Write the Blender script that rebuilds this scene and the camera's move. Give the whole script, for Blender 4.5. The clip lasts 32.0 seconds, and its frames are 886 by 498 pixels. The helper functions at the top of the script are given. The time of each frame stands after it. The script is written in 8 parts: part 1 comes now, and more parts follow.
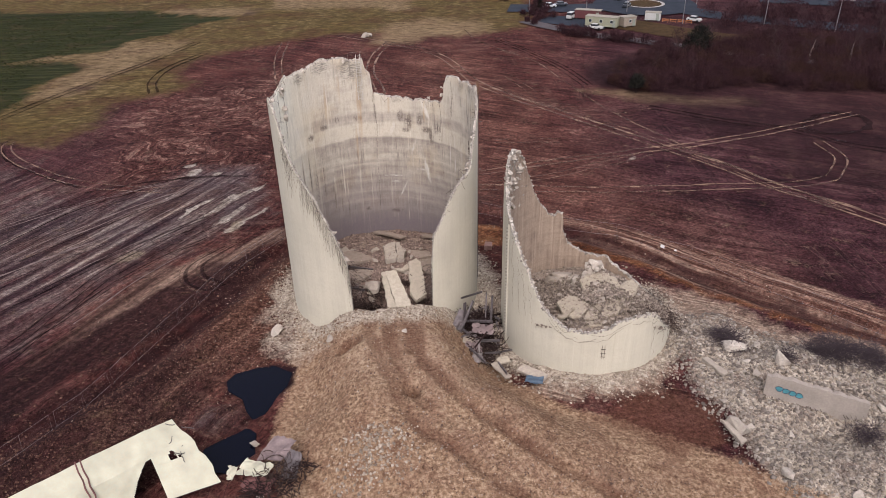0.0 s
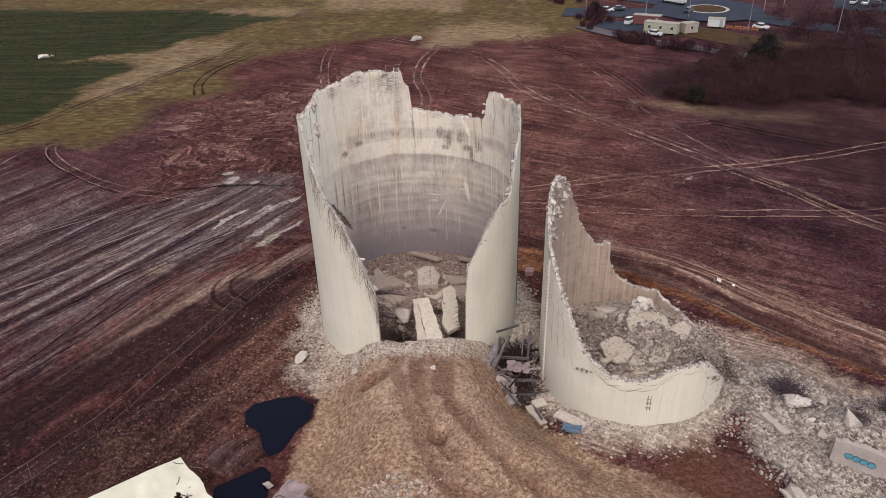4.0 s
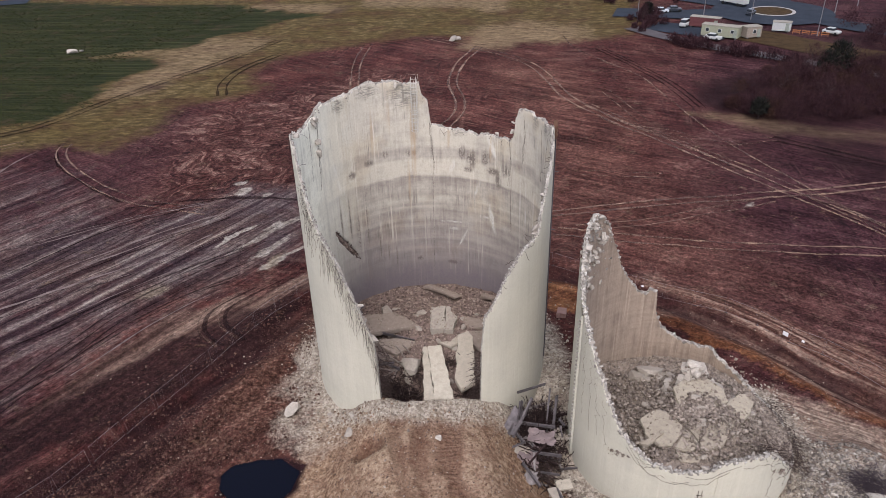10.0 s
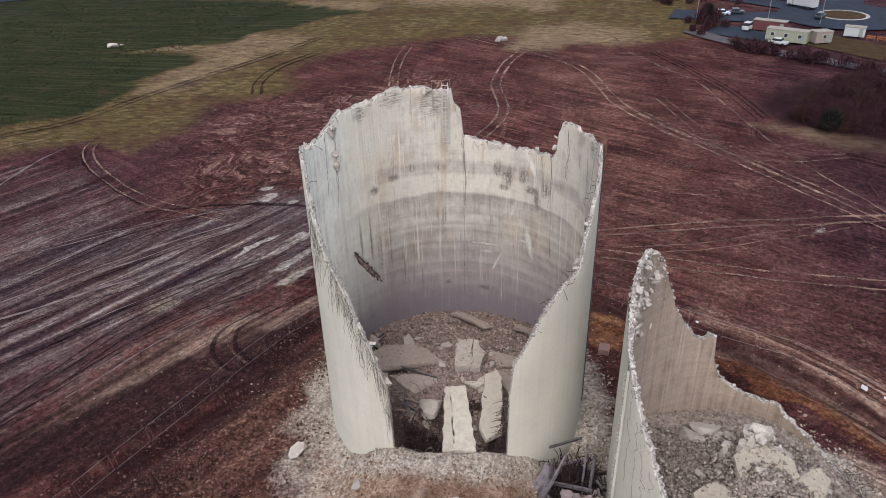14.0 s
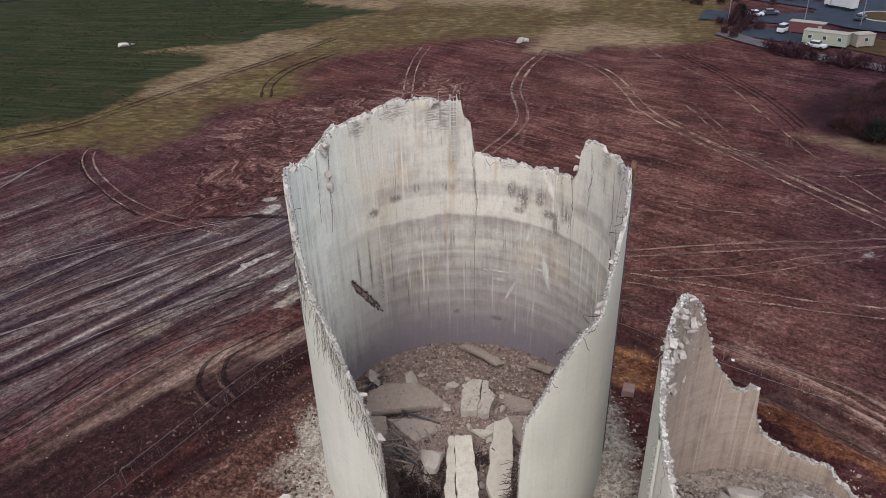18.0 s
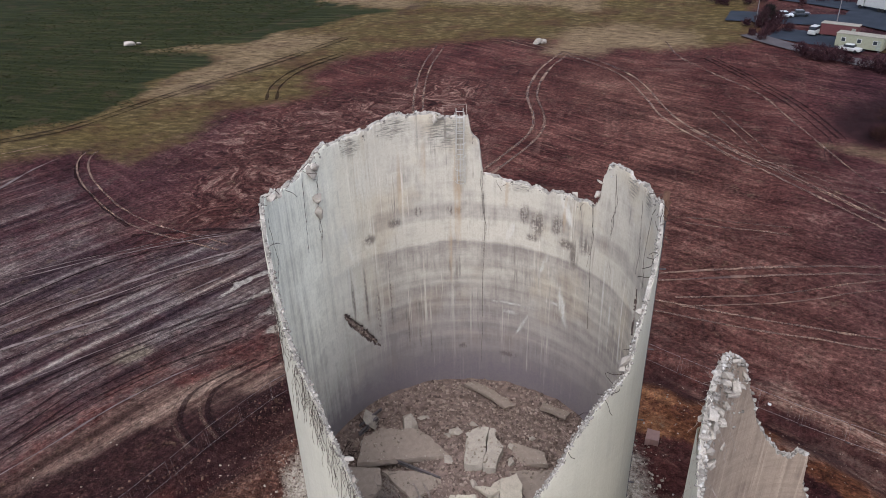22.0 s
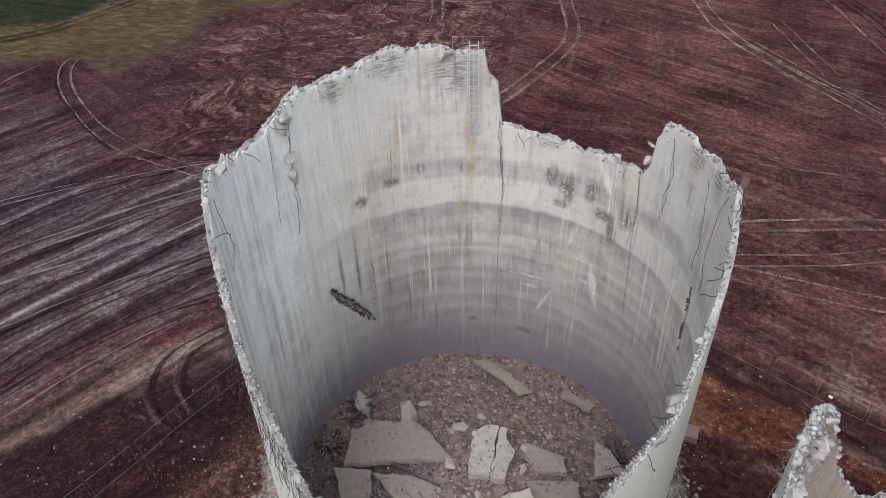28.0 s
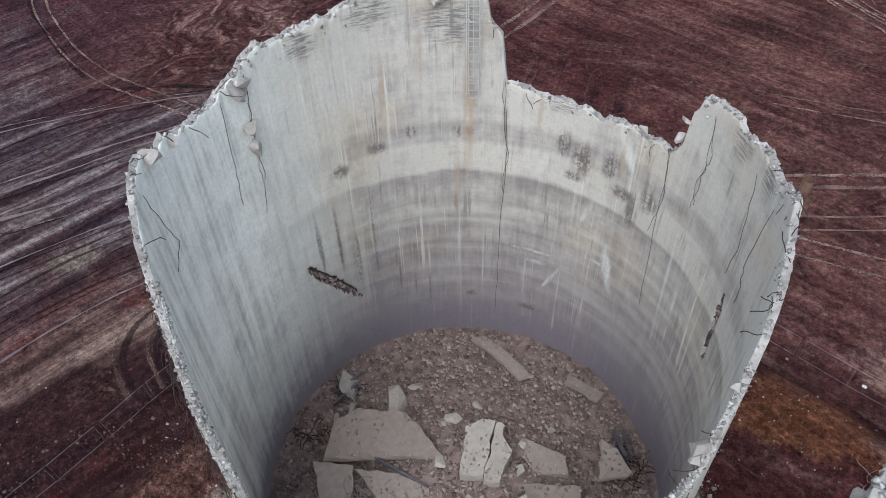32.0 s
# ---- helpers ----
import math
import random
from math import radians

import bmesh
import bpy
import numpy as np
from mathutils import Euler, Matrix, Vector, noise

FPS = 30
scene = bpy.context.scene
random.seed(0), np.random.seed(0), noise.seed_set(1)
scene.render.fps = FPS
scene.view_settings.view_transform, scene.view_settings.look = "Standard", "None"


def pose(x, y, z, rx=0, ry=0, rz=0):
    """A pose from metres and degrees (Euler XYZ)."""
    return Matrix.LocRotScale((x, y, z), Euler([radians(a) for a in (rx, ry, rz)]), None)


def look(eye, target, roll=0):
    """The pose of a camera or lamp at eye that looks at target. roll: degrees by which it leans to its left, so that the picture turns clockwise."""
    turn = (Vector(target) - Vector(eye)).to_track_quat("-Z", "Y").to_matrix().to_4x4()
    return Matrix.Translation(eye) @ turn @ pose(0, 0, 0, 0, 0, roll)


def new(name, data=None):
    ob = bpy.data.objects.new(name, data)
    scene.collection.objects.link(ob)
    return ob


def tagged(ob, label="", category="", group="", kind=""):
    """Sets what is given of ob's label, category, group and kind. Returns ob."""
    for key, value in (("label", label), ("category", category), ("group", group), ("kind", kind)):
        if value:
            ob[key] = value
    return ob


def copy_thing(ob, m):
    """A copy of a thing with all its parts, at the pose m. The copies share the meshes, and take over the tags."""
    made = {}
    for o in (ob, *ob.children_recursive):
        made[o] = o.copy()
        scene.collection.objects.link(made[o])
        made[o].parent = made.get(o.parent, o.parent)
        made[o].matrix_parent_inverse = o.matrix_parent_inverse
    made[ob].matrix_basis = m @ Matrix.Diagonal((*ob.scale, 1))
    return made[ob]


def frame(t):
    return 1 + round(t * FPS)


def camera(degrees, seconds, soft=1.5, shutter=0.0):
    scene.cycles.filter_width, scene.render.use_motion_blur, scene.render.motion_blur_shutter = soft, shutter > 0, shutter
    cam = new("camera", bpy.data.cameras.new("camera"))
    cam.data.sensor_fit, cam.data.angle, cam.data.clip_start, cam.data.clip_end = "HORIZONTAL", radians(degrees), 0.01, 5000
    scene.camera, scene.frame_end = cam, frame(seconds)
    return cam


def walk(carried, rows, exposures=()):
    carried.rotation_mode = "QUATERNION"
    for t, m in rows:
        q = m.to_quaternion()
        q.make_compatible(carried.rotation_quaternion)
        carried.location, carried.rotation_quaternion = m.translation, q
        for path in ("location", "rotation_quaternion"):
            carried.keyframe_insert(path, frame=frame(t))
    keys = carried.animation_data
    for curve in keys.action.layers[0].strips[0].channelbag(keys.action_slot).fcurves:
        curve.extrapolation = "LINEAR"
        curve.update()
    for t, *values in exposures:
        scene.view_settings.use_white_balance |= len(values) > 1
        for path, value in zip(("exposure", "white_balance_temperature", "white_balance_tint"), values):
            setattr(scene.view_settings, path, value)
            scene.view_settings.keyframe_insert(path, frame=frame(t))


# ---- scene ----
cam = camera(63.77, 32.0, 0.55)

# seconds, place, heading, tilt, lean of the drone
FLIGHT = (
    (0.0, 0.00, -0.00, 50.00, 0.00, -29.41, 1.32),
    (0.5, 0.21, 0.59, 50.08, 0.24, -29.45, 1.39),
    (1.0, 0.41, 1.27, 50.08, 0.83, -29.44, 1.43),
    (1.5, 0.56, 2.00, 50.08, 1.71, -29.43, 1.43),
    (2.0, 0.71, 2.90, 50.16, 2.65, -29.45, 1.47),
    (2.5, 0.91, 3.70, 50.18, 3.44, -29.45, 1.57),
    (3.0, 1.12, 4.66, 50.27, 3.98, -29.47, 1.55),
    (3.5, 1.23, 5.54, 50.23, 4.15, -29.47, 1.53),
    (5.5, 2.07, 9.52, 50.24, 6.42, -29.43, 1.58),
    (6.0, 2.22, 10.46, 50.24, 6.89, -29.43, 1.55),
    (6.5, 2.44, 11.41, 50.16, 7.13, -29.42, 1.62),
    (7.0, 2.57, 12.36, 50.08, 7.27, -29.45, 1.63),
    (7.5, 2.71, 13.32, 49.94, 7.41, -29.49, 1.59),
    (8.0, 2.87, 14.37, 49.72, 7.61, -29.49, 1.61),
    (8.5, 2.96, 15.44, 49.41, 7.85, -29.50, 1.61),
    (9.0, 3.05, 16.54, 49.06, 8.08, -29.54, 1.63),
    (9.5, 3.07, 17.66, 48.70, 8.26, -29.56, 1.63),
    (10.0, 3.01, 18.82, 48.34, 8.44, -29.61, 1.61),
    (10.5, 2.95, 19.93, 47.99, 8.79, -29.61, 1.57),
    (11.0, 2.95, 21.01, 47.75, 9.58, -29.61, 1.59),
    (11.5, 3.03, 22.05, 47.60, 10.40, -29.61, 1.62),
    (12.0, 3.04, 23.09, 47.41, 10.75, -29.61, 1.59),
    (12.5, 3.03, 24.08, 47.27, 11.06, -29.63, 1.56),
    (13.0, 3.12, 25.17, 47.04, 11.51, -29.61, 1.60),
    (13.5, 3.12, 26.12, 46.90, 11.94, -29.62, 1.55),
    (14.0, 3.07, 27.15, 46.64, 12.41, -29.60, 1.60),
    (14.5, 3.00, 28.01, 46.54, 12.90, -29.63, 1.57),
    (16.5, 2.88, 31.87, 46.00, 13.64, -29.64, 1.78),
    (17.0, 2.85, 32.83, 45.81, 13.94, -29.64, 1.79),
    (17.5, 2.76, 33.71, 45.66, 14.14, -29.65, 1.77),
    (18.0, 2.70, 34.66, 45.46, 14.33, -29.65, 1.80),
    (18.5, 2.65, 35.56, 45.36, 14.47, -29.68, 1.81),
    (19.0, 2.50, 36.46, 45.23, 14.58, -29.71, 1.76),
    (19.5, 2.45, 37.31, 45.11, 14.83, -29.71, 1.80),
    (20.0, 2.36, 38.16, 44.98, 15.11, -29.72, 1.83),
    (20.5, 2.30, 38.97, 44.85, 15.41, -29.73, 1.82),
    (21.0, 2.17, 39.82, 44.76, 15.56, -29.78, 1.81),
    (21.5, 2.06, 40.67, 44.62, 15.69, -29.77, 1.83),
    (22.0, 1.87, 41.60, 44.47, 15.72, -29.77, 1.81),
    (22.5, 1.81, 42.51, 44.31, 15.93, -29.88, 1.85),
    (23.0, 1.65, 43.43, 44.20, 16.11, -30.27, 1.83),
    (23.5, 1.50, 44.23, 44.10, 16.29, -30.63, 1.86),
    (24.0, 1.39, 45.23, 44.00, 16.53, -31.12, 1.91),
    (24.5, 1.19, 46.16, 43.84, 16.65, -31.67, 1.95),
    (25.0, 1.05, 47.06, 43.70, 16.88, -32.57, 1.92),
    (25.5, 0.89, 47.91, 43.63, 17.13, -33.44, 1.89),
    (27.5, 0.16, 51.55, 43.24, 18.08, -36.99, 1.86),
    (28.0, -0.05, 52.53, 43.11, 18.25, -37.92, 1.87),
    (28.5, -0.21, 53.43, 43.01, 18.46, -38.76, 1.89),
    (29.0, -0.35, 54.36, 42.90, 18.72, -39.69, 1.86),
    (29.5, -0.53, 55.16, 42.79, 18.83, -40.52, 1.86),
    (30.0, -0.62, 56.07, 42.66, 19.09, -41.47, 1.84),
    (30.5, -0.70, 56.86, 42.54, 19.24, -42.27, 1.84),
    (31.0, -0.82, 57.77, 42.41, 19.43, -43.20, 1.85),
    (31.5, -0.98, 58.53, 42.28, 19.54, -43.93, 1.82),
    (32.0, -1.17, 59.51, 42.18, 19.76, -44.91, 1.86),
)


def flown(x, y, z, yaw, tilt, lean):
    a, b = radians(yaw), radians(tilt)
    d = Vector((-math.sin(a) * math.cos(b), math.cos(a) * math.cos(b), math.sin(b)))
    e = Vector((x, y, z))
    return look(e, e + d, -lean)


# the drone's camera drifts from warm to cool on the way: seconds, stops, kelvin, tint
DRIFT = [(0.0, 0.87, 6350, 20), (10.0, 0.86, 5930, 17), (18.0, 0.81, 5760, 14), (24.0, 0.79, 5630, 14), (28.0, 0.78, 5450, 13), (32.0, 0.78, 5300, 10)]
walk(cam, [(r[0], flown(*r[1:])) for r in FLIGHT], DRIFT)

# ---- light: bright overcast, sun veiled behind the drone's left shoulder ----
SUN_ROT, SUN_EL = 180.0, 53.0
world = bpy.data.worlds.new("sky")
scene.world = world
world.use_nodes = True
wn = world.node_tree
sky = wn.nodes.new("ShaderNodeTexSky")
sky.sky_type, sky.sun_disc = "NISHITA", False
sky.sun_elevation, sky.sun_rotation = radians(SUN_EL), radians(SUN_ROT)
sky.air_density, sky.dust_density, sky.ozone_density = 1.0, 3.0, 1.0
bg = wn.nodes["Background"]
bg.inputs["Strength"].default_value = 0.145
veil = wn.nodes.new("ShaderNodeHueSaturation")            # thin cloud takes most of the blue away
veil.inputs["Saturation"].default_value = 0.38
wn.links.new(sky.outputs[0], veil.inputs["Color"])
wn.links.new(veil.outputs[0], bg.inputs["Color"])
sun = new("sun", bpy.data.lights.new("sun", "SUN"))
sun.data.energy, sun.data.angle, sun.data.color = 1.25, radians(50), (1.0, 0.92, 0.80)
sr, se = radians(SUN_ROT), radians(SUN_EL)
sun.matrix_world = look((math.sin(sr) * math.cos(se) * 200, math.cos(sr) * math.cos(se) * 200, math.sin(se) * 200), (0, 0, 0))

# ---- plan ----
AX, AY, AR, AT = -7.48, 79.2, 11.85, 0.32      # large silo: centre, outer radius, wall
BX, BY, BR, BT = 16.55, 69.4, 9.7, 0.40        # low silo


# ---- number noise for shapes ----
def vnoise(x, y, seed=0):
    x, y = np.asarray(x, float), np.asarray(y, float)
    xi, yi = np.floor(x), np.floor(y)
    fx, fy = x - xi, y - yi
    fx, fy = fx * fx * (3 - 2 * fx), fy * fy * (3 - 2 * fy)

    def h(a, b):
        v = np.sin(a * 127.1 + b * 311.7 + seed * 74.7) * 43758.5453
        return v - np.floor(v)
    return (h(xi, yi) * (1 - fx) + h(xi + 1, yi) * fx) * (1 - fy) + (h(xi, yi + 1) * (1 - fx) + h(xi + 1, yi + 1) * fx) * fy


def fbm(x, y, seed=0, n=4):
    x, y = np.asarray(x, float), np.asarray(y, float)
    return sum(vnoise(x * 2 ** k, y * 2 ** k, seed + k) * 0.5 ** (k + 1) for k in range(n)) / (1 - 0.5 ** n)


def inside(x, y, poly):
    """Signed distance to a polygon, positive inside."""
    x, y = np.asarray(x, float), np.asarray(y, float)
    d, odd = np.full(x.shape, 1e9), np.zeros(x.shape, bool)
    for (ax, ay), (bx, by) in zip(poly, poly[1:] + poly[:1]):
        ex, ey = bx - ax, by - ay
        k = np.clip(((x - ax) * ex + (y - ay) * ey) / (ex * ex + ey * ey), 0, 1)
        d = np.minimum(d, np.hypot(x - ax - k * ex, y - ay - k * ey))
        odd ^= ((ay > y) != (by > y)) & (x < ex * (y - ay) / (ey if ey else 1e-9) + ax)
    return np.where(odd, d, -d)


def along(x, y, line):
    """Distance to a polyline and the height given along it (third numbers)."""
    x, y = np.asarray(x, float), np.asarray(y, float)
    best, val = np.full(x.shape, 1e9), np.zeros(x.shape)
    for a, b in zip(line, line[1:]):
        ex, ey = b[0] - a[0], b[1] - a[1]
        k = np.clip(((x - a[0]) * ex + (y - a[1]) * ey) / (ex * ex + ey * ey), 0, 1)
        d = np.hypot(x - a[0] - k * ex, y - a[1] - k * ey)
        z = a[2] + k * (b[2] - a[2]) if len(a) > 2 else 0 * d
        val, best = np.where(d < best, z, val), np.minimum(d, best)
    return best, val


def step(v, a, b):
    k = np.clip((v - a) / (b - a), 0, 1)
    return k * k * (3 - 2 * k)


# ---- the lie of the land ----
POOL_1 = [(-24.0, 61.3), (-23.4, 62.6), (-21.4, 63.4), (-19.3, 63.8), (-17.1, 62.5), (-17.3, 60.3), (-18.2, 58.6), (-19.0, 56.2), (-19.9, 55.6), (-20.8, 56.8), (-21.5, 58.4), (-23.2, 59.7)]
POOL_2 = [(-23.2, 48.8), (-23.5, 51.2), (-22.3, 52.2), (-20.3, 53.8), (-19.3, 53.0), (-18.9, 50.5), (-20.0, 49.3), (-20.7, 48.3)]
RAMP = [(-6.5, 70.0, 4.3), (-5.5, 62.0, 4.5), (-3.2, 54.5, 4.3), (2.5, 47.0, 3.3), (10.0, 41.0, 2.0), (20.0, 34.0, 0.4), (34.0, 26.0, 0.0)]
HEAP_R = [(27.5, 70.5), (35.2, 67.5), (46.0, 60.0), (56.0, 50.0), (54.0, 36.0), (31.0, 41.0), (27.6, 49.5), (26.0, 57.0), (24.5, 62.0)]
TRENCH = [(-62.0, 30.0), (-43.0, 52.0), (-33.5, 66.0), (-27.6, 78.0), (-23.5, 88.0), (-17.0, 95.0), (-4.0, 99.5), (8.0, 97.0), (20.0, 91.2), (27.6, 85.0), (33.5, 79.0), (45.0, 69.0), (70.0, 50.0), (95.0, 25.0)]


RUTS = ([(-8.3, 67.0), (-8.1, 62.8), (-6.3, 57.3), (-4.9, 53.3), (-2.7, 49.4), (1.4, 46.3), (4.2, 43.4), (6.5, 41.9), (16.0, 35.0)], [(-3.3, 67.0), (-3.0, 62.8), (-2.2, 58.2), (0.0, 54.8), (3.2, 51.1), (8.0, 46.7), (13.0, 43.4), (24.0, 36.0)],
        [(-6.2, 67.0), (-6.0, 62.7), (-5.2, 58.3), (-4.2, 55.7), (-2.0, 52.0)], [(-4.4, 67.0), (-4.0, 62.5), (-3.3, 60.0)])
PITS = (((-3.4, 54.3), 1.9, 0.75), ((-10.7, 62.5), 1.6, 1.0), ((-9.7, 62.3), 1.0, 0.75))


def lie(x, y):
    """Height of the ground."""
    x, y = np.asarray(x, float), np.asarray(y, float)
    z = 0.00871 * x + 0.0114 * y - 0.932
    z = np.where(np.hypot(x, y - 80) > 320, np.minimum(z, 3.5), z)
    near = 1 - step(np.hypot(x, y - 75), 60, 130)
    z = z + (fbm(x / 9, y / 9, 3) - 0.5) * (0.25 + 0.35 * near)
    # ruts that circle the silos
    r, a = np.hypot(x - 8, y - 71), np.arctan2(y - 71, x - 8)
    z = z + near * 0.16 * (fbm(r * 1.1, a * 7, 9, 3) - 0.5) * step(r, 16, 30)
    d, _ = along(x, y, TRENCH)
    z = z - 0.75 * np.exp(-(d / 1.3) ** 2) + 0.35 * np.exp(-((d - 3.2) / 1.5) ** 2)
    d, top = along(x, y, RAMP)
    w = 9.0 + 3.5 * step(62 - y, 0, 14) + 2.2 * (fbm(x / 5, y / 5, 21, 3) - 0.5)
    rise = top * (1 - step(d, w * 0.36, w * 1.12))
    rise = rise + (fbm(x / 2.2, y / 2.2, 5) - 0.5) * 0.5 * step(rise, 0.1, 0.8)
    rise = rise * step(np.hypot(x - AX, y - AY), AR - 1.6, AR - 0.1)
    z = z + rise
    # tyre ruts up the ramp
    for line in RUTS:
        q, _ = along(x, y, line)
        z = z - (0.22 * np.exp(-(q / 0.45) ** 2) - 0.06 * np.exp(-((q - 0.85) / 0.3) ** 2)) * step(rise, 0.1, 1.0)
    s = inside(x, y, HEAP_R)
    z = z + 1.1 * step(s, -1, 7) * (0.5 + fbm(x / 3.5, y / 3.5, 11)) + 0.25 * step(s, -1, 1) * fbm(x / 0.9, y / 0.9, 12)
    for c, h, wd in (((31.5, 68.0), 1.6, 2.4), ((44.5, 60.5), 2.0, 3.4), ((28.0, 63.0), 1.2, 3.0), ((48.5, 55.0), 1.6, 3.0), ((38.0, 60.8), 1.3, 2.6)):
        z = z + h * np.exp(-((x - c[0]) ** 2 + (y - c[1]) ** 2) / wd ** 2)
    z = z - 1.5 * np.exp(-(((x - 36.5) / 5.0) ** 2 + ((y - 50.6) / 2.6) ** 2))
    # rubble apron round the silos
    ra = np.hypot(x - AX, y - AY) - AR
    z = z + 0.5 * (1 - step(ra, 0.4, 3.5)) * fbm(x / 1.5, y / 1.5, 31)
    rb = np.hypot(x - BX, y - BY) - BR
    z = z + 0.6 * (1 - step(rb, 0.4, 4.0)) * (0.4 + fbm(x / 1.5, y / 1.5, 32))
    d, _ = along(x, y, [(4.6, 74.0), (4.8, 68.0), (7.0, 62.2)])
    z = z - 1.5 * np.exp(-(d / 2.6) ** 2)
    for p in (POOL_1, POOL_2):
        z = z - 0.75 * step(inside(x, y, p), -0.9, 0.9)
    z = z + 0.62 * np.exp(-(((x + 23.6) / 2.4) ** 2 + ((y - 55.3) / 1.9) ** 2)) * (0.8 + 0.4 * fbm(x / 0.8, y / 0.8, 33))
    # pits in the ramp
    for c, dp, wd in PITS:
        z = z - dp * np.exp(-((x - c[0]) ** 2 + (y - c[1]) ** 2) / wd ** 2)
    return z


# ---- materials ----
def mat(name):
    m = bpy.data.materials.new(name)
    m.use_nodes = True
    return m, m.node_tree, m.node_tree.nodes["Principled BSDF"]


class N:
    """Short hand for node trees."""

    def __init__(self, tree):
        self.t = tree

    def put(self, kind, **kw):
        n = self.t.nodes.new(kind)
        for k, v in kw.items():
            n.inputs[k].default_value = v
        return n

    def link(self, a, b):
        self.t.links.new(a, b)

    def coord(self, scale=(1, 1, 1), rot=(0, 0, 0)):
        c = self.t.nodes.new("ShaderNodeTexCoord")
        m = self.put("ShaderNodeMapping", Scale=scale, Rotation=rot)
        self.link(c.outputs["Object"], m.inputs["Vector"])
        return m.outputs[0]

    def noise(self, vec, scale, detail=4.0, rough=0.55):
        n = self.put("ShaderNodeTexNoise", Scale=scale, Detail=detail, Roughness=rough)
        if vec is not None:
            self.link(vec, n.inputs["Vector"])
        return n.outputs["Fac"]

    def ramp(self, fac, *stops):
        n = self.t.nodes.new("ShaderNodeValToRGB")
        e = n.color_ramp.elements
        while len(e) < len(stops):
            e.new(0.5)
        for k, (p, c) in enumerate(stops):
            e[k].position = p
            e[k].color = (c, c, c, 1) if isinstance(c, (int, float)) else (*c, 1)
        self.link(fac, n.inputs[0])
        return n.outputs["Color"]

    def mix(self, fac, a, b, how="MIX"):
        n = self.t.nodes.new("ShaderNodeMix")
        n.data_type, n.blend_type = "RGBA", how
        for sock, v in ((n.inputs[0], fac), (n.inputs[6], a), (n.inputs[7], b)):
            if isinstance(v, (int, float)):
                sock.default_value = v
            elif isinstance(v, tuple):
                sock.default_value = (*v, 1)
            else:
                self.link(v, sock)
        return n.outputs[2]

    def math(self, op, a, b=0.0, clamp=False):
        n = self.t.nodes.new("ShaderNodeMath")
        n.operation, n.use_clamp = op, clamp
        for sock, v in ((n.inputs[0], a), (n.inputs[1], b)):
            if isinstance(v, (int, float)):
                sock.default_value = v
            else:
                self.link(v, sock)
        return n.outputs[0]

    def attr(self, name):
        n = self.t.nodes.new("ShaderNodeAttribute")
        n.attribute_name = name
        return n.outputs["Fac"]

    def bump(self, height, strength, distance, bsdf):
        n = self.put("ShaderNodeBump", Strength=strength, Distance=distance)
        self.link(height, n.inputs["Height"])
        self.link(n.outputs[0], bsdf.inputs["Normal"])


def plain(name, col, rough=0.7, metal=0.0, vary=0.25, scale=3.0, bump=0.02, dirt=None):
    m, t, b = mat(name)
    n = N(t)
    v = n.coord()
    f1, f2 = n.noise(v, scale), n.noise(v, scale * 9, 3)
    lo, hi = tuple(c * (1 - vary) for c in col), tuple(min(1, c * (1 + vary)) for c in col)
    c = n.ramp(f1, (0.3, lo), (0.7, hi))
    c = n.mix(n.ramp(f2, (0.35, 0.35), (0.7, 0.0)), c, dirt or tuple(x * 0.55 for x in col))
    n.link(c, b.inputs["Base Color"])
    b.inputs["Roughness"].default_value, b.inputs["Metallic"].default_value = rough, metal
    b.inputs["Specular IOR Level"].default_value = 0.06 if rough >= 0.8 else 0.4
    n.bump(f2, 0.5, bump, b)
    return m


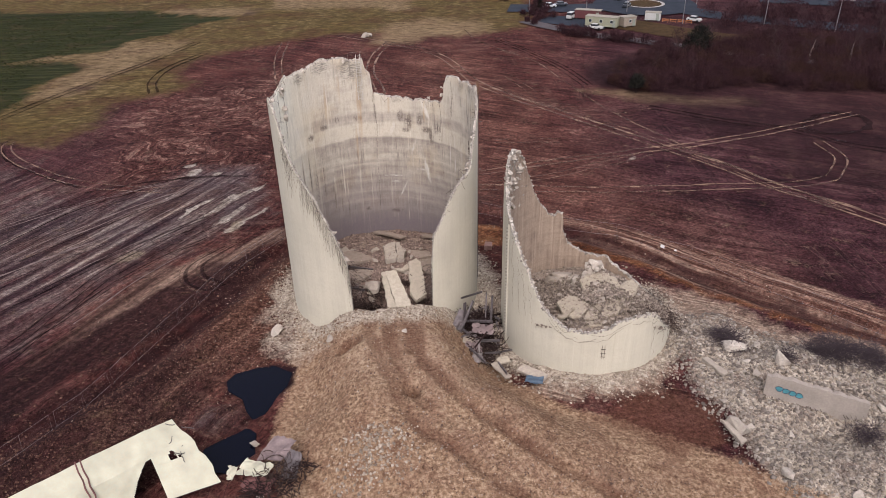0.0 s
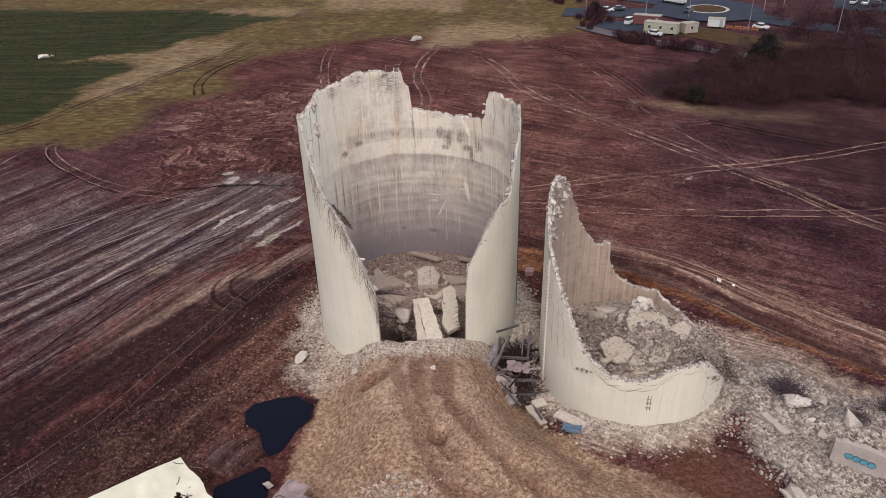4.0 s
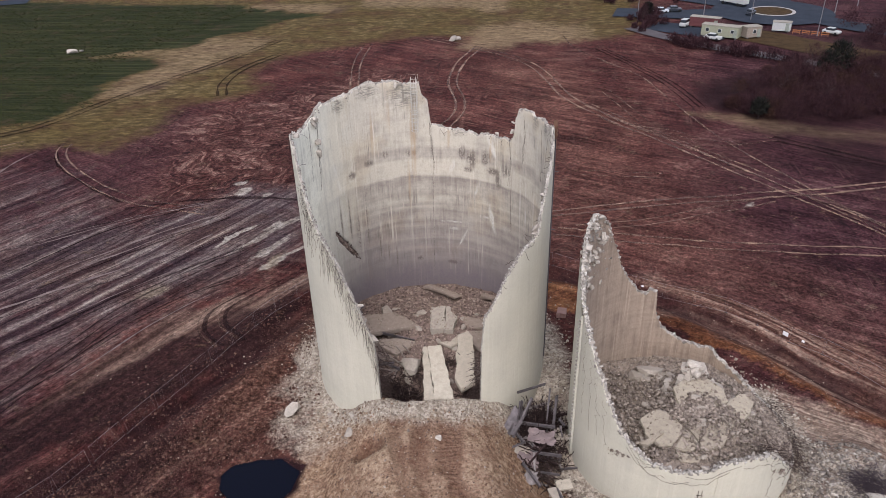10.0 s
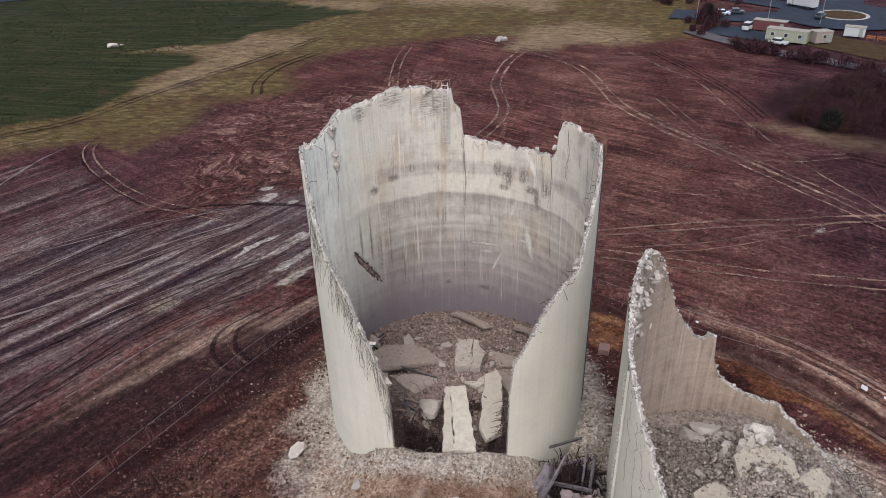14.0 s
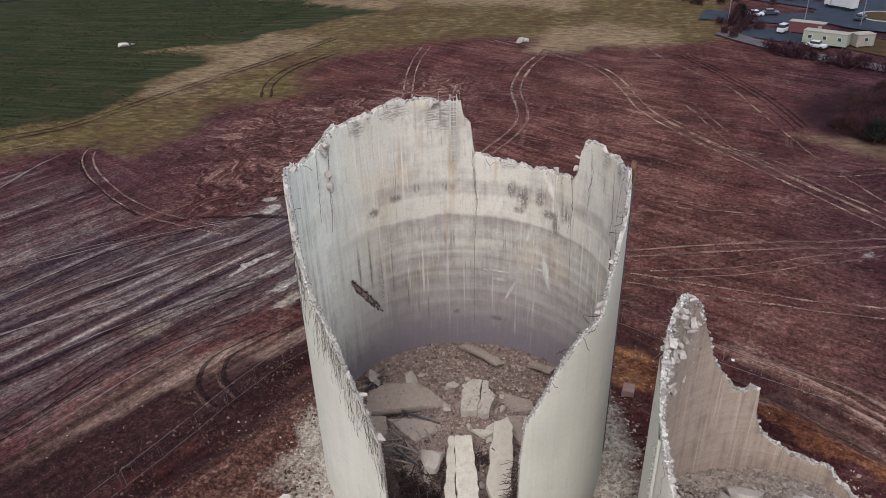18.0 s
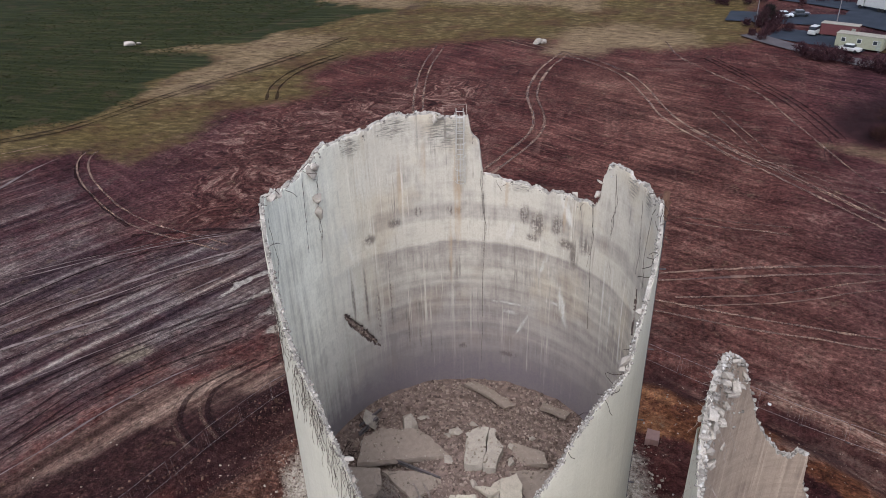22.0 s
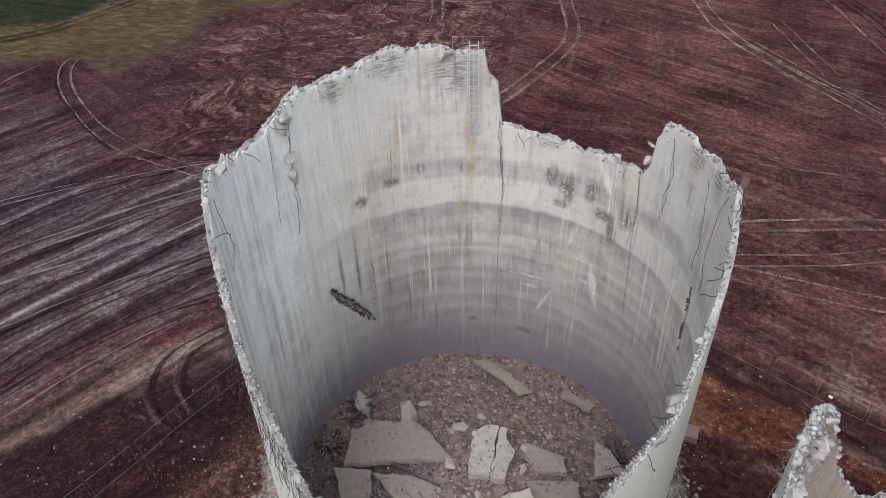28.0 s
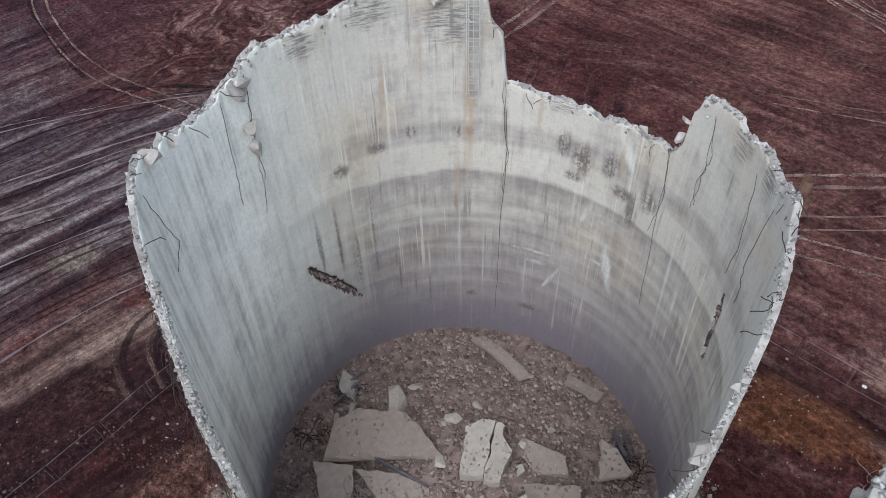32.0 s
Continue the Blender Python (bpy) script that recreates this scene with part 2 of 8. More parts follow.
def ground_material():
    m, t, b = mat("ground_soil")
    n = N(t)
    co = t.nodes.new("ShaderNodeTexCoord").outputs["Object"]
    sep = t.nodes.new("ShaderNodeSeparateXYZ")
    n.link(co, sep.inputs[0])
    warp = n.math("MULTIPLY", n.math("SUBTRACT", n.noise(co, 0.05, 3), 0.5), 2.2)
    across = n.math("ADD", n.math("SUBTRACT", n.math("MULTIPLY", sep.outputs[0], 0.883), n.math("MULTIPLY", sep.outputs[1], 0.469)), warp)
    onward = n.math("ADD", n.math("MULTIPLY", sep.outputs[0], 0.469), n.math("MULTIPLY", sep.outputs[1], 0.883))

    till = n.math("ADD", onward, warp)

    def stretched(u, ku, w, kw, detail, rough):
        com = t.nodes.new("ShaderNodeCombineXYZ")
        n.link(n.math("MULTIPLY", u, ku), com.inputs[0])
        n.link(n.math("MULTIPLY", w, kw), com.inputs[1])
        return n.noise(com.outputs[0], 1.0, detail, rough)
    left = n.attr("left")
    ring = n.mix(left, stretched(till, 0.75, across, 0.045, 8.0, 0.68), stretched(across, 0.62, onward, 0.03, 7.0, 0.62))
    lines = n.mix(left, stretched(till, 4.0, across, 0.16, 5.0, 0.65), stretched(across, 4.2, onward, 0.10, 4.0, 0.6))
    ring2 = stretched(till, 0.20, across, 0.02, 5.0, 0.6)
    big, mid, fine = n.noise(co, 0.035, 5), n.noise(co, 0.35, 6, 0.6), n.noise(co, 2.6, 7, 0.72)
    mott = n.noise(co, 0.085, 11, 0.68)
    ring = n.math("ADD", ring, n.math("MULTIPLY", n.math("SUBTRACT", lines, 0.5), n.mix(left, (0.38,) * 3, (0.36,) * 3)))
    # drag marks fade in and out over the field
    ring = n.math("ADD", 0.5, n.math("MULTIPLY", n.math("SUBTRACT", ring, 0.5), n.mix(left, n.ramp(n.noise(co, 0.045, 4, 0.6), (0.38, 0.25), (0.64, 0.80)), (1.0,) * 3)))
    ring = n.math("ADD", ring, n.math("MULTIPLY", n.math("SUBTRACT", mott, 0.5), n.mix(left, (0.62,) * 3, (0.34,) * 3)))
    ring = n.math("ADD", ring, n.math("MULTIPLY", n.math("SUBTRACT", fine, 0.5), 0.48))
    mud = n.ramp(ring, (0.33, (0.011, 0.0040, 0.0048)), (0.45, (0.040, 0.0130, 0.0122)), (0.55, (0.082, 0.0295, 0.0246)), (0.70, (0.19, 0.095, 0.071)))
    mud = n.mix(n.ramp(big, (0.38, 0.0), (0.62, 0.6)), mud, n.ramp(n.math("ADD", n.math("MULTIPLY", ring2, 0.5), n.math("MULTIPLY", ring, 0.5)), (0.36, (0.021, 0.0068, 0.007)), (0.50, (0.047, 0.0155, 0.0130)), (0.64, (0.105, 0.041, 0.031))))
    mud = n.mix(n.ramp(mid, (0.48, 0.0), (0.72, 0.5)), mud, (0.019, 0.0085, 0.0095))
    # short strokes where buckets and tracks smeared the clay, in two directions
    gate = n.ramp(n.noise(co, 0.06, 4), (0.46, 0.0), (0.60, 1.0))
    gate2 = n.ramp(n.noise(co, 0.052, 4, 0.7), (0.38, 1.0), (0.50, 0.0))
    smear = n.math("MULTIPLY", n.ramp(stretched(till, 1.3, across, 0.13, 5.0, 0.6), (0.54, 0.0), (0.64, 0.75)), gate)
    mud = n.mix(smear, mud, n.ramp(fine, (0.38, (0.085, 0.041, 0.030)), (0.62, (0.190, 0.108, 0.078))))
    smear2 = n.math("MULTIPLY", n.ramp(n.noise(n.coord((0.34, 0.055, 1), (0, 0, radians(-38))), 1.0, 7, 0.66), (0.52, 0.0), (0.62, 0.75)), gate2)
    mud = n.mix(smear2, mud, n.ramp(fine, (0.38, (0.070, 0.030, 0.024)), (0.62, (0.165, 0.090, 0.069))))
    smear3 = n.math("MULTIPLY", n.ramp(n.noise(n.coord((0.05, 0.42, 1), (0, 0, radians(-45))), 1.0, 7, 0.66), (0.53, 0.0), (0.62, 0.7)), n.ramp(n.noise(co, 0.07, 4, 0.7), (0.47, 0.0), (0.56, 1.0)))
    mud = n.mix(smear3, mud, n.ramp(fine, (0.38, (0.062, 0.026, 0.021)), (0.62, (0.150, 0.080, 0.062))))
    # churned clay: patches of short strokes, each patch in a direction of its own
    def churned(cells, wide, long, seed):
        vo = n.put("ShaderNodeTexVoronoi", Scale=cells)
        bent = t.nodes.new("ShaderNodeVectorMath")
        bent.operation = "ADD"
        off = t.nodes.new("ShaderNodeCombineXYZ")
        n.link(n.math("MULTIPLY", n.math("SUBTRACT", n.noise(co, 0.16, 3), 0.5), 9.0), off.inputs[0])
        n.link(n.math("ADD", n.math("MULTIPLY", n.math("SUBTRACT", n.noise(co, 0.13, 3), 0.5), 9.0), seed), off.inputs[1])
        n.link(co, bent.inputs[0])
        n.link(off.outputs[0], bent.inputs[1])
        n.link(bent.outputs[0], vo.inputs["Vector"])
        tone = t.nodes.new("ShaderNodeSeparateColor")
        n.link(vo.outputs["Color"], tone.inputs[0])
        turn = t.nodes.new("ShaderNodeVectorRotate")
        turn.rotation_type = "Z_AXIS"
        n.link(bent.outputs[0], turn.inputs["Vector"])
        n.link(n.math("MULTIPLY", tone.outputs[0], 3.14), turn.inputs["Angle"])
        thin = n.put("ShaderNodeMapping", Scale=(wide, long, 1))
        n.link(turn.outputs[0], thin.inputs["Vector"])
        k = n.noise(thin.outputs[0], 1.0, 7, 0.68)
        return n.math("ADD", k, n.math("MULTIPLY", n.math("SUBTRACT", tone.outputs[1], 0.5), 0.10))
    churn = n.math("ADD", n.math("MULTIPLY", churned(0.13, 0.95, 0.11, 0.0), 0.52), n.math("MULTIPLY", churned(0.24, 1.9, 0.19, 40.0), 0.34))
    churn = n.math("ADD", churn, n.math("MULTIPLY", fine, 0.14))
    rough_clay = n.ramp(churn, (0.40, (0.0125, 0.0045, 0.0048)), (0.465, (0.040, 0.0145, 0.0126)), (0.52, (0.090, 0.038, 0.030)), (0.59, (0.235, 0.145, 0.112)))
    mud = n.mix(n.attr("churned"), mud, rough_clay)
    mud = n.mix(n.attr("violet"), mud, n.ramp(ring, (0.35, (0.0105, 0.0038, 0.0056)), (0.46, (0.0300, 0.0112, 0.0138)), (0.55, (0.0550, 0.0225, 0.0250)), (0.70, (0.120, 0.064, 0.060))))

    def grooves(turn, freq, long, seed, thin):
        """Long thin lines left by tyres and buckets, in one direction."""
        w = n.noise(n.coord((freq, long, 1), (0, 0, radians(turn))), 1.0, 2.0, 0.5)
        k = n.math("ABSOLUTE", n.math("SUBTRACT", n.math("FRACT", n.math("ADD", n.math("MULTIPLY", w, 5.0), seed)), 0.5))
        return n.math("MULTIPLY", n.ramp(k, (0.0, 1.0), (thin, 0.0)), n.ramp(n.noise(co, 0.055, 4), (0.48, 0.0), (0.60, 1.0)))
    mud = n.mix(n.math("MULTIPLY", grooves(62, 0.20, 0.006, 0.1, 0.030), 0.38), mud, (0.13, 0.078, 0.062))
    mud = n.mix(n.math("MULTIPLY", grooves(97, 0.16, 0.005, 0.4, 0.026), 0.34), mud, (0.12, 0.070, 0.055))
    mud = n.mix(n.math("MULTIPLY", grooves(35, 0.16, 0.006, 0.7, 0.045), 0.7), mud, (0.011, 0.0055, 0.0075))
    mud = n.mix(n.math("MULTIPLY", grooves(118, 0.18, 0.007, 0.2, 0.040), 0.6), mud, (0.012, 0.006, 0.0075))
    mud = n.mix(n.attr("warm"), mud, n.ramp(ring, (0.36, (0.034, 0.0140, 0.011)), (0.47, (0.082, 0.036, 0.0265)), (0.56, (0.145, 0.070, 0.050)), (0.70, (0.28, 0.165, 0.118))))

    def region(name, soft=0.35):
        k = n.math("ADD", n.attr(name), n.math("MULTIPLY", n.math("SUBTRACT", mid, 0.5), 1.1))
        k = n.math("ADD", k, n.math("MULTIPLY", n.math("SUBTRACT", fine, 0.5), 0.6))
        return n.ramp(k, (0.5 - soft / 2, 0.0), (0.5 + soft / 2, 1.0))
    c = mud
    # wet grey flats dragged into streaks
    streak = n.math("ADD", n.math("MULTIPLY", stretched(across, 0.62, onward, 0.022, 7.0, 0.66), 0.62), n.math("MULTIPLY", ring, 0.38))
    pale = n.ramp(streak, (0.37, (0.014, 0.0078, 0.0112)), (0.46, (0.042, 0.0258, 0.0290)), (0.525, (0.088, 0.064, 0.0610)), (0.585, (0.165, 0.136, 0.122)), (0.67, (0.34, 0.298, 0.252)))
    pale = n.mix(n.ramp(n.noise(co, 0.07, 5, 0.6), (0.44, 0.0), (0.60, 0.7)), pale, n.ramp(streak, (0.38, (0.018, 0.0085, 0.0090)), (0.50, (0.058, 0.031, 0.0265)), (0.58, (0.125, 0.083, 0.066)), (0.68, (0.29, 0.225, 0.175))))
    c = n.mix(region("pale", 0.7), c, pale)
    # pale puddle spots: the sky's reflection put into the colour
    c = n.mix(n.math("MULTIPLY", region("spot", 0.25), n.ramp(ring, (0.34, 0.3), (0.52, 0.95))), c, n.ramp(mid, (0.4, (0.20, 0.168, 0.135)), (0.6, (0.33, 0.295, 0.25))))
    c = n.mix(n.math("MULTIPLY", region("sand", 0.5), 0.65), c, n.ramp(fine, (0.36, (0.12, 0.092, 0.062)), (0.64, (0.25, 0.205, 0.145))))
    c = n.mix(region("red"), c, n.ramp(ring, (0.38, (0.019, 0.0072, 0.0075)), (0.50, (0.041, 0.0165, 0.0145)), (0.66, (0.105, 0.050, 0.039))))
    c = n.mix(region("orange"), c, n.ramp(ring, (0.36, (0.036, 0.0125, 0.0078)), (0.5, (0.105, 0.041, 0.0195)), (0.66, (0.245, 0.118, 0.054))))
    lane = stretched(n.attr("lane"), 1.1, sep.outputs[0], 0.05, 6.0, 0.65)
    c = n.mix(region("striped", 0.6), c, n.ramp(n.math("ADD", n.math("MULTIPLY", lane, 0.7), n.math("MULTIPLY", fine, 0.3)), (0.38, (0.028, 0.0120, 0.0100)), (0.47, (0.085, 0.0390, 0.0285)), (0.53, (0.170, 0.100, 0.073)), (0.63, (0.34, 0.245, 0.185))))
    c = n.mix(n.math("MULTIPLY", region("clay", 0.6), 0.85), c, n.ramp(n.math("ADD", n.math("MULTIPLY", lines, 0.6), n.math("MULTIPLY", fine, 0.4)), (0.38, (0.105, 0.064, 0.047)), (0.50, (0.225, 0.162, 0.120)), (0.62, (0.40, 0.325, 0.25))))
    # brown ruts beside the flats, dark bank, stony brown soil towards the silo
    c = n.mix(region("track", 0.6), c, n.ramp(streak, (0.36, (0.021, 0.0100, 0.0088)), (0.47, (0.062, 0.0335, 0.0262)), (0.54, (0.130, 0.080, 0.060)), (0.65, (0.29, 0.205, 0.152))))
    c = n.mix(n.math("MULTIPLY", region("bank", 0.6), 0.9), c, n.ramp(n.math("ADD", n.math("MULTIPLY", fine, 0.5), n.math("MULTIPLY", streak, 0.5)), (0.36, (0.009, 0.0038, 0.0046)), (0.52, (0.024, 0.0104, 0.0106)), (0.68, (0.072, 0.036, 0.030))))
    c = n.mix(n.math("MULTIPLY", region("stony", 0.7), 0.9), c, n.ramp(n.math("ADD", n.math("MULTIPLY", fine, 0.6), n.math("MULTIPLY", streak, 0.4)), (0.37, (0.020, 0.0085, 0.0068)), (0.48, (0.062, 0.0285, 0.0200)), (0.56, (0.135, 0.072, 0.050)), (0.66, (0.30, 0.205, 0.150))))
    dirt = n.ramp(fine, (0.34, (0.092, 0.052, 0.031)), (0.50, (0.225, 0.146, 0.091)), (0.66, (0.42, 0.308, 0.208)))
    dirt = n.mix(n.math("MULTIPLY", n.attr("crest"), n.ramp(fine, (0.34, 0.35), (0.60, 0.9))), dirt, n.ramp(fine, (0.36, (0.20, 0.135, 0.087)), (0.64, (0.37, 0.28, 0.195))))
    dirt = n.mix(n.ramp(mid, (0.45, 0.0), (0.65, 0.4)), dirt, (0.21, 0.125, 0.085))
    dirt = n.mix(n.ramp(n.noise(co, 0.55, 7, 0.72), (0.50, 0.0), (0.62, 0.6)), dirt, n.ramp(fine, (0.38, (0.085, 0.041, 0.025)), (0.62, (0.185, 0.104, 0.066))))
    # cleat marks of the excavators, across their path
    cleat = n.math("SINE", n.math("ADD", n.math("MULTIPLY", n.attr("way"), 13.5), n.math("MULTIPLY", mid, 9.0)))
    cleat = n.math("MULTIPLY", n.math("MULTIPLY", cleat, n.attr("cleat")), n.ramp(mid, (0.38, 0.0), (0.58, 1.0)))
    dirt = n.mix(n.math("MULTIPLY", cleat, 0.35, True), dirt, (0.30, 0.20, 0.145))
    clump = n.noise(co, 1.5, 6, 0.75)
    c = n.mix(1.0, c, n.ramp(clump, (0.35, 0.46), (0.48, 0.90), (0.56, 1.12), (0.66, 1.65)), "MULTIPLY")
    c = n.mix(region("dirt"), c, dirt)
    c = n.mix(n.math("MULTIPLY", region("rut", 0.8), 0.62), c, n.ramp(fine, (0.35, (0.046, 0.0185, 0.0115)), (0.65, (0.125, 0.058, 0.036))))
    grav = n.ramp(fine, (0.34, (0.150, 0.118, 0.090)), (0.50, (0.33, 0.282, 0.222)), (0.66, (0.50, 0.445, 0.365)))
    c = n.mix(region("gravel", 0.55), c, grav)
    blade = n.noise(n.coord((0.38, 0.85, 1), (0, 0, 0.25)), 1.0, 10, 0.74)
    straw = n.ramp(blade, (0.36, (0.034, 0.024, 0.011)), (0.5, (0.072, 0.052, 0.020)), (0.64, (0.165, 0.118, 0.056)))
    straw = n.mix(n.ramp(n.noise(co, 0.045, 6, 0.6), (0.42, 0.0), (0.58, 0.85)), straw, n.ramp(blade, (0.36, (0.036, 0.026, 0.010)), (0.62, (0.105, 0.074, 0.025))))
    straw = n.mix(n.ramp(n.noise(co, 0.09, 7, 0.70), (0.49, 0.0), (0.60, 0.75)), straw, n.ramp(blade, (0.36, (0.030, 0.014, 0.009)), (0.64, (0.090, 0.050, 0.026))))
    c = n.mix(region("straw", 0.75), c, straw)
    tan = n.ramp(blade, (0.36, (0.075, 0.050, 0.027)), (0.64, (0.24, 0.172, 0.100)))
    c = n.mix(n.math("MULTIPLY", region("tan", 0.7), 0.85), c, tan)
    crop = n.ramp(n.noise(n.coord((0.035, 0.75, 1), (0, 0, 0.10)), 1.0, 5, 0.65), (0.36, (0.006, 0.0080, 0.0036)), (0.5, (0.0155, 0.0190, 0.0072)), (0.66, (0.044, 0.042, 0.0165)))
    crop = n.mix(n.ramp(fine, (0.35, 0.0), (0.7, 0.5)), crop, (0.028, 0.032, 0.011))
    crop = n.mix(n.ramp(n.noise(co, 0.16, 6, 0.7), (0.53, 0.0), (0.63, 0.7)), crop, (0.045, 0.031, 0.017))
    c = n.mix(region("crop"), c, crop)
    c = n.mix(region("dark", 0.6), c, n.ramp(n.math("ADD", n.math("MULTIPLY", mid, 0.5), n.math("MULTIPLY", ring, 0.5)), (0.36, (0.0085, 0.0034, 0.0045)), (0.52, (0.0230, 0.0098, 0.0108)), (0.66, (0.062, 0.031, 0.027))))
    grain = n.noise(co, 6.5, 5, 0.75)
    c = n.mix(1.0, c, n.ramp(grain, (0.34, 0.50), (0.50, 0.98), (0.66, 1.0)), "MULTIPLY")
    c = n.mix(n.ramp(grain, (0.60, 0.0), (0.74, 0.35)), c, n.mix(0.5, c, (0.45, 0.36, 0.28)))
    n.link(c, b.inputs["Base Color"])
    wet = n.math("MULTIPLY", region("pale", 0.6), n.ramp(ring, (0.45, 0.0), (0.65, 0.4)))
    n.link(n.math("SUBTRACT", 0.92, wet), b.inputs["Roughness"])
    b.inputs["Specular IOR Level"].default_value = 0.04
    rise = n.math("ADD", n.math("MULTIPLY", fine, 0.30), n.math("MULTIPLY", ring, n.mix(left, (0.22,) * 3, (0.34,) * 3)))
    rise = n.math("ADD", rise, n.math("MULTIPLY", cleat, 0.05))
    n.bump(rise, 0.9, 0.6, b)
    return m


def concrete(name, stain=1.0, warm=(0.60, 0.56, 0.48), grey=(0.30, 0.285, 0.285), foot=0.0, grit=1.0):
    """Slip-formed silo concrete: pour bands, drips, blotches, speckle."""
    m, t, b = mat(name)
    n = N(t)
    co = t.nodes.new("ShaderNodeTexCoord").outputs["Object"]
    sep = t.nodes.new("ShaderNodeSeparateXYZ")
    n.link(co, sep.inputs[0])
    ang = n.math("ARCTAN2", sep.outputs[1], n.math("MULTIPLY", sep.outputs[0], 1.0))

    def wrap(ka, kz, shift=0.0):
        com = t.nodes.new("ShaderNodeCombineXYZ")
        n.link(n.math("MULTIPLY", ang, ka), com.inputs[0])
        n.link(n.math("ADD", n.math("MULTIPLY", sep.outputs[2], kz), shift), com.inputs[1])
        return com.outputs[0]
    d1 = n.noise(wrap(17.0, 0.045), 1.0, 6, 0.7)
    d2 = n.noise(wrap(40.0, 0.07, 7.0), 1.0, 4, 0.65)
    d3 = n.noise(wrap(26.0, 0.12, 31.0), 1.0, 6, 0.7)
    thin = n.noise(wrap(1.8, 2.3, 3.0), 1.0, 5, 0.7)
    big, fine = n.noise(co, 0.16, 4), n.noise(co, 5.0, 6, 0.7)
    patch = n.noise(co, 0.42, 9, 0.72)
    speck = n.noise(co, 17.0, 3, 0.6)
    c = n.ramp(big, (0.3, tuple(v * 0.86 for v in warm)), (0.7, warm))
    if stain > 0 and foot:
        # each pour of the slip form set a shade of its own: height over 28 m, share of grey
        z = n.math("ADD", sep.outputs[2], n.math("MULTIPLY", n.math("SUBTRACT", n.noise(wrap(2.4, 0.5, 11.0), 1.0, 4, 0.6), 0.5), 0.9))
        pours = ((3.0, 1.0), (4.8, 0.92), (5.8, 0.62), (6.8, 0.70), (7.4, 0.44), (8.2, 0.66), (8.6, 0.42), (9.8, 0.66), (10.3, 0.44), (10.8, 0.62), (11.2, 0.40), (12.2, 0.60), (12.6, 0.34), (13.0, 0.54), (13.6, 0.30), (14.2, 0.50), (14.8, 0.40), (15.6, 0.54), (16.25, 0.66), (16.55, 0.12), (18.3, 0.14), (18.7, 0.40), (19.6, 0.46), (20.1, 0.20), (24.0, 0.16), (27.0, 0.20))
        share = n.ramp(n.math("DIVIDE", z, 28.0), *((h / 28.0, v) for h, v in pours))
        share = n.math("ADD", n.math("SUBTRACT", n.math("MULTIPLY", share, 1.55), 0.20), n.math("MULTIPLY", n.math("SUBTRACT", patch, 0.5), 2.2))
        share = n.math("ADD", share, n.math("MULTIPLY", n.math("SUBTRACT", d1, 0.5), 1.1))
        share = n.math("ADD", share, n.math("MULTIPLY", n.math("SUBTRACT", n.noise(wrap(38.0, 0.42, 17.0), 1.0, 5, 0.7), 0.5), 0.7))
        share = n.math("ADD", share, n.math("MULTIPLY", n.math("SUBTRACT", thin, 0.5), 0.75), True)
        c = n.mix(share, c, tuple(v * 0.84 for v in grey))
        c = n.mix(n.ramp(n.noise(co, 0.23, 5), (0.50, 0.0), (0.62, 0.45)), c, n.mix(share, tuple(v * k for v, k in zip(warm, (0.84, 0.76, 0.63))), tuple(v * k for v, k in zip(grey, (0.92, 0.82, 0.70)))))
        c = n.mix(n.math("MULTIPLY", n.ramp(d3, (0.54, 0.0), (0.66, 0.72)), n.ramp(n.noise(co, 0.33, 5, 0.6), (0.46, 0.0), (0.58, 1.0))), c, tuple(v * 0.42 for v in grey))
        c = n.mix(n.math("MULTIPLY", n.ramp(d2, (0.57, 0.0), (0.65, 0.62)), n.ramp(n.noise(co, 0.21, 4), (0.42, 0.1), (0.56, 1.0))), c, tuple(min(0.78, v * 1.22) for v in warm))
    elif stain > 0:
        rough = n.math("MULTIPLY", n.math("SUBTRACT", fine, 0.5), 0.30)
        c = n.mix(n.math("MULTIPLY", n.math("MULTIPLY", n.ramp(d1, (0.46, 0.0), (0.60, 0.8)), n.ramp(patch, (0.40, 0.2), (0.60, 1.0))), stain), c, tuple(v * 0.85 for v in grey))
        c = n.mix(n.math("MULTIPLY", n.ramp(n.math("ADD", thin, rough), (0.50, 0.0), (0.62, 0.35)), stain), c, grey)
        c = n.mix(n.math("MULTIPLY", n.ramp(patch, (0.50, 0.0), (0.64, 0.5)), stain), c, tuple(v * k for v, k in zip(grey, (1.12, 1.13, 1.16))))
        c = n.mix(n.math("MULTIPLY", n.ramp(d2, (0.56, 0.0), (0.64, 0.5)), stain), c, tuple(min(0.78, v * 1.3) for v in warm))
    if foot:                                              # paler towards the opening and the left: brighter light there put into the colour
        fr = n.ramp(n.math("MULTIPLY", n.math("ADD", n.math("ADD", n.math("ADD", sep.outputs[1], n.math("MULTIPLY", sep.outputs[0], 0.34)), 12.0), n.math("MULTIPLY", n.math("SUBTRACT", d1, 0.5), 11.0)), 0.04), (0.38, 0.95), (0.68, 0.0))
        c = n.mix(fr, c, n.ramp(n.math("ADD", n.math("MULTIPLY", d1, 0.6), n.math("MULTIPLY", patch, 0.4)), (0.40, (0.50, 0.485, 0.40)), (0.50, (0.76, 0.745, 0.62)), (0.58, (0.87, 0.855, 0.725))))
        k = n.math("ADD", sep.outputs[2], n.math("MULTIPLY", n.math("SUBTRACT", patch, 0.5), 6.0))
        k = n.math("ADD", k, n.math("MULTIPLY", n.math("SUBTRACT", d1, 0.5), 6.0))
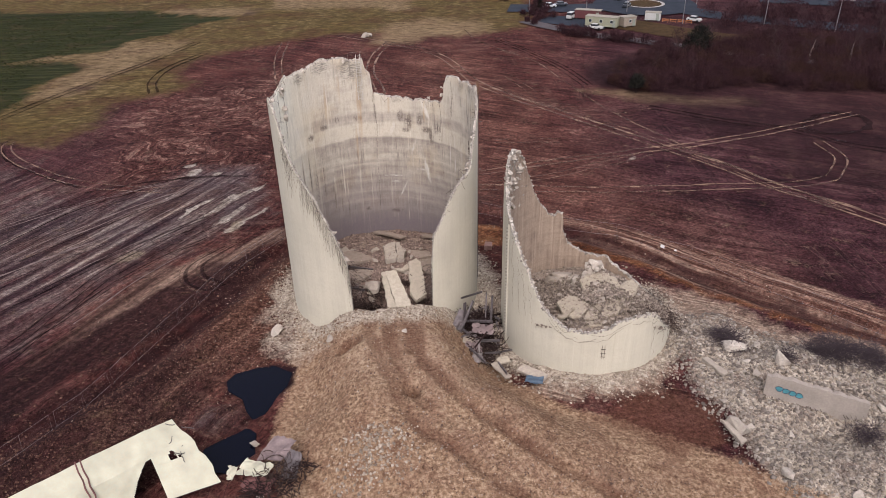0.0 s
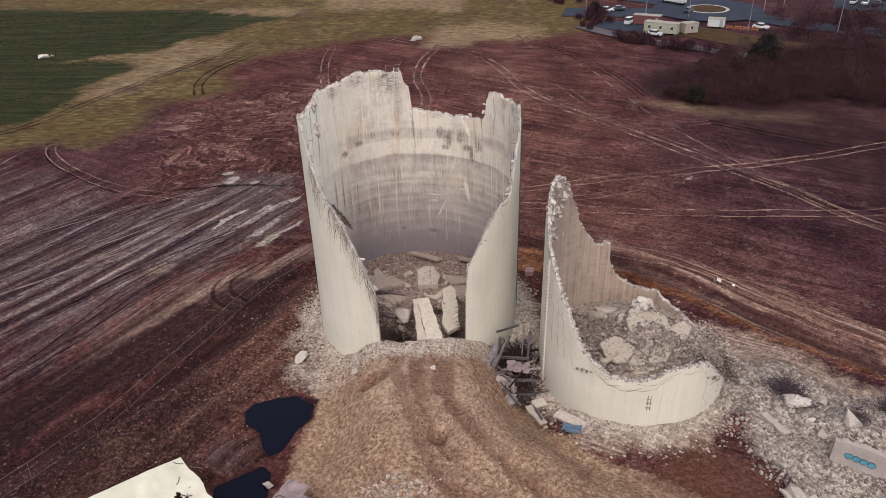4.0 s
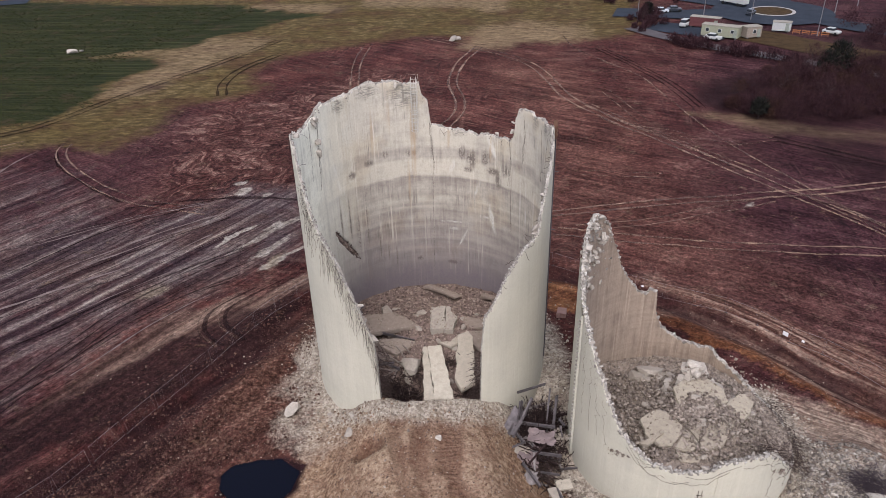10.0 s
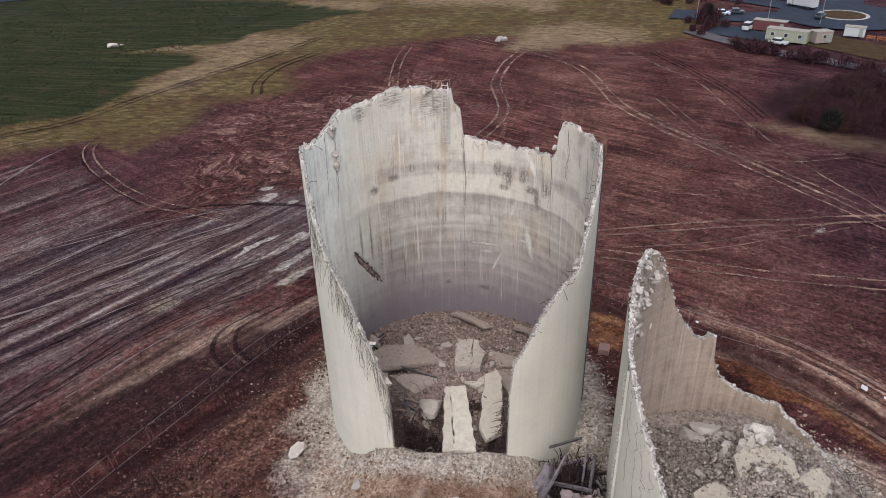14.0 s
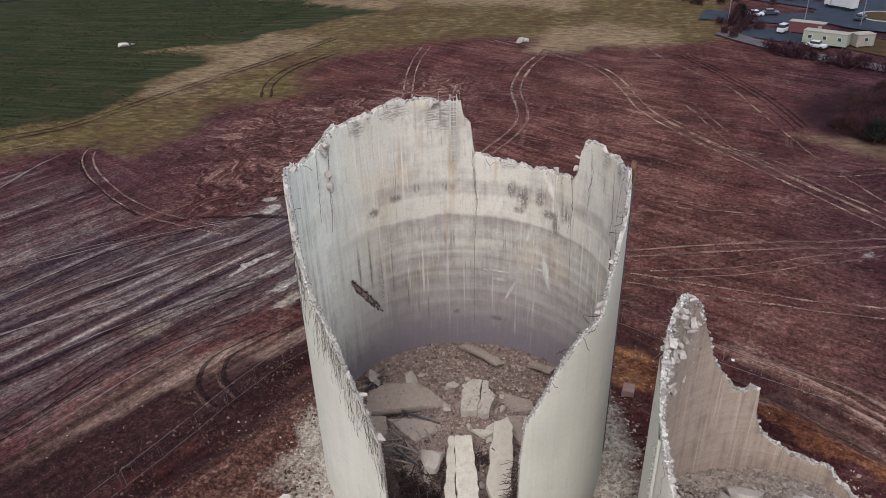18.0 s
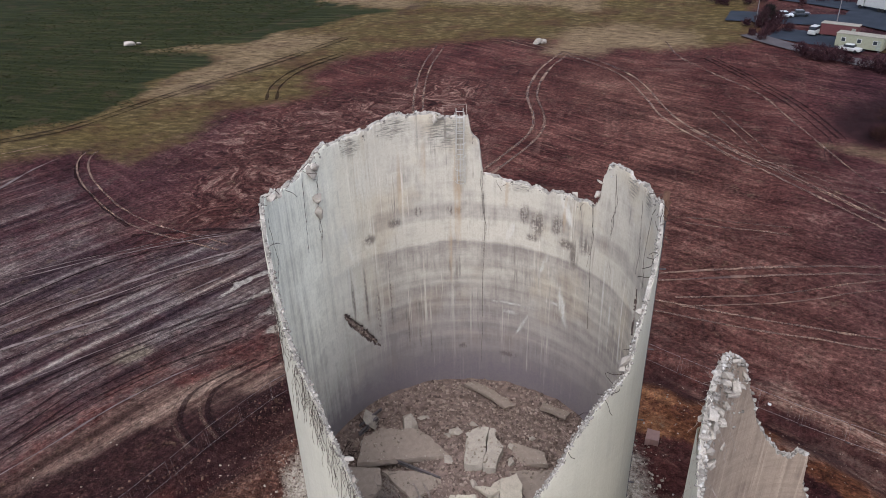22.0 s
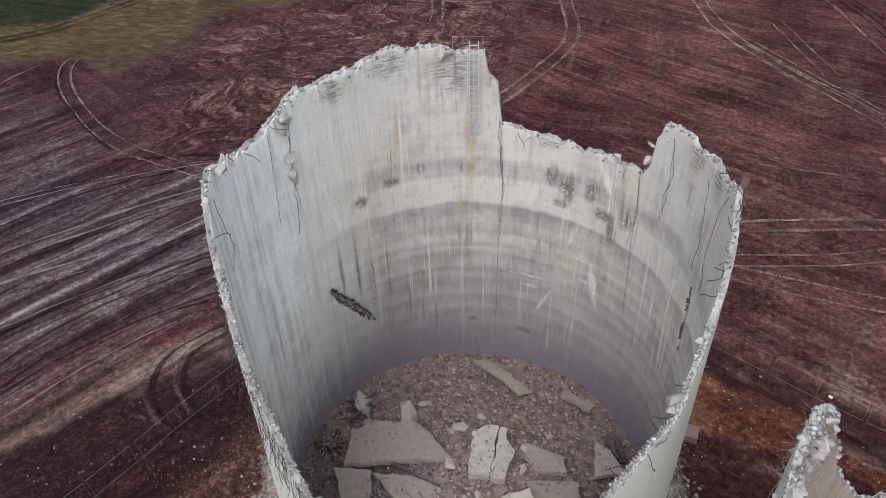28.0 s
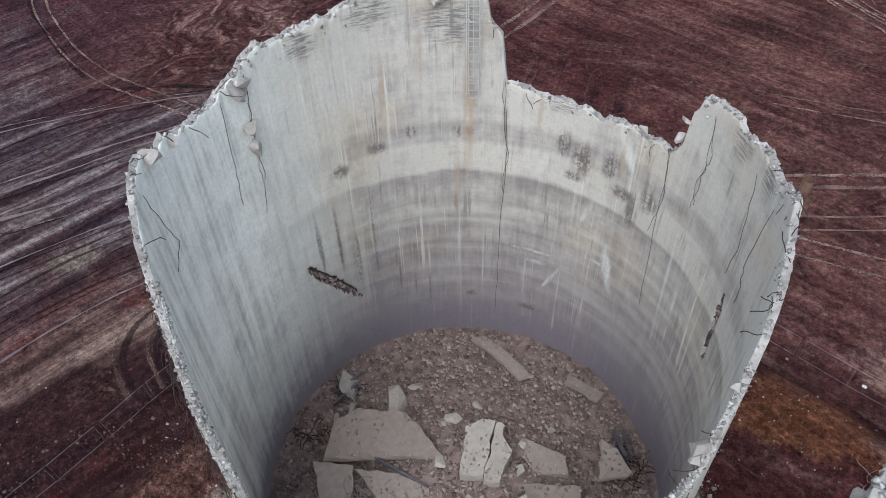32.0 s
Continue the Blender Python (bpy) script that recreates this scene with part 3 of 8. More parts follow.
        c = n.mix(n.math("MULTIPLY", n.ramp(n.math("DIVIDE", k, 17.0), (0.20, 0.9), (0.34, 0.55), (0.80, 0.0)), foot), c, (0.130, 0.106, 0.118))   # purplish and darker towards the foot, with a ragged upper edge
    rib = n.noise(wrap(12.0, 9.0, 5.0), 1.0, 5, 0.75)
    c = n.mix(n.math("MULTIPLY", n.attr("spalled"), n.ramp(rib, (0.43, 1.0), (0.54, 0.05))), c, tuple(v * 0.30 for v in warm))
    c = n.mix(n.math("MULTIPLY", n.attr("blot"), n.ramp(n.math("ADD", n.math("MULTIPLY", d2, 0.5), n.math("MULTIPLY", fine, 0.5)), (0.43, 0.0), (0.53, 0.85))), c, (0.085, 0.064, 0.054))
    c = n.mix(n.math("MULTIPLY", n.attr("rust"), n.ramp(n.math("ADD", n.math("MULTIPLY", d2, 0.6), n.math("MULTIPLY", patch, 0.4)), (0.42, 0.1), (0.56, 0.8))), c, (0.34, 0.235, 0.135))
    c = n.mix(n.math("MULTIPLY", n.attr("scrape"), n.ramp(n.math("ADD", n.math("MULTIPLY", d1, 0.4), n.math("MULTIPLY", patch, 0.6)), (0.45, 0.0), (0.60, 0.7))), c, (0.66, 0.645, 0.575))
    c = n.mix(n.ramp(fine, (0.36, 0.30 * grit), (0.56, 0.0)), c, tuple(v * 0.45 for v in warm))
    c = n.mix(n.ramp(speck, (0.34, 0.45 * grit), (0.46, 0.0)), c, tuple(v * 0.40 for v in warm))
    n.link(c, b.inputs["Base Color"])
    b.inputs["Roughness"].default_value = 0.88
    n.bump(n.math("ADD", n.math("ADD", fine, n.math("MULTIPLY", thin, 0.6)), n.math("MULTIPLY", n.attr("spalled"), n.math("MULTIPLY", rib, 3.0))), 0.45, 0.04, b)
    return m


def rubble_material(name, lo, mid_c, hi):
    m, t, b = mat(name)
    n = N(t)
    g = t.nodes.new("ShaderNodeNewGeometry")
    f = n.noise(n.coord(), 4.0, 4)
    c = n.ramp(g.outputs["Random Per Island"], (0.0, lo), (0.55, mid_c), (1.0, hi))
    c = n.mix(n.ramp(f, (0.35, 0.5), (0.65, 0.0)), c, tuple(v * 0.6 for v in mid_c))
    n.link(c, b.inputs["Base Color"])
    b.inputs["Roughness"].default_value = 0.92
    b.inputs["Specular IOR Level"].default_value = 0.1
    n.bump(f, 0.5, 0.03, b)
    return m


def block_material(name, lo, hi):
    m, t, b = mat(name)
    n = N(t)
    o = t.nodes.new("ShaderNodeObjectInfo")
    f, f2 = n.noise(n.coord(), 2.2, 5), n.noise(n.coord(), 14.0, 4)
    c = n.ramp(o.outputs["Random"], (0.0, lo), (1.0, hi))
    c = n.mix(n.ramp(f, (0.38, 0.35), (0.60, 0.0)), c, tuple(v * 0.6 for v in lo))
    c = n.mix(n.ramp(f2, (0.4, 0.25), (0.6, 0.0)), c, (0.12, 0.09, 0.08))
    n.link(c, b.inputs["Base Color"])
    b.inputs["Roughness"].default_value = 0.9
    n.bump(f2, 0.6, 0.03, b)
    return m


M_GROUND = ground_material()
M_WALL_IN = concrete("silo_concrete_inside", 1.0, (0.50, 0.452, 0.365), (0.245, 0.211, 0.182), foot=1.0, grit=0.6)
M_WALL_OUT = concrete("silo_concrete_outside", 0.30, (0.475, 0.442, 0.345), (0.34, 0.312, 0.258), grit=0.4)
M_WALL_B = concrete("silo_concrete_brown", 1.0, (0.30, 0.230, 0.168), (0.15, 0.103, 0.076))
M_BREAK = plain("broken_concrete", (0.34, 0.31, 0.265), 0.95, vary=0.45, scale=1.5, bump=0.06)
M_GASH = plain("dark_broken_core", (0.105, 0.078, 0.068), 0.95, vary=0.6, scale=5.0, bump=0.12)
M_CRUMB = rubble_material("white_crumbled_concrete", (0.13, 0.112, 0.095), (0.30, 0.272, 0.235), (0.52, 0.49, 0.44))
M_GRAVEL = rubble_material("crushed_gravel", (0.145, 0.114, 0.089), (0.275, 0.230, 0.182), (0.46, 0.408, 0.335))
M_RUBBLE = rubble_material("concrete_rubble", (0.085, 0.070, 0.060), (0.205, 0.175, 0.147), (0.36, 0.325, 0.276))
M_RUBBLE_IN = rubble_material("dusty_rubble", (0.070, 0.049, 0.042), (0.205, 0.152, 0.124), (0.34, 0.268, 0.220))
M_RUBBLE_B = rubble_material("tan_rubble", (0.105, 0.081, 0.066), (0.210, 0.170, 0.138), (0.34, 0.288, 0.235))
M_HEAP_B = plain("tan_fill", (0.235, 0.19, 0.152), 0.95, vary=0.4, scale=1.6, bump=0.08)
M_SLAB_TAN = block_material("tan_slab", (0.265, 0.224, 0.164), (0.33, 0.284, 0.208))
M_PEBBLE = rubble_material("brown_pebbles", (0.05, 0.03, 0.024), (0.12, 0.08, 0.06), (0.40, 0.34, 0.28))
M_HEAP_IN = plain("dusty_fill", (0.168, 0.122, 0.101), 0.95, vary=0.5, scale=1.4, bump=0.12)
M_BLOCK = block_material("concrete_block", (0.27, 0.236, 0.192), (0.45, 0.405, 0.34))
M_SLAB = block_material("dusty_slab", (0.200, 0.156, 0.121), (0.260, 0.208, 0.163))
M_FOOTING = block_material("reddish_footing", (0.20, 0.115, 0.095), (0.26, 0.155, 0.13))
M_SLAB_MID = block_material("worn_slab", (0.27, 0.232, 0.185), (0.32, 0.28, 0.225))
M_SLAB_PALE = block_material("pale_slab", (0.35, 0.306, 0.235), (0.43, 0.385, 0.30))
M_REBAR = plain("rusty_bar", (0.065, 0.045, 0.038), 0.8, 0.4, vary=0.4)
M_STEEL = plain("scrap_steel", (0.11, 0.095, 0.095), 0.65, 0.5, vary=0.5, scale=1.2)
M_TANK = plain("cream_tank_paint", (0.345, 0.352, 0.268), 0.6, 0.0, vary=0.14, scale=0.6, bump=0.01, dirt=(0.40, 0.33, 0.22))
# near-black inner face: the shade within the hull put into the colour
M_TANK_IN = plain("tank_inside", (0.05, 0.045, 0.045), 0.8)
M_GALV = plain("galvanised_steel", (0.50, 0.475, 0.42), 0.5, 0.3, vary=0.1)


def water_material():
    m, t, b = mat("pool_water")
    n = N(t)
    b.inputs["Base Color"].default_value = (0.0015, 0.002, 0.006, 1)
    b.inputs["Roughness"].default_value = 0.06
    b.inputs["IOR"].default_value = 1.33
    b.inputs["Specular IOR Level"].default_value = 0.25
    n.bump(n.noise(n.coord(), 1.5, 2), 0.06, 0.05, b)
    return m


M_WATER = water_material()


# ---- mesh helpers ----
def mesh_of(name, verts, faces, mats, smooth=False, fmat=None):
    me = bpy.data.meshes.new(name)
    me.from_pydata([tuple(v) for v in verts], [], [tuple(f) for f in faces])
    for m in mats if isinstance(mats, (list, tuple)) else [mats]:
        me.materials.append(m)
    if fmat is not None:
        me.polygons.foreach_set("material_index", np.asarray(fmat, dtype=np.int32))
    if smooth:
        me.polygons.foreach_set("use_smooth", np.ones(len(me.polygons), dtype=bool))
    me.update()
    return me


def empty(name, x=0, y=0, z=0, rz=0):
    ob = new(name)
    ob.matrix_world = pose(x, y, z, 0, 0, rz)
    return ob


def child(ob, parent, label=""):
    ob.parent = parent
    return tagged(ob, label) if label else ob


def part(name, bm, material, parent, label=""):
    """A bmesh, in the coordinates of parent, as one mesh under it."""
    me = bpy.data.meshes.new(name)
    bm.to_mesh(me)
    bm.free()
    me.materials.append(material)
    return child(new(name, me), parent, label)


def add_box(bm, sx, sy, sz, m=None, bevel=0.0):
    r = bmesh.ops.create_cube(bm, size=1)
    bmesh.ops.scale(bm, vec=(sx, sy, sz), verts=r["verts"])
    if bevel:
        ed = list({e for v in r["verts"] for e in v.link_edges})
        r = bmesh.ops.bevel(bm, geom=ed, offset=bevel, segments=1, affect="EDGES")
    if m is not None:
        bmesh.ops.transform(bm, matrix=m, verts=list({v for v in r["verts"]}))


def box(sx, sy, sz, m=None, bevel=0.0):
    bm = bmesh.new()
    add_box(bm, sx, sy, sz, m, bevel)
    return bm


def tubes(lines, radius, sides=4):
    """Bars along polylines: vertices and faces."""
    vs, fs = [], []
    for pts in lines:
        pts = [Vector(p) for p in pts]
        k0 = len(vs)
        for i, p in enumerate(pts):
            d = (pts[min(i + 1, len(pts) - 1)] - pts[max(i - 1, 0)]).normalized()
            u = d.orthogonal().normalized()
            w = d.cross(u)
            for s in range(sides):
                a = 2 * math.pi * s / sides
                vs.append(p + (u * math.cos(a) + w * math.sin(a)) * radius)
        for i in range(len(pts) - 1):
            for s in range(sides):
                a, c = k0 + i * sides + s, k0 + i * sides + (s + 1) % sides
                fs.append((a, c, c + sides, a + sides))
    return vs, fs


CORNERS = np.array([(x, y, z) for z in (-1, 1) for y in (-1, 1) for x in (-1, 1)], float) * 0.5
CUBE_FACES = np.array([(0, 2, 3, 1), (4, 5, 7, 6), (0, 1, 5, 4), (2, 6, 7, 3), (0, 4, 6, 2), (1, 3, 7, 5)])


def chunks(rng, places, sizes, flat=0.6):
    """Angular broken pieces, one crooked box each: vertices and faces of all."""
    n = len(places)
    v = CORNERS[None] * (1 + rng.uniform(-0.38, 0.38, (n, 8, 3)))
    v = v * (np.asarray(sizes)[:, None, None] * np.stack([rng.uniform(0.7, 1.4, n), rng.uniform(0.6, 1.1, n), rng.uniform(0.4, 1.0, n) * flat + 0.2], 1)[:, None, :])
    a, bb, c = rng.uniform(0, 6.28, n), rng.normal(0, 0.5, n), rng.normal(0, 0.5, n)
    ca, sa, cb, sb, cc, sc = np.cos(a), np.sin(a), np.cos(bb), np.sin(bb), np.cos(c), np.sin(c)
    R = np.stack([np.stack([ca * cb, ca * sb * sc - sa * cc, ca * sb * cc + sa * sc], 1),
                  np.stack([sa * cb, sa * sb * sc + ca * cc, sa * sb * cc - ca * sc], 1),
                  np.stack([-sb, cb * sc, cb * cc], 1)], 1)
    v = np.einsum("nij,nkj->nki", R, v) + np.asarray(places)[:, None, :]
    f = CUBE_FACES[None] + (np.arange(n) * 8)[:, None, None]
    return v.reshape(-1, 3), f.reshape(-1, 4)


def quick_mesh(name, v, f, material):
    me = bpy.data.meshes.new(name)
    k = f.shape[1]
    me.vertices.add(len(v))
    me.vertices.foreach_set("co", np.asarray(v, dtype=np.float32).ravel())
    me.loops.add(f.size)
    me.loops.foreach_set("vertex_index", f.astype(np.int32).ravel())
    me.polygons.add(len(f))
    me.polygons.foreach_set("loop_start", np.arange(0, f.size, k, dtype=np.int32))
    me.materials.append(material)
    me.update(calc_edges=True)
    return me


# ---- ground: one sheet, fine near the silos ----
def lines_of(lo, hi, a, b, fine):
    s = list(np.arange(a, b + 1e-6, fine))
    p, q, g = a, b, fine
    left, right = [], []
    while p > lo:
        g *= 1.09
        p -= g
        left.append(p)
    g = fine
    while q < hi:
        g *= 1.045
        q += g
        right.append(q)
    return np.array(left[::-1] + s + right)


def build_ground():
    gx, gy = lines_of(-3000, 3000, -52, 54, 0.36), lines_of(-3000, 3500, 40, 104, 0.36)
    X, Y = np.meshgrid(gx, gy)
    x, y = X.ravel(), Y.ravel()
    z = lie(x, y)
    nx, ny = len(gx), len(gy)
    i = np.arange(nx * ny).reshape(ny, nx)
    f = np.stack([i[:-1, :-1], i[:-1, 1:], i[1:, 1:], i[1:, :-1]], -1).reshape(-1, 4)
    me = quick_mesh("ground", np.stack([x, y, z], 1), f, M_GROUND)
    me.polygons.foreach_set("use_smooth", np.ones(len(f), dtype=bool))
    wx = x + (fbm(x / 14, y / 14, 41) - 0.5) * 14
    wy = y + (fbm(x / 14, y / 14, 42) - 0.5) * 14
    sx = x + (fbm(x / 3, y / 3, 43) - 0.5) * 3
    sy = y + (fbm(x / 3, y / 3, 44) - 0.5) * 3

    def mask(name, v):
        me.attributes.new(name, "FLOAT", "POINT").data.foreach_set("value", np.clip(v, 0, 1).astype(np.float32))
    def mask_free(name, v):
        me.attributes.new(name, "FLOAT", "POINT").data.foreach_set("value", v.astype(np.float32))
    crop = [(-400, 60), (-200, 112), (-112, 142), (-102, 149), (-98.5, 155), (-99.7, 167), (-100.5, 180), (-97, 189), (-99.4, 199), (-110, 197), (-120, 198), (-112, 205), (-99, 207), (-93, 212), (-95.7, 223), (-84, 227), (-82.5, 240), (-67, 248), (-84, 254), (-106, 266), (-400, 290)]
    vx, vy = x + (fbm(x / 6, y / 6, 46) - 0.5) * 7, y + (fbm(x / 6, y / 6, 48) - 0.5) * 7
    mask("crop", step(inside(vx, vy, crop), -3.5, 3.5))
    grass = [(-400, 40), (-140, 108), (-92, 134), (-86.7, 139), (-80.6, 145), (-74.3, 148), (-73.5, 160), (-64.4, 167), (-60.3, 171), (-68, 187), (-65, 200), (-53, 209), (-45.6, 214.5), (-31, 221), (-10, 217), (10, 214), (27, 222), (30, 260), (60, 330), (-400, 340)]
    tongue = step(inside(vx, vy, [(-90, 138), (-83, 147), (-76, 149), (-73, 143), (-74.5, 136), (-75.5, 131.5), (-79, 132)]), -2, 3)
    mask("straw", np.maximum(step(inside(vx, vy, grass), -5, 5), 0.8 * tongue))
    t1 = step(inside(vx, vy, [(-98.4, 164), (-97.3, 179), (-97.4, 202), (-95, 221), (-74, 217), (-78, 200), (-84, 182), (-87, 165)]), -5, 4) * 0.72
    t1 = np.maximum(t1, 0.7 * step(inside(vx, vy, [(-120, 199), (-112, 205), (-100, 207), (-98, 200), (-108, 198)]), -2, 2))
    t1 = np.maximum(t1, 0.8 * step(inside(vx, vy, [(-106, 268), (-80, 265), (-59, 262), (-65, 252), (-87, 254)]), -3, 3))
    t2 = step(inside(wx, wy, [(-18, 209), (9, 212), (12, 232), (-14, 236)]), -8, 6) * 0.9
    t3 = step(inside(wx, wy, [(33, 159), (46, 149), (60, 143), (67, 147), (54, 153), (42, 160)]), -5, 4) * 0.85
    t4 = step(inside(wx, wy, [(-60, 260), (-10, 255), (-5, 285), (-60, 290)]), -3, 3) * 0.8
    mask("tan", np.maximum.reduce([t1, t2, t3, t4]))
    pale = [(-62, 70), (-74, 100), (-57, 108), (-48, 121), (-36, 120), (-30, 111), (-27, 99), (-35, 91), (-44, 76), (-50, 64)]
    p = step(inside(wx, wy, pale), -7, 6) * 0.85
    p = np.maximum(p, 0.40 * step(inside(wx, wy, [(-60, 52), (-120, 60), (-120, 120), (-84, 126), (-60, 112), (-46, 76)]), -8, 8))
    p = p * (0.62 + 0.38 * step(y, 76, 98))
    p = np.maximum(p, 0.8 * np.exp(-(((sx + 23.6) / 2.6) ** 2 + ((sy - 55.3) / 2.0) ** 2)))
    mask("pale", p)
    sp = np.zeros(len(x))
    for c, wa, wb in (((-44.5, 119.0), 1.6, 1.1), ((-40.2, 117.2), 1.3, 0.9), ((-46.5, 122.0), 2.0, 0.6), ((-33.2, 109.0), 3.6, 0.8), ((-35.5, 107.0), 3.6, 0.6), ((-36.5, 103.5), 4.5, 0.7), ((-34.0, 101.0), 4.0, 0.6), ((-39.5, 104.5), 4.5, 0.5), ((-29.5, 101.0), 3.0, 0.6), ((-30.7, 111.3), 2.2, 0.35), ((-32.0, 110.2), 2.4, 0.3), ((-31.6, 97.4), 3.4, 1.0), ((34.2, 119.2), 2.2, 0.9)):
        u, w = (sx - c[0]) * 0.469 + (sy - c[1]) * 0.883, (sx - c[0]) * 0.883 - (sy - c[1]) * 0.469
        sp = np.maximum(sp, np.exp(-(u / wa) ** 2 - (w / wb) ** 2))
    sp = np.where(x > 20, sp * 0.62, sp)
    mask("spot", sp)
    cl = 0.85 * step(inside(sx, sy, [(26, 72), (26.5, 77), (32, 75), (36, 70.5), (40, 67), (50, 62), (60, 52), (58, 47), (46, 60), (36, 64), (31, 66.5)]), -2, 1.5)
    cl = np.maximum(cl, 0.12 * step(inside(sx, sy, [(26, 96), (34, 90), (46, 80), (66, 62), (74, 70), (52, 88), (36, 99)]), -3, 3))
    mask("clay", np.maximum(cl, 0.9 * step(inside(sx, sy, [(8, 58), (14, 56.5), (22, 57.5), (24, 60), (10, 61.5)]), -1.5, 1.0)))
    mask("sand", np.maximum(0.95 * np.exp(-((sx + 45.4) / 1.9) ** 2 - ((sy - 89.4) / 1.9) ** 2), 0.9 * np.exp(-((sx + 31.7) / 1.3) ** 2 - ((sy - 97.8) / 3.0) ** 2)))
    mask("violet", np.maximum(1.25 * step(x - 0.12 * y, 0, 34), 0.95 * step(-x - 0.25 * (y - 120), 52, 70)) * (0.55 + 0.9 * (fbm(x / 30, y / 30, 45) - 0.2)))
    o = step(inside(sx, sy, [(3.5, 98), (4, 88.5), (9, 88), (16, 87.5), (22, 84), (30, 76), (50, 60), (54, 64), (36, 80), (26, 87), (18, 92.5), (9, 97)]), -1, 2)
    o = np.maximum(o, 1.7 * step(inside(sx, sy, [(18.5, 90.4), (20.8, 89.0), (23.7, 87.7), (25.9, 84.5), (26.8, 82.8), (22.8, 83.7), (20.2, 85.5), (18.5, 87.5)]), -0.6, 0.8))
    mask("orange", o * (0.35 + 0.75 * fbm(x / 5, y / 3, 52)))
    d, _ = along(x, y, TRENCH)
    mask_free("lane", d + 1.2 * (fbm(x / 9, y / 9, 53) - 0.5))
    mask("striped", 0.95 * step(inside(sx, sy, [(14, 96), (20, 92.5), (27, 86.5), (34, 80), (44, 71), (60, 55), (64, 60), (48, 76), (38, 85), (28, 93), (18, 98)]), -1.5, 2) + 0.9 * step(inside(sx, sy, [(16, 90), (21, 88.5), (27.5, 82), (34, 75), (44, 68.5), (60, 52), (62, 56), (46, 71), (36, 78.5), (28, 86), (20, 91)]), -1.5, 1.5))
    rd = (step(inside(wx, wy, [(-28, 92), (-31, 80), (-40, 60), (-30, 50), (-26, 62), (-23, 76), (-20, 92)]), -3, 3) * 0.8)
    rd = np.maximum(rd, step(inside(wx, wy, [(-70, 160), (-62, 120), (-30, 125), (-28, 165), (-45, 190)]), -8, 8) * 0.7)
    d, _ = along(x, y, RAMP)
    rut = np.zeros(len(x))
    for line in RUTS:
        q, _ = along(x + 0.3 * (sx - x), y + 0.3 * (sy - y), line)
        rut = np.maximum(rut, (1 - step(q, 0.3, 1.1)) * (0.55 + 0.6 * fbm(x / 4, y / 4, 47)))
    rut = np.maximum(rut, 1.1 * step(inside(sx, sy, [(18, 57), (24, 58), (27, 56), (27, 50), (21, 48), (15, 54)]), -1, 1.5))
    for c, dp, wd in PITS:
        rut = np.maximum(rut, 1.3 * (1 - step(np.hypot(x - c[0], y - c[1]), wd * 0.7, wd * 1.5)))
    mask("rut", rut)
    mask("crest", step(y, 50, 60) * (1 - step(d, 3.5, 8)))
    mask("left", step(-x - 0.25 * (y - 70), 8, 26) * (1 - step(y + 0.25 * (x + 40), 108, 122)))
    warm = step(inside(wx, wy, [(2, 101), (20, 95), (34, 84), (46, 74), (48, 84), (36, 106), (24, 124), (20, 150), (16, 190), (-4, 206), (-16, 180), (-2, 130)]), -8, 12)
    mask("warm", warm * 0.45)
    mask("red", rd * 0.6)
    ch = step(inside(wx, wy, [(-80, 142), (-75, 152), (-63, 163), (-56, 172), (-40, 186), (-28, 182), (-22, 150), (-24, 122), (-36, 112), (-54, 114), (-66, 121), (-74, 131)]), -8, 8)
    ch = np.maximum(ch * 0.95, 0.5 * step(inside(wx, wy, [(4, 100), (20, 96), (40, 84), (70, 60), (86, 92), (60, 130), (36, 150), (10, 140)]), -10, 10) * step(fbm(x / 16, y / 16, 54), 0.42, 0.62))
    mask("churned", ch)
    d, top = along(x, y, RAMP)
    ramp = 1 - step(d, 9.5 + 3.5 * step(62 - y, 0, 14), 13.5 + 3.5 * step(62 - y, 0, 14))
    mask("dirt", ramp)
    d, _ = along(vx, vy, [(-66, 38), (-58, 50), (-49.7, 63), (-43.2, 72.9), (-36.4, 83.7), (-30, 89), (-24, 93)])
    mask("track", (1 - step(d, 1.2, 4.0)) * (0.45 + 0.5 * step(y, 60, 84)))
    d, _ = along(vx, vy, [(-66, 26), (-54, 45), (-46.2, 59.4), (-40.2, 70.0), (-34.0, 76.6), (-28, 84)])
    mask("bank", np.maximum(0.95 * (1 - step(d, 3.0, 6.0)), 0.8 * step(inside(vx, vy, [(-62, 24), (-46, 52), (-34, 66), (-25, 62), (-27, 48), (-30, 24)]), -3, 3)))
    mask("stony", (0.30 + 0.62 * step(y, 58, 72)) * step(inside(vx, vy, [(-44, 36), (-36, 54), (-29, 68), (-24.5, 82), (-20, 93), (-15, 90), (-17, 76), (-17, 66), (-24, 54), (-30, 40)]), -2.5, 2.5))
    way, total = [], 0.0
    for k, (a0, b0, _) in enumerate(RAMP):
        total += math.hypot(a0 - RAMP[k - 1][0], b0 - RAMP[k - 1][1]) if k else 0.0
        way.append((a0, b0, total))
    d, w = along(x, y, way)
    mask_free("way", w)
    mask("cleat", np.maximum(1 - step(along(x, y, [(-5.6, 58.0), (-3.6, 53.8), (0.4, 49.6), (5.0, 45.4), (10.0, 41.5), (18.0, 36.0)])[0], 1.5, 2.6), 0.8 * (1 - step(along(x, y, [(-4.5, 66.0), (-1.0, 58.0), (2.4, 54.0), (9.0, 48.0), (18.0, 42.0)])[0], 1.2, 2.2))))
    ra, rb = np.hypot(sx - AX, sy - AY) - AR, np.hypot(sx - BX, sy - BY) - BR
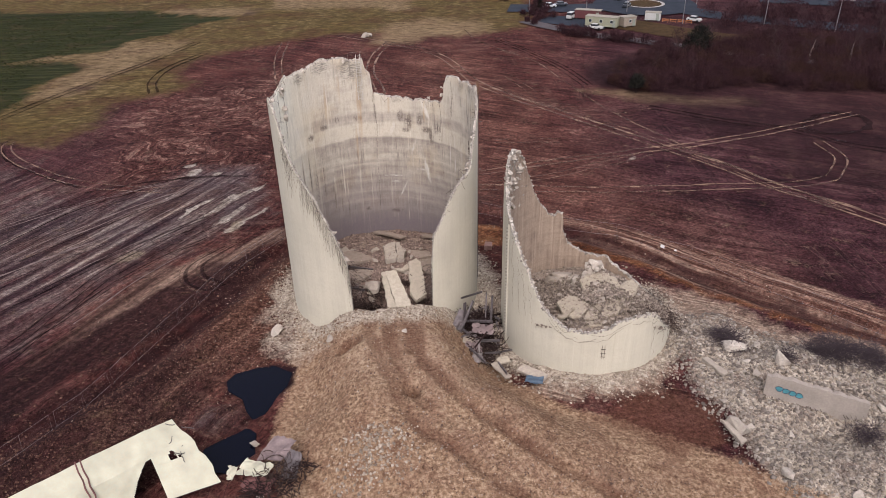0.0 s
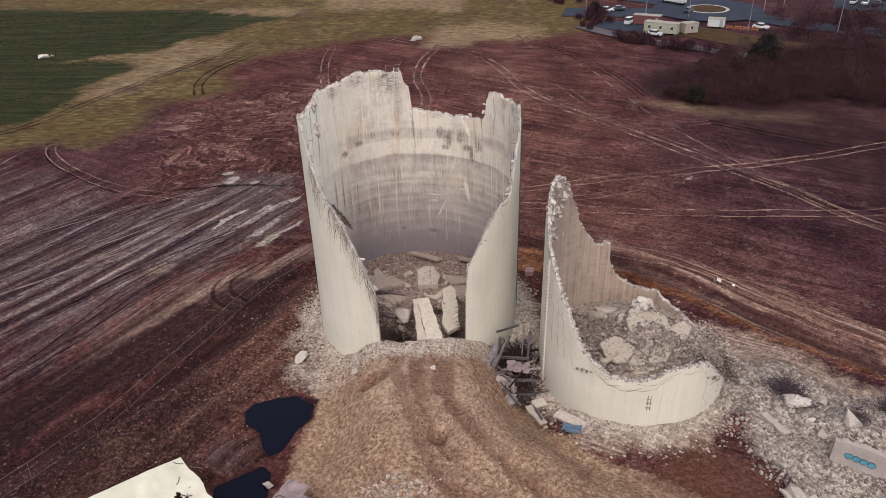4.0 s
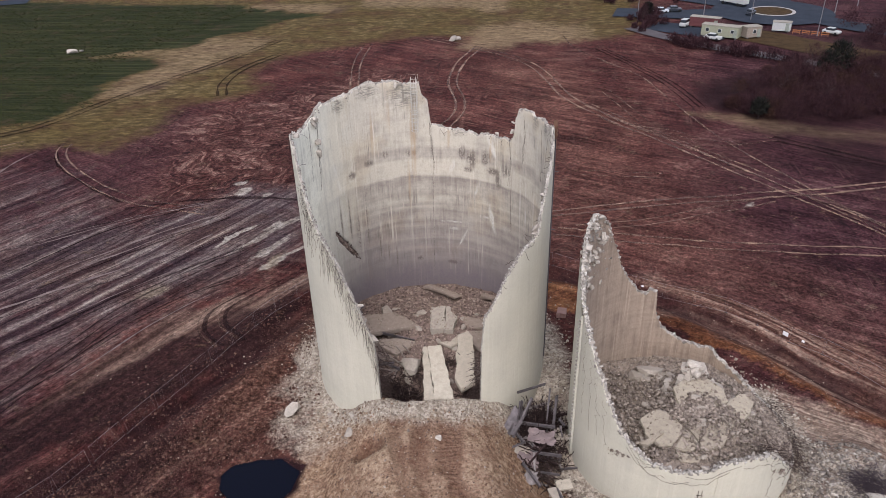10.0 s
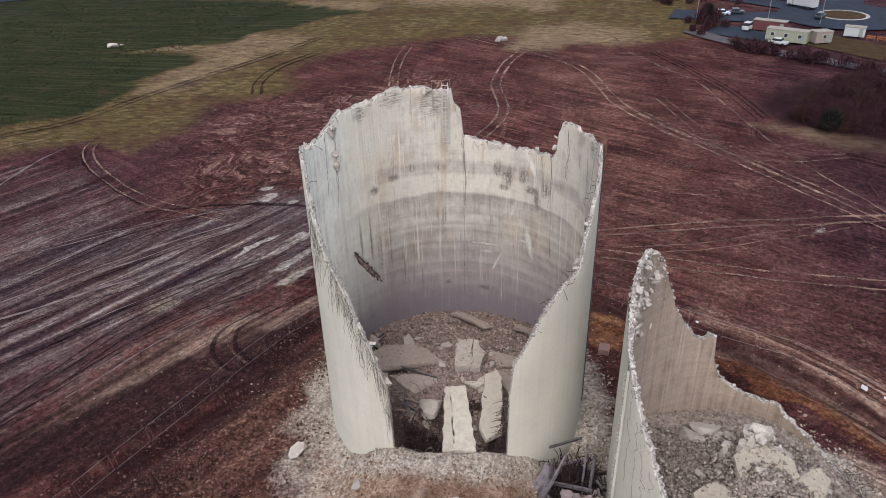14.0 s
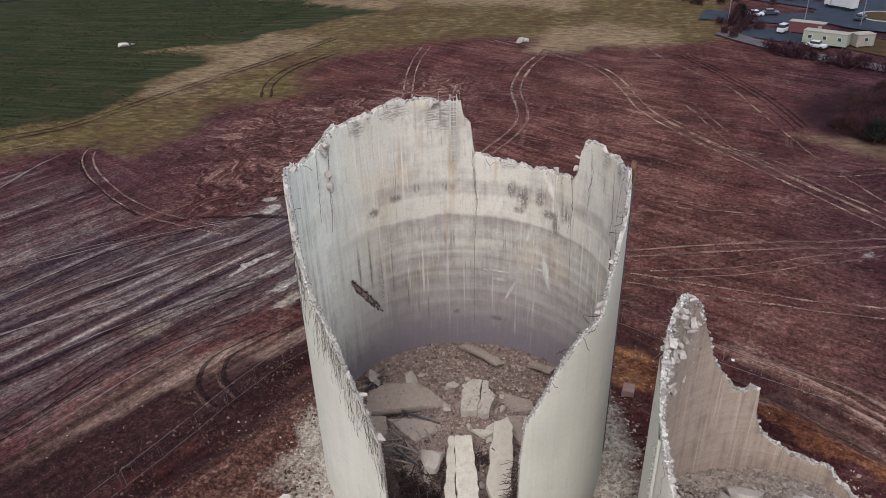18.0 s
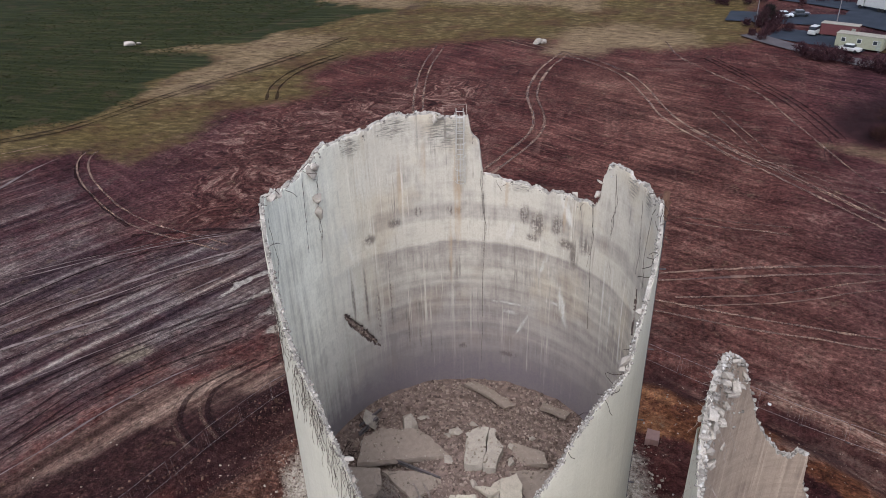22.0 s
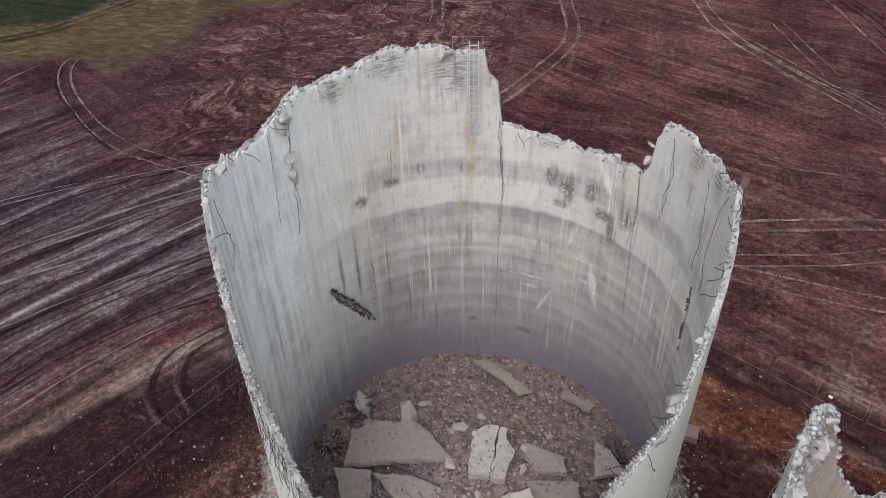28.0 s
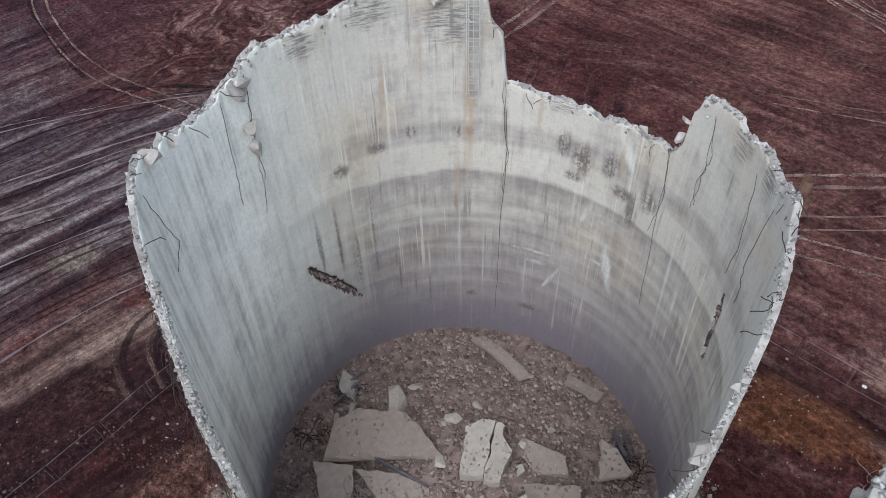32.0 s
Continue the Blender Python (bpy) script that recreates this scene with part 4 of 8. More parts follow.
    g = np.maximum.reduce([(1 - step(ra, 0.3, 4.6)) * (0.5 + 0.9 * fbm(x / 3, y / 3, 49)), (1 - step(rb, 0.4, 3.2)) * (0.5 + 0.9 * fbm(x / 3, y / 3, 50)), step(inside(sx, sy, HEAP_R), -1, 2.5) * (0.48 + 0.45 * fbm(x / 2.5, y / 2.5, 55)),
                           0.54 * step(inside(sx, sy, [(-23, 74), (-21, 66), (-15, 62), (-10, 66), (-12, 69), (-18, 82)]), -2, 2)])
    g = g * (1 - 0.6 * step(ramp, 0.7, 1.0) * step(68 - y, 0, 5))
    mask("gravel", g)
    d, _ = along(sx, sy, TRENCH)
    k = 0.52 * (1 - step(d, 0.8, 3.0))
    k = np.maximum(k, step(inside(wx, wy, [(40, 163), (52, 155), (64, 156), (86, 152), (120, 142), (300, 120), (300, 200), (110, 196), (66, 196), (48, 184), (36, 172)]), -4, 4))
    for q in (POOL_1, POOL_2):
        k = np.maximum(k, step(inside(sx, sy, q), -0.6, 0.1))
    k = np.maximum(k, 0.60 * step(inside(wx, wy, [(42, 150), (52, 128), (60, 108), (78, 88), (300, 40), (400, 120), (400, 300), (170, 262), (92, 240), (70, 214), (52, 190), (38, 170)]), -6, 8))
    k = np.maximum(k, 0.5 * step(inside(vx, vy, [(-92, 172), (-89, 179.5), (-83.5, 175), (-86, 167)]), -2, 2))
    k = np.maximum(k, 0.5 * step(inside(vx, vy, [(-66, 234), (-67, 250), (-68, 264), (-61, 264), (-63, 246)]), -2, 2))
    mask("dark", k)
    tagged(new("ground", me), "dark red-brown churned mud with grass and crop field beyond", "ground", kind="structure")


build_ground()


# ---- silos ----
def shell(name, cx, cy, R, T, profile, jag, seed, mat_in, mat_out, spalls=(), base=-1.5, dth=0.5, blots=(), scrapes=(), rough=(), rust=()):
    """A broken cylinder wall: its top follows profile (degrees, height)."""
    th = np.arange(0, 360, dth)
    pa, pz = np.array([p[0] for p in profile]), np.array([p[1] for p in profile])
    top = np.interp(th, pa, pz, period=360)
    top = top + jag * (vnoise(th / 3.1, th * 0, seed) - 0.5) * 2 + jag * 0.8 * (np.floor(vnoise(th / 1.7, th * 0, seed + 1) * 4) / 4 - 0.4) + jag * 0.5 * (vnoise(th / 0.6, th * 0, seed + 2) - 0.5)
    rows = 150
    K = len(th)
    a = np.radians(th)
    v, fm, f = [], [], []
    ks = np.linspace(0, 1, rows)
    for side, r in ((0, R), (1, R - T)):
        for k in ks:
            z = base + (top - base) * k
            w = 0.03 * (fbm(th / 6, z / 2, seed + 5) - 0.5)
            rr = r + w
            edge = np.exp(-(1 - k) * (top - base) / 0.25)
            rr = rr + (-1 if side == 0 else 1) * edge * T * 0.30 * fbm(th * 1.3, z * 0 + side, seed + 7)
            if side == 1:
                for c, zc, wa, wz, tilt, dep in spalls:
                    u = (th - c + 180) % 360 - 180
                    q = (u / wa) ** 2 + ((z - zc - tilt * u) / wz) ** 2
                    q = q * (0.25 + 1.5 * fbm(th * 0.8, z * 2.2, seed + 9, 5))
                    rr = rr + dep * (1 - step(q, 0.5, 1.0))
            zz = z - (edge * 0.25 * vnoise(th / 1.1, th * 0 + side * 3, seed + 11) if side else 0)
            v.append(np.stack([rr * np.cos(a), rr * np.sin(a), zz], 1))
    v = np.concatenate(v)
    for side in (0, 1):
        o = side * rows * K
        for k in range(rows - 1):
            i = np.arange(K)
            j = (i + 1) % K
            q = np.stack([o + k * K + i, o + k * K + j, o + (k + 1) * K + j, o + (k + 1) * K + i], 1)
            f.append(q if side == 0 else q[:, ::-1])
            fm.append(np.full(K, side))
    i = np.arange(K)
    j = (i + 1) % K
    t0, t1 = (rows - 1) * K, rows * K + (rows - 1) * K
    f.append(np.stack([t0 + i, t0 + j, t1 + j, t1 + i], 1))
    fm.append(np.full(K, 2))
    f = np.concatenate(f)
    fm = np.concatenate(fm)
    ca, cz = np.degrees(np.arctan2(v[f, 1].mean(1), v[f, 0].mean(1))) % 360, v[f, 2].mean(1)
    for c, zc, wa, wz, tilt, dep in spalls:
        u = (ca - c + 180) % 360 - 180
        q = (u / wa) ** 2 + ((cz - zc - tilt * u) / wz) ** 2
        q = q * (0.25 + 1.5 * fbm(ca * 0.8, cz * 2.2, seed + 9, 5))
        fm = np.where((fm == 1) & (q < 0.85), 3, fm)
    me = quick_mesh("wall", v, f, mat_out)
    me.materials.append(mat_in)
    me.materials.append(M_BREAK)
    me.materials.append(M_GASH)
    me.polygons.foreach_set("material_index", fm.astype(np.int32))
    me.polygons.foreach_set("use_smooth", fm < 2)
    ta, tz = np.degrees(np.arctan2(v[:, 1], v[:, 0])) % 360, v[:, 2]
    for key, marks in (("blot", blots), ("scrape", scrapes), ("spalled", rough), ("rust", rust)):
        val = np.zeros(len(v))
        for c, zc, wa, wz, lean in marks:
            u = (ta - c + 180) % 360 - 180
            q = ((u - lean * (tz - zc)) / wa) ** 2 + ((tz - zc) / wz) ** 2
            q = q * (0.2 + 1.6 * fbm(ta * 1.4, tz * 0.8, seed + 13, 5))
            val = np.maximum(val, 1 - step(q, 0.05, 1.2))
        val[:rows * K] = 0
        me.attributes.new(key, "FLOAT", "POINT").data.foreach_set("value", val.astype(np.float32))
    root = empty(name, cx, cy, 0)
    child(new("wall", me), root)
    return root, lambda d: float(np.interp(d % 360, th, top, period=360))


PROFILE_A = [(0, 25.0), (6, 26.0), (14, 25.7), (32, 25.4), (40, 25.6), (44, 25.3), (46.3, 24.4), (46.8, 22.8), (50, 22.0), (69, 21.6), (85, 22.1), (95.6, 22.3), (97, 25.0), (100, 25.8), (101, 27.0), (110, 26.9), (113, 27.4), (120, 27.5), (136, 27.3), (143, 26.8), (161, 26.7), (168, 26.0), (176, 25.5), (186, 25.9), (199, 26.6), (208, 26.0), (213, 25.0), (217, 22.8), (222, 21.0), (226, 19.8), (235, 18.2), (244, 15.2), (249, 13.0), (254, 10.4), (255, 8.0), (255.5, 3.0), (256.5, 2.2), (300.8, 2.2), (301.5, 4.0), (302, 9.5), (303.5, 12.6), (309, 14.2), (319, 17.3), (336, 18.6), (339, 20.6), (346, 22.9), (354, 24.2)]
PROFILE_B = [(0, 1.6), (12, 1.9), (28, 1.8), (45, 2.6), (56, 3.4), (63, 4.5), (80, 4.6), (90, 5.6), (95, 6.4), (99, 8.0), (100, 10.4), (104, 10.8), (107, 10.2), (113, 10.8), (121, 12.8), (124, 13.3), (130, 15.6), (136, 18.0), (140, 19.4), (150, 20.8), (162, 20.8), (172, 19.8), (176, 18.6), (184, 17.0), (191, 15.8), (204, 13.8), (210, 12.5), (217, 11.0), (224, 9.0), (231, 7.5), (242, 6.2), (254, 5.7), (265, 5.85), (276, 6.8), (288, 7.4), (302, 7.1), (311, 6.0), (325, 3.6), (340, 2.2)]
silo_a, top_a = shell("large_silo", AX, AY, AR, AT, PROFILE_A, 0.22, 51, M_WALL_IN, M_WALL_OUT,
                      spalls=((150, 10.3, 8.5, 0.60, 0.28, 0.27), (18.2, 16.2, 1.1, 2.5, 1.0, 0.26)),
                      blots=((108.5, 19.3, 1.6, 0.45, 0), (105, 19.2, 1.4, 0.4, 0), (79.0, 19.3, 2.6, 1.1, 0), (73.5, 18.7, 3.8, 1.3, 0), (65, 19.0, 3.0, 1.0, 0), (57, 17.0, 2.5, 1.3, 0), (131, 18.8, 3.0, 0.4, 0), (142, 18.0, 3.5, 0.5, 0), (121, 19.4, 2.0, 0.5, 0), (75.4, 17.4, 3.0, 0.4, 0), (60, 17.7, 6.0, 0.5, 0), (52, 18.2, 3.0, 0.8, 0), (140.6, 11.0, 1.0, 3.0, 0), (134.5, 12.6, 0.5, 3.8, 0), (145.7, 13.0, 0.7, 3.2, 0),
                             (122.5, 7.2, 0.6, 1.2, 0), (127.5, 8.4, 0.5, 2.0, 0), (152, 13.4, 0.8, 2.8, 0), (118, 6.4, 0.5, 1.5, 0), (104, 5.9, 2.5, 0.3, 0), (84, 5.4, 5.0, 0.3, 0)),
                      scrapes=((70.2, 15.2, 1.2, 1.4, -1.9), (71.5, 12.6, 0.9, 2.3, 0.2), (60.6, 11.9, 1.7, 2.0, 1.1), (80, 10.75, 12.0, 0.12, 0), (66, 12.0, 4.0, 0.2, 0), (78.6, 8.8, 0.7, 1.6, -2.3), (83, 9.9, 4.0, 0.15, 0), (61.8, 20.7, 2.0, 1.8, 2.2), (151.4, 18.0, 1.1, 2.2, 1.0), (147.6, 16.1, 0.8, 1.9, 0.4), (40.6, 14.3, 0.5, 4.6, 0.1),
                               (36.0, 14.7, 0.7, 3.8, 0.1), (28, 14.0, 0.6, 4.0, 0.3), (166, 16.8, 2.2, 0.8, 0), (84.5, 17.6, 1.6, 0.9, -1.6)),
                      rough=((147, 25.9, 5.0, 0.8, 0), (129, 26.5, 7.0, 1.0, 0), (110, 25.7, 9.0, 1.6, 0), (30, 24.9, 4.0, 1.0, 0), (18, 25.0, 4.0, 0.9, 0), (80, 21.6, 5.0, 0.5, 0)),
                      rust=((105.5, 20.0, 1.8, 4.5, 0), (108.5, 16.0, 0.8, 3.0, 0), (86.5, 21.0, 1.2, 1.5, 0), (118, 23.5, 1.0, 2.0, 0), (62, 20.5, 1.0, 1.8, 0), (128, 22.0, 0.8, 3.0, 0)))
tagged(silo_a, "tall pale concrete silo torn open at the front, stained inside", "silo")
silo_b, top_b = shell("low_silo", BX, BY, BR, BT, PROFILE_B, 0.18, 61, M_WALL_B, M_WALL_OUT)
tagged(silo_b, "pale concrete silo broken down to a stump with one standing shard", "silo")


def fill_level_a(x, y):
    r = np.hypot(x - AX, y - AY)
    z = 1.9 + 2.3 * np.exp(-((x - AX - 0.5) ** 2 + (y - AY - 0.5) ** 2) / 42) - 2.1 * step(73.5 - y, 0, 2.5) * step(AX + 0.6 - x, -0.5, 1.2) - 1.2 * step(73.0 - y, 0, 2) * step(x + 3.6, 0, 1)
    return z + 0.7 * (fbm(x / 1.6, y / 1.6, 71) - 0.5) + 0.2 * step(r, 9, 12)


def fill_level_b(x, y):
    z = 3.9 - 0.17 * np.clip(y - BY - 1, 0, 9) + 2.3 * np.exp(-((x - BX - 1.5) ** 2 + (y - BY + 2) ** 2) / 22) + 0.17 * np.clip(BY - y, 0, 9) - 0.33 * np.clip(x - BX - 4, 0, 9)
    z = z + 2.5 * np.exp(-((x - 17.5) / 1.5) ** 2 - ((y - 71.0) / 1.0) ** 2)
    return z + 0.7 * (fbm(x / 1.5, y / 1.5, 72) - 0.5)


def fill(name, cx, cy, R, level, label, material):
    g = np.arange(-R, R + 0.01, 0.3)
    X, Y = np.meshgrid(g, g)
    x, y = X.ravel(), Y.ravel()
    keep = np.hypot(x, y) < R + 0.25
    k = np.hypot(x, y)
    s = np.where(k > R, R / np.maximum(k, 1e-6), 1)
    x, y = x * s, y * s
    n = len(g)
    i = np.arange(n * n).reshape(n, n)
    f = np.stack([i[:-1, :-1], i[:-1, 1:], i[1:, 1:], i[1:, :-1]], -1).reshape(-1, 4)
    f = f[keep[f].all(1)]
    ob = new(name, quick_mesh(name, np.stack([x, y, level(x + cx, y + cy)], 1), f, material))
    ob.location = (cx, cy, 0)
    return tagged(ob, label, "rubble", kind="stuff")


fill("rubble_bed", AX, AY, AR - AT + 0.1, fill_level_a, "dusty grey-brown crushed concrete bed inside the tall silo", M_HEAP_IN)
fill("rubble_bed", BX, BY, BR - BT + 0.1, fill_level_b, "dusty grey-brown crushed concrete filling the silo stump", M_HEAP_B)


# ---- loose stones, joined ----
def scatter(name, n, seed, where, size, level, material, label, flat=0.6, bias=2.2):
    rng = np.random.default_rng(seed)
    x0, x1, y0, y1, test = where
    x, y = rng.uniform(x0, x1, n * 6), rng.uniform(y0, y1, n * 6)
    w = test(x, y)
    keep = rng.uniform(0, 1, len(x)) < w
    x, y = x[keep][:n], y[keep][:n]
    s = size[0] + (size[1] - size[0]) * rng.uniform(0, 1, len(x)) ** bias
    z = level(x, y) + s * 0.12
    v, f = chunks(rng, np.stack([x, y, z], 1), s, flat)
    ob = new(name, quick_mesh(name, v, f, material))
    return tagged(ob, label, "rubble", kind="stuff")


def ring_a(x, y):
    r = np.hypot(x - AX, y - AY) - AR
    d, _ = along(x, y, RAMP)
    return np.where(r > 0.1, 1 - step(r, 0.3, 4.8), 0) * np.where((d < 8) & (y < 66), 0.25, 1)


def ring_b(x, y):
    r = np.hypot(x - BX, y - BY) - BR
    return np.where(r > 0.1, 1 - step(r, 0.5, 5.0), 0)


scatter("gravel", 9000, 101, (-28, 12, 60, 98, ring_a), (0.04, 0.26), lie, M_GRAVEL, "pale crushed concrete gravel round the tall silo", bias=5)
scatter("gravel", 6500, 102, (2, 34, 54, 86, ring_b), (0.04, 0.28), lie, M_GRAVEL, "pale crushed concrete gravel round the silo stump", bias=5)
scatter("rubble", 30000, 103, (23, 57, 35, 73, lambda x, y: step(inside(x, y, HEAP_R), -1.5, 1.5)), (0.045, 0.34), lie, M_RUBBLE, "heaped grey-white broken concrete rubble", bias=6)
scatter("rubble", 24000, 104, (AX - 12, AX + 12, AY - 12, AY + 12, lambda x, y: (np.hypot(x - AX, y - AY) < 11.3) * 1.0), (0.03, 0.27), fill_level_a, M_RUBBLE_IN, "dusty broken concrete pieces inside the tall silo", bias=5)
scatter("rubble", 20000, 105, (BX - 10, BX + 10, BY - 10, BY + 10, lambda x, y: (np.hypot(x - BX, y - BY) < 9.2) * 1.0), (0.035, 0.25), fill_level_b, M_RUBBLE_B, "dusty broken concrete pieces filling the silo stump", bias=5.5)
scatter("rubble", 5200, 110, (BX - 7, BX + 7, BY - 8, BY + 5, lambda x, y: 0.12 + np.exp(-((x - 17.2) / 2.4) ** 2 - ((y - 66.2) / 1.1) ** 2)), (0.06, 0.30), lambda x, y: fill_level_b(x, y) + 0.30, M_RUBBLE_B, "pale broken pieces between the cream slabs", bias=3)
M_CLOD = rubble_material("soil_clods", (0.085, 0.046, 0.029), (0.160, 0.098, 0.062), (0.28, 0.195, 0.132))
scatter("soil_clods", 7500, 111, (-24, 32, 36, 70, lambda x, y: (1 - step(along(x, y, RAMP)[0], 4, 13)) * (0.25 + 0.75 * step(fbm(x / 5, y / 5, 78), 0.45, 0.6)) * np.where(along(x, y, RAMP)[0] < 5, 0.2, 1.0)), (0.04, 0.20), lie, M_CLOD, "small brown clods and stones on the dirt ramp", bias=4)
scatter("soil_clods", 9000, 112, (-50, -14, 36, 96, lambda x, y: step(inside(x, y, [(-50, 40), (-42, 60), (-34, 74), (-26, 90), (-16, 92), (-18, 64), (-26, 44)]), -2, 3) * (0.2 + 0.8 * step(fbm(x / 4, y / 4, 79), 0.42, 0.58))), (0.05, 0.22), lie, rubble_material("dark_clods", (0.030, 0.0135, 0.011), (0.070, 0.034, 0.025), (0.16, 0.100, 0.073)), "small dark clods on the churned soil beside the silo", bias=4)
scatter("pebbles", 5500, 106, (-22, 30, 38, 70, lambda x, y: 1 - step(along(x, y, RAMP)[0], 3, 13)), (0.035, 0.15), lie, M_PEBBLE, "small pale stones on the dirt ramp", bias=5)
scatter("pebbles", 2200, 107, (-46, -10, 44, 98, lambda x, y: step(-np.hypot(x + 20, y - 72), -30, -5) * (fbm(x / 4, y / 4, 77) > 0.45)), (0.035, 0.15), lie, M_PEBBLE, "scattered pale stones on the dark dirt beside the silo", bias=5)
scatter("pebbles", 1300, 108, (3, 60, 52, 100, lambda x, y: step(inside(x, y, [(3, 99), (4, 87), (24, 82), (30, 74), (50, 58), (56, 64), (30, 90), (12, 98)]), -1, 2)), (0.035, 0.15), lie, M_PEBBLE, "scattered stones on the orange soil along the fence", bias=4)
scatter("stones", 900, 109, (-14, 2, 40, 50, lambda x, y: np.exp(-((x + 6.5) ** 2 + (y - 47) ** 2) / 7)), (0.06, 0.26), lie, M_GRAVEL, "small heap of pale stones on the ramp's flank", bias=2)



# ---- single blocks ----
def hull(seed, sx, sy, sz, n=16):
    rng = random.Random(seed)
    bm = bmesh.new()
    for _ in range(n):
        bm.verts.new((rng.uniform(-0.5, 0.5) * sx, rng.uniform(-0.5, 0.5) * sy, rng.uniform(-0.5, 0.5) * sz))
    r = bmesh.ops.convex_hull(bm, input=bm.verts)
    bmesh.ops.delete(bm, geom=list({g for g in r["geom_interior"] + r["geom_unused"] if isinstance(g, bmesh.types.BMVert)}), context="VERTS")
    return bm


def block_mesh(seed, sx, sy, sz, material, n=16):
    bm = hull(seed, sx, sy, sz, n)
    me = bpy.data.meshes.new("concrete_block")
    bm.to_mesh(me)
    bm.free()
    me.materials.append(material)
    return me


BLOCKS = [block_mesh(200 + k, 1.3, 1.0, 0.8, M_BLOCK, 14 + k) for k in range(7)]
DUSTY = [block_mesh(220 + k, 1.3, 1.0, 0.7, M_SLAB_MID, 20 + k) for k in range(7)]


def block(x, y, size, level, seed, label="broken lump of pale concrete lying in rubble", sink=0.22):
    rng = random.Random(seed)
    ob = new("concrete_block", (DUSTY if "dusty" in label else BLOCKS)[seed % len(BLOCKS)])
    z = float(level(np.array([x]), np.array([y]))[0]) + size * sink
    ob.matrix_world = pose(x, y, z, rng.uniform(-25, 25), rng.uniform(-25, 25), rng.uniform(0, 360)) @ Matrix.Diagonal((size, size * rng.uniform(0.7, 1.2), size * rng.uniform(0.6, 1.0), 1))
    return tagged(ob, label, "concrete block", "broken concrete blocks")


rb = random.Random(7)
for k in range(26):
    while True:
        x, y = rb.uniform(26, 55), rb.uniform(38, 70)
        if inside(np.array([x]), np.array([y]), HEAP_R)[0] > 0.3:
            break
    block(x, y, rb.uniform(0.45, 1.0), lie, 300 + k)
for k in range(16):
    a, r = rb.uniform(0, 6.28), rb.uniform(12.8, 17)
    block(AX + r * math.cos(a), AY + r * math.sin(a), rb.uniform(0.4, 0.9), lie, 400 + k)
for k in range(18):
    a, r = rb.uniform(0, 6.28), rb.uniform(1, 9.6)
    block(AX + r * math.cos(a), AY + r * math.sin(a), rb.uniform(0.5, 1.1), fill_level_a, 500 + k, "dusty lump of broken concrete inside the silo")
for k in range(26):
    a, r = rb.uniform(0, 6.28), rb.uniform(1, 8.2)
    block(BX + r * math.cos(a), BY + r * math.sin(a), rb.uniform(0.5, 1.1), fill_level_b, 600 + k, "dusty lump of broken concrete in the silo stump")
for k in range(34):                                        # pale heap on top of the stump
    block(17.6 + rb.gauss(0, 1.0), 70.7 + rb.gauss(0, 0.5), rb.uniform(0.5, 1.3), fill_level_b, 650 + k, "white angular broken concrete block heaped on the stump", 0.1)
block(-19.82, 69.6, 1.7, lie, 701, "pale squarish concrete block on the gravel", 0.3)
block(28.4, 51.4, 2.3, lie, 702, "large white concrete boulder in the rubble", 0.3)
block(-8.7, 73.6, 2.4, fill_level_a, 704, "large rounded dusty lump of concrete at the silo's opening", 0.3)
block(-12.7, 82.2, 1.9, fill_level_a, 705, "dusty flat stone inside the silo", 0.1)
block(-16.6, 83.0, 1.6, fill_level_a, 706, "pale upright lump against the silo's wall", 0.3)
for k, (x, y, s) in enumerate(((-17.0, 44.6, 0.9), (-18.9, 51.6, 0.8), (-20.6, 60.2, 0.55), (31.6, 62.2, 2.2), (35.4, 59.8, 2.0), (46.4, 57.6, 2.4), (48.0, 49.5, 2.0), (30.6, 45.5, 1.5), (42.0, 45.0, 1.4))):
    block(x, y, s, lie, 710 + k)


# ---- slabs ----
SLABS = []


def slab(name, outline, z, thick, tilt, material, label, seed, category="concrete slab", grow=1.0):
    """A broken plate: outline in plan at height z, tilted (dz/dx, dz/dy) about its middle, with rough edges."""
    rng = random.Random(seed)
    cx, cy = sum(p[0] for p in outline) / len(outline), sum(p[1] for p in outline) / len(outline)
    outline = [(cx + (p[0] - cx) * grow, cy + (p[1] - cy) * grow) for p in outline]
    pts = []
    for a, b in zip(outline, outline[1:] + outline[:1]):
        n = max(2, int(math.hypot(b[0] - a[0], b[1] - a[1]) / 0.45))
        for k in range(n):
            s = k / n
            j = 0.09 if k else 0.02
            pts.append((a[0] + (b[0] - a[0]) * s - cx + rng.uniform(-j, j), a[1] + (b[1] - a[1]) * s - cy + rng.uniform(-j, j)))
    bm = bmesh.new()
    top = [bm.verts.new((x, y, tilt[0] * x + tilt[1] * y)) for x, y in pts]
    mid = [bm.verts.new((x * 1.02 + rng.uniform(-.05, .05), y * 1.02 + rng.uniform(-.05, .05), tilt[0] * x + tilt[1] * y - thick * rng.uniform(0.35, 0.6))) for x, y in pts]
    low = [bm.verts.new((x * 0.98, y * 0.98, tilt[0] * x + tilt[1] * y - thick)) for x, y in pts]
    bm.faces.new(top)
    bm.faces.new(low[::-1])
    for k in range(len(pts)):
        j = (k + 1) % len(pts)
        bm.faces.new((top[j], top[k], mid[k], mid[j]))
        bm.faces.new((mid[j], mid[k], low[k], low[j]))
    bmesh.ops.recalc_face_normals(bm, faces=bm.faces)
    me = bpy.data.meshes.new(name)
    bm.to_mesh(me)
    bm.free()
    me.materials.append(material)
    ob = new(name, me)
    ob.location = (cx, cy, z)
    SLABS.append((outline, cx, cy, z, tilt))
    return tagged(ob, label, category, "broken slabs")


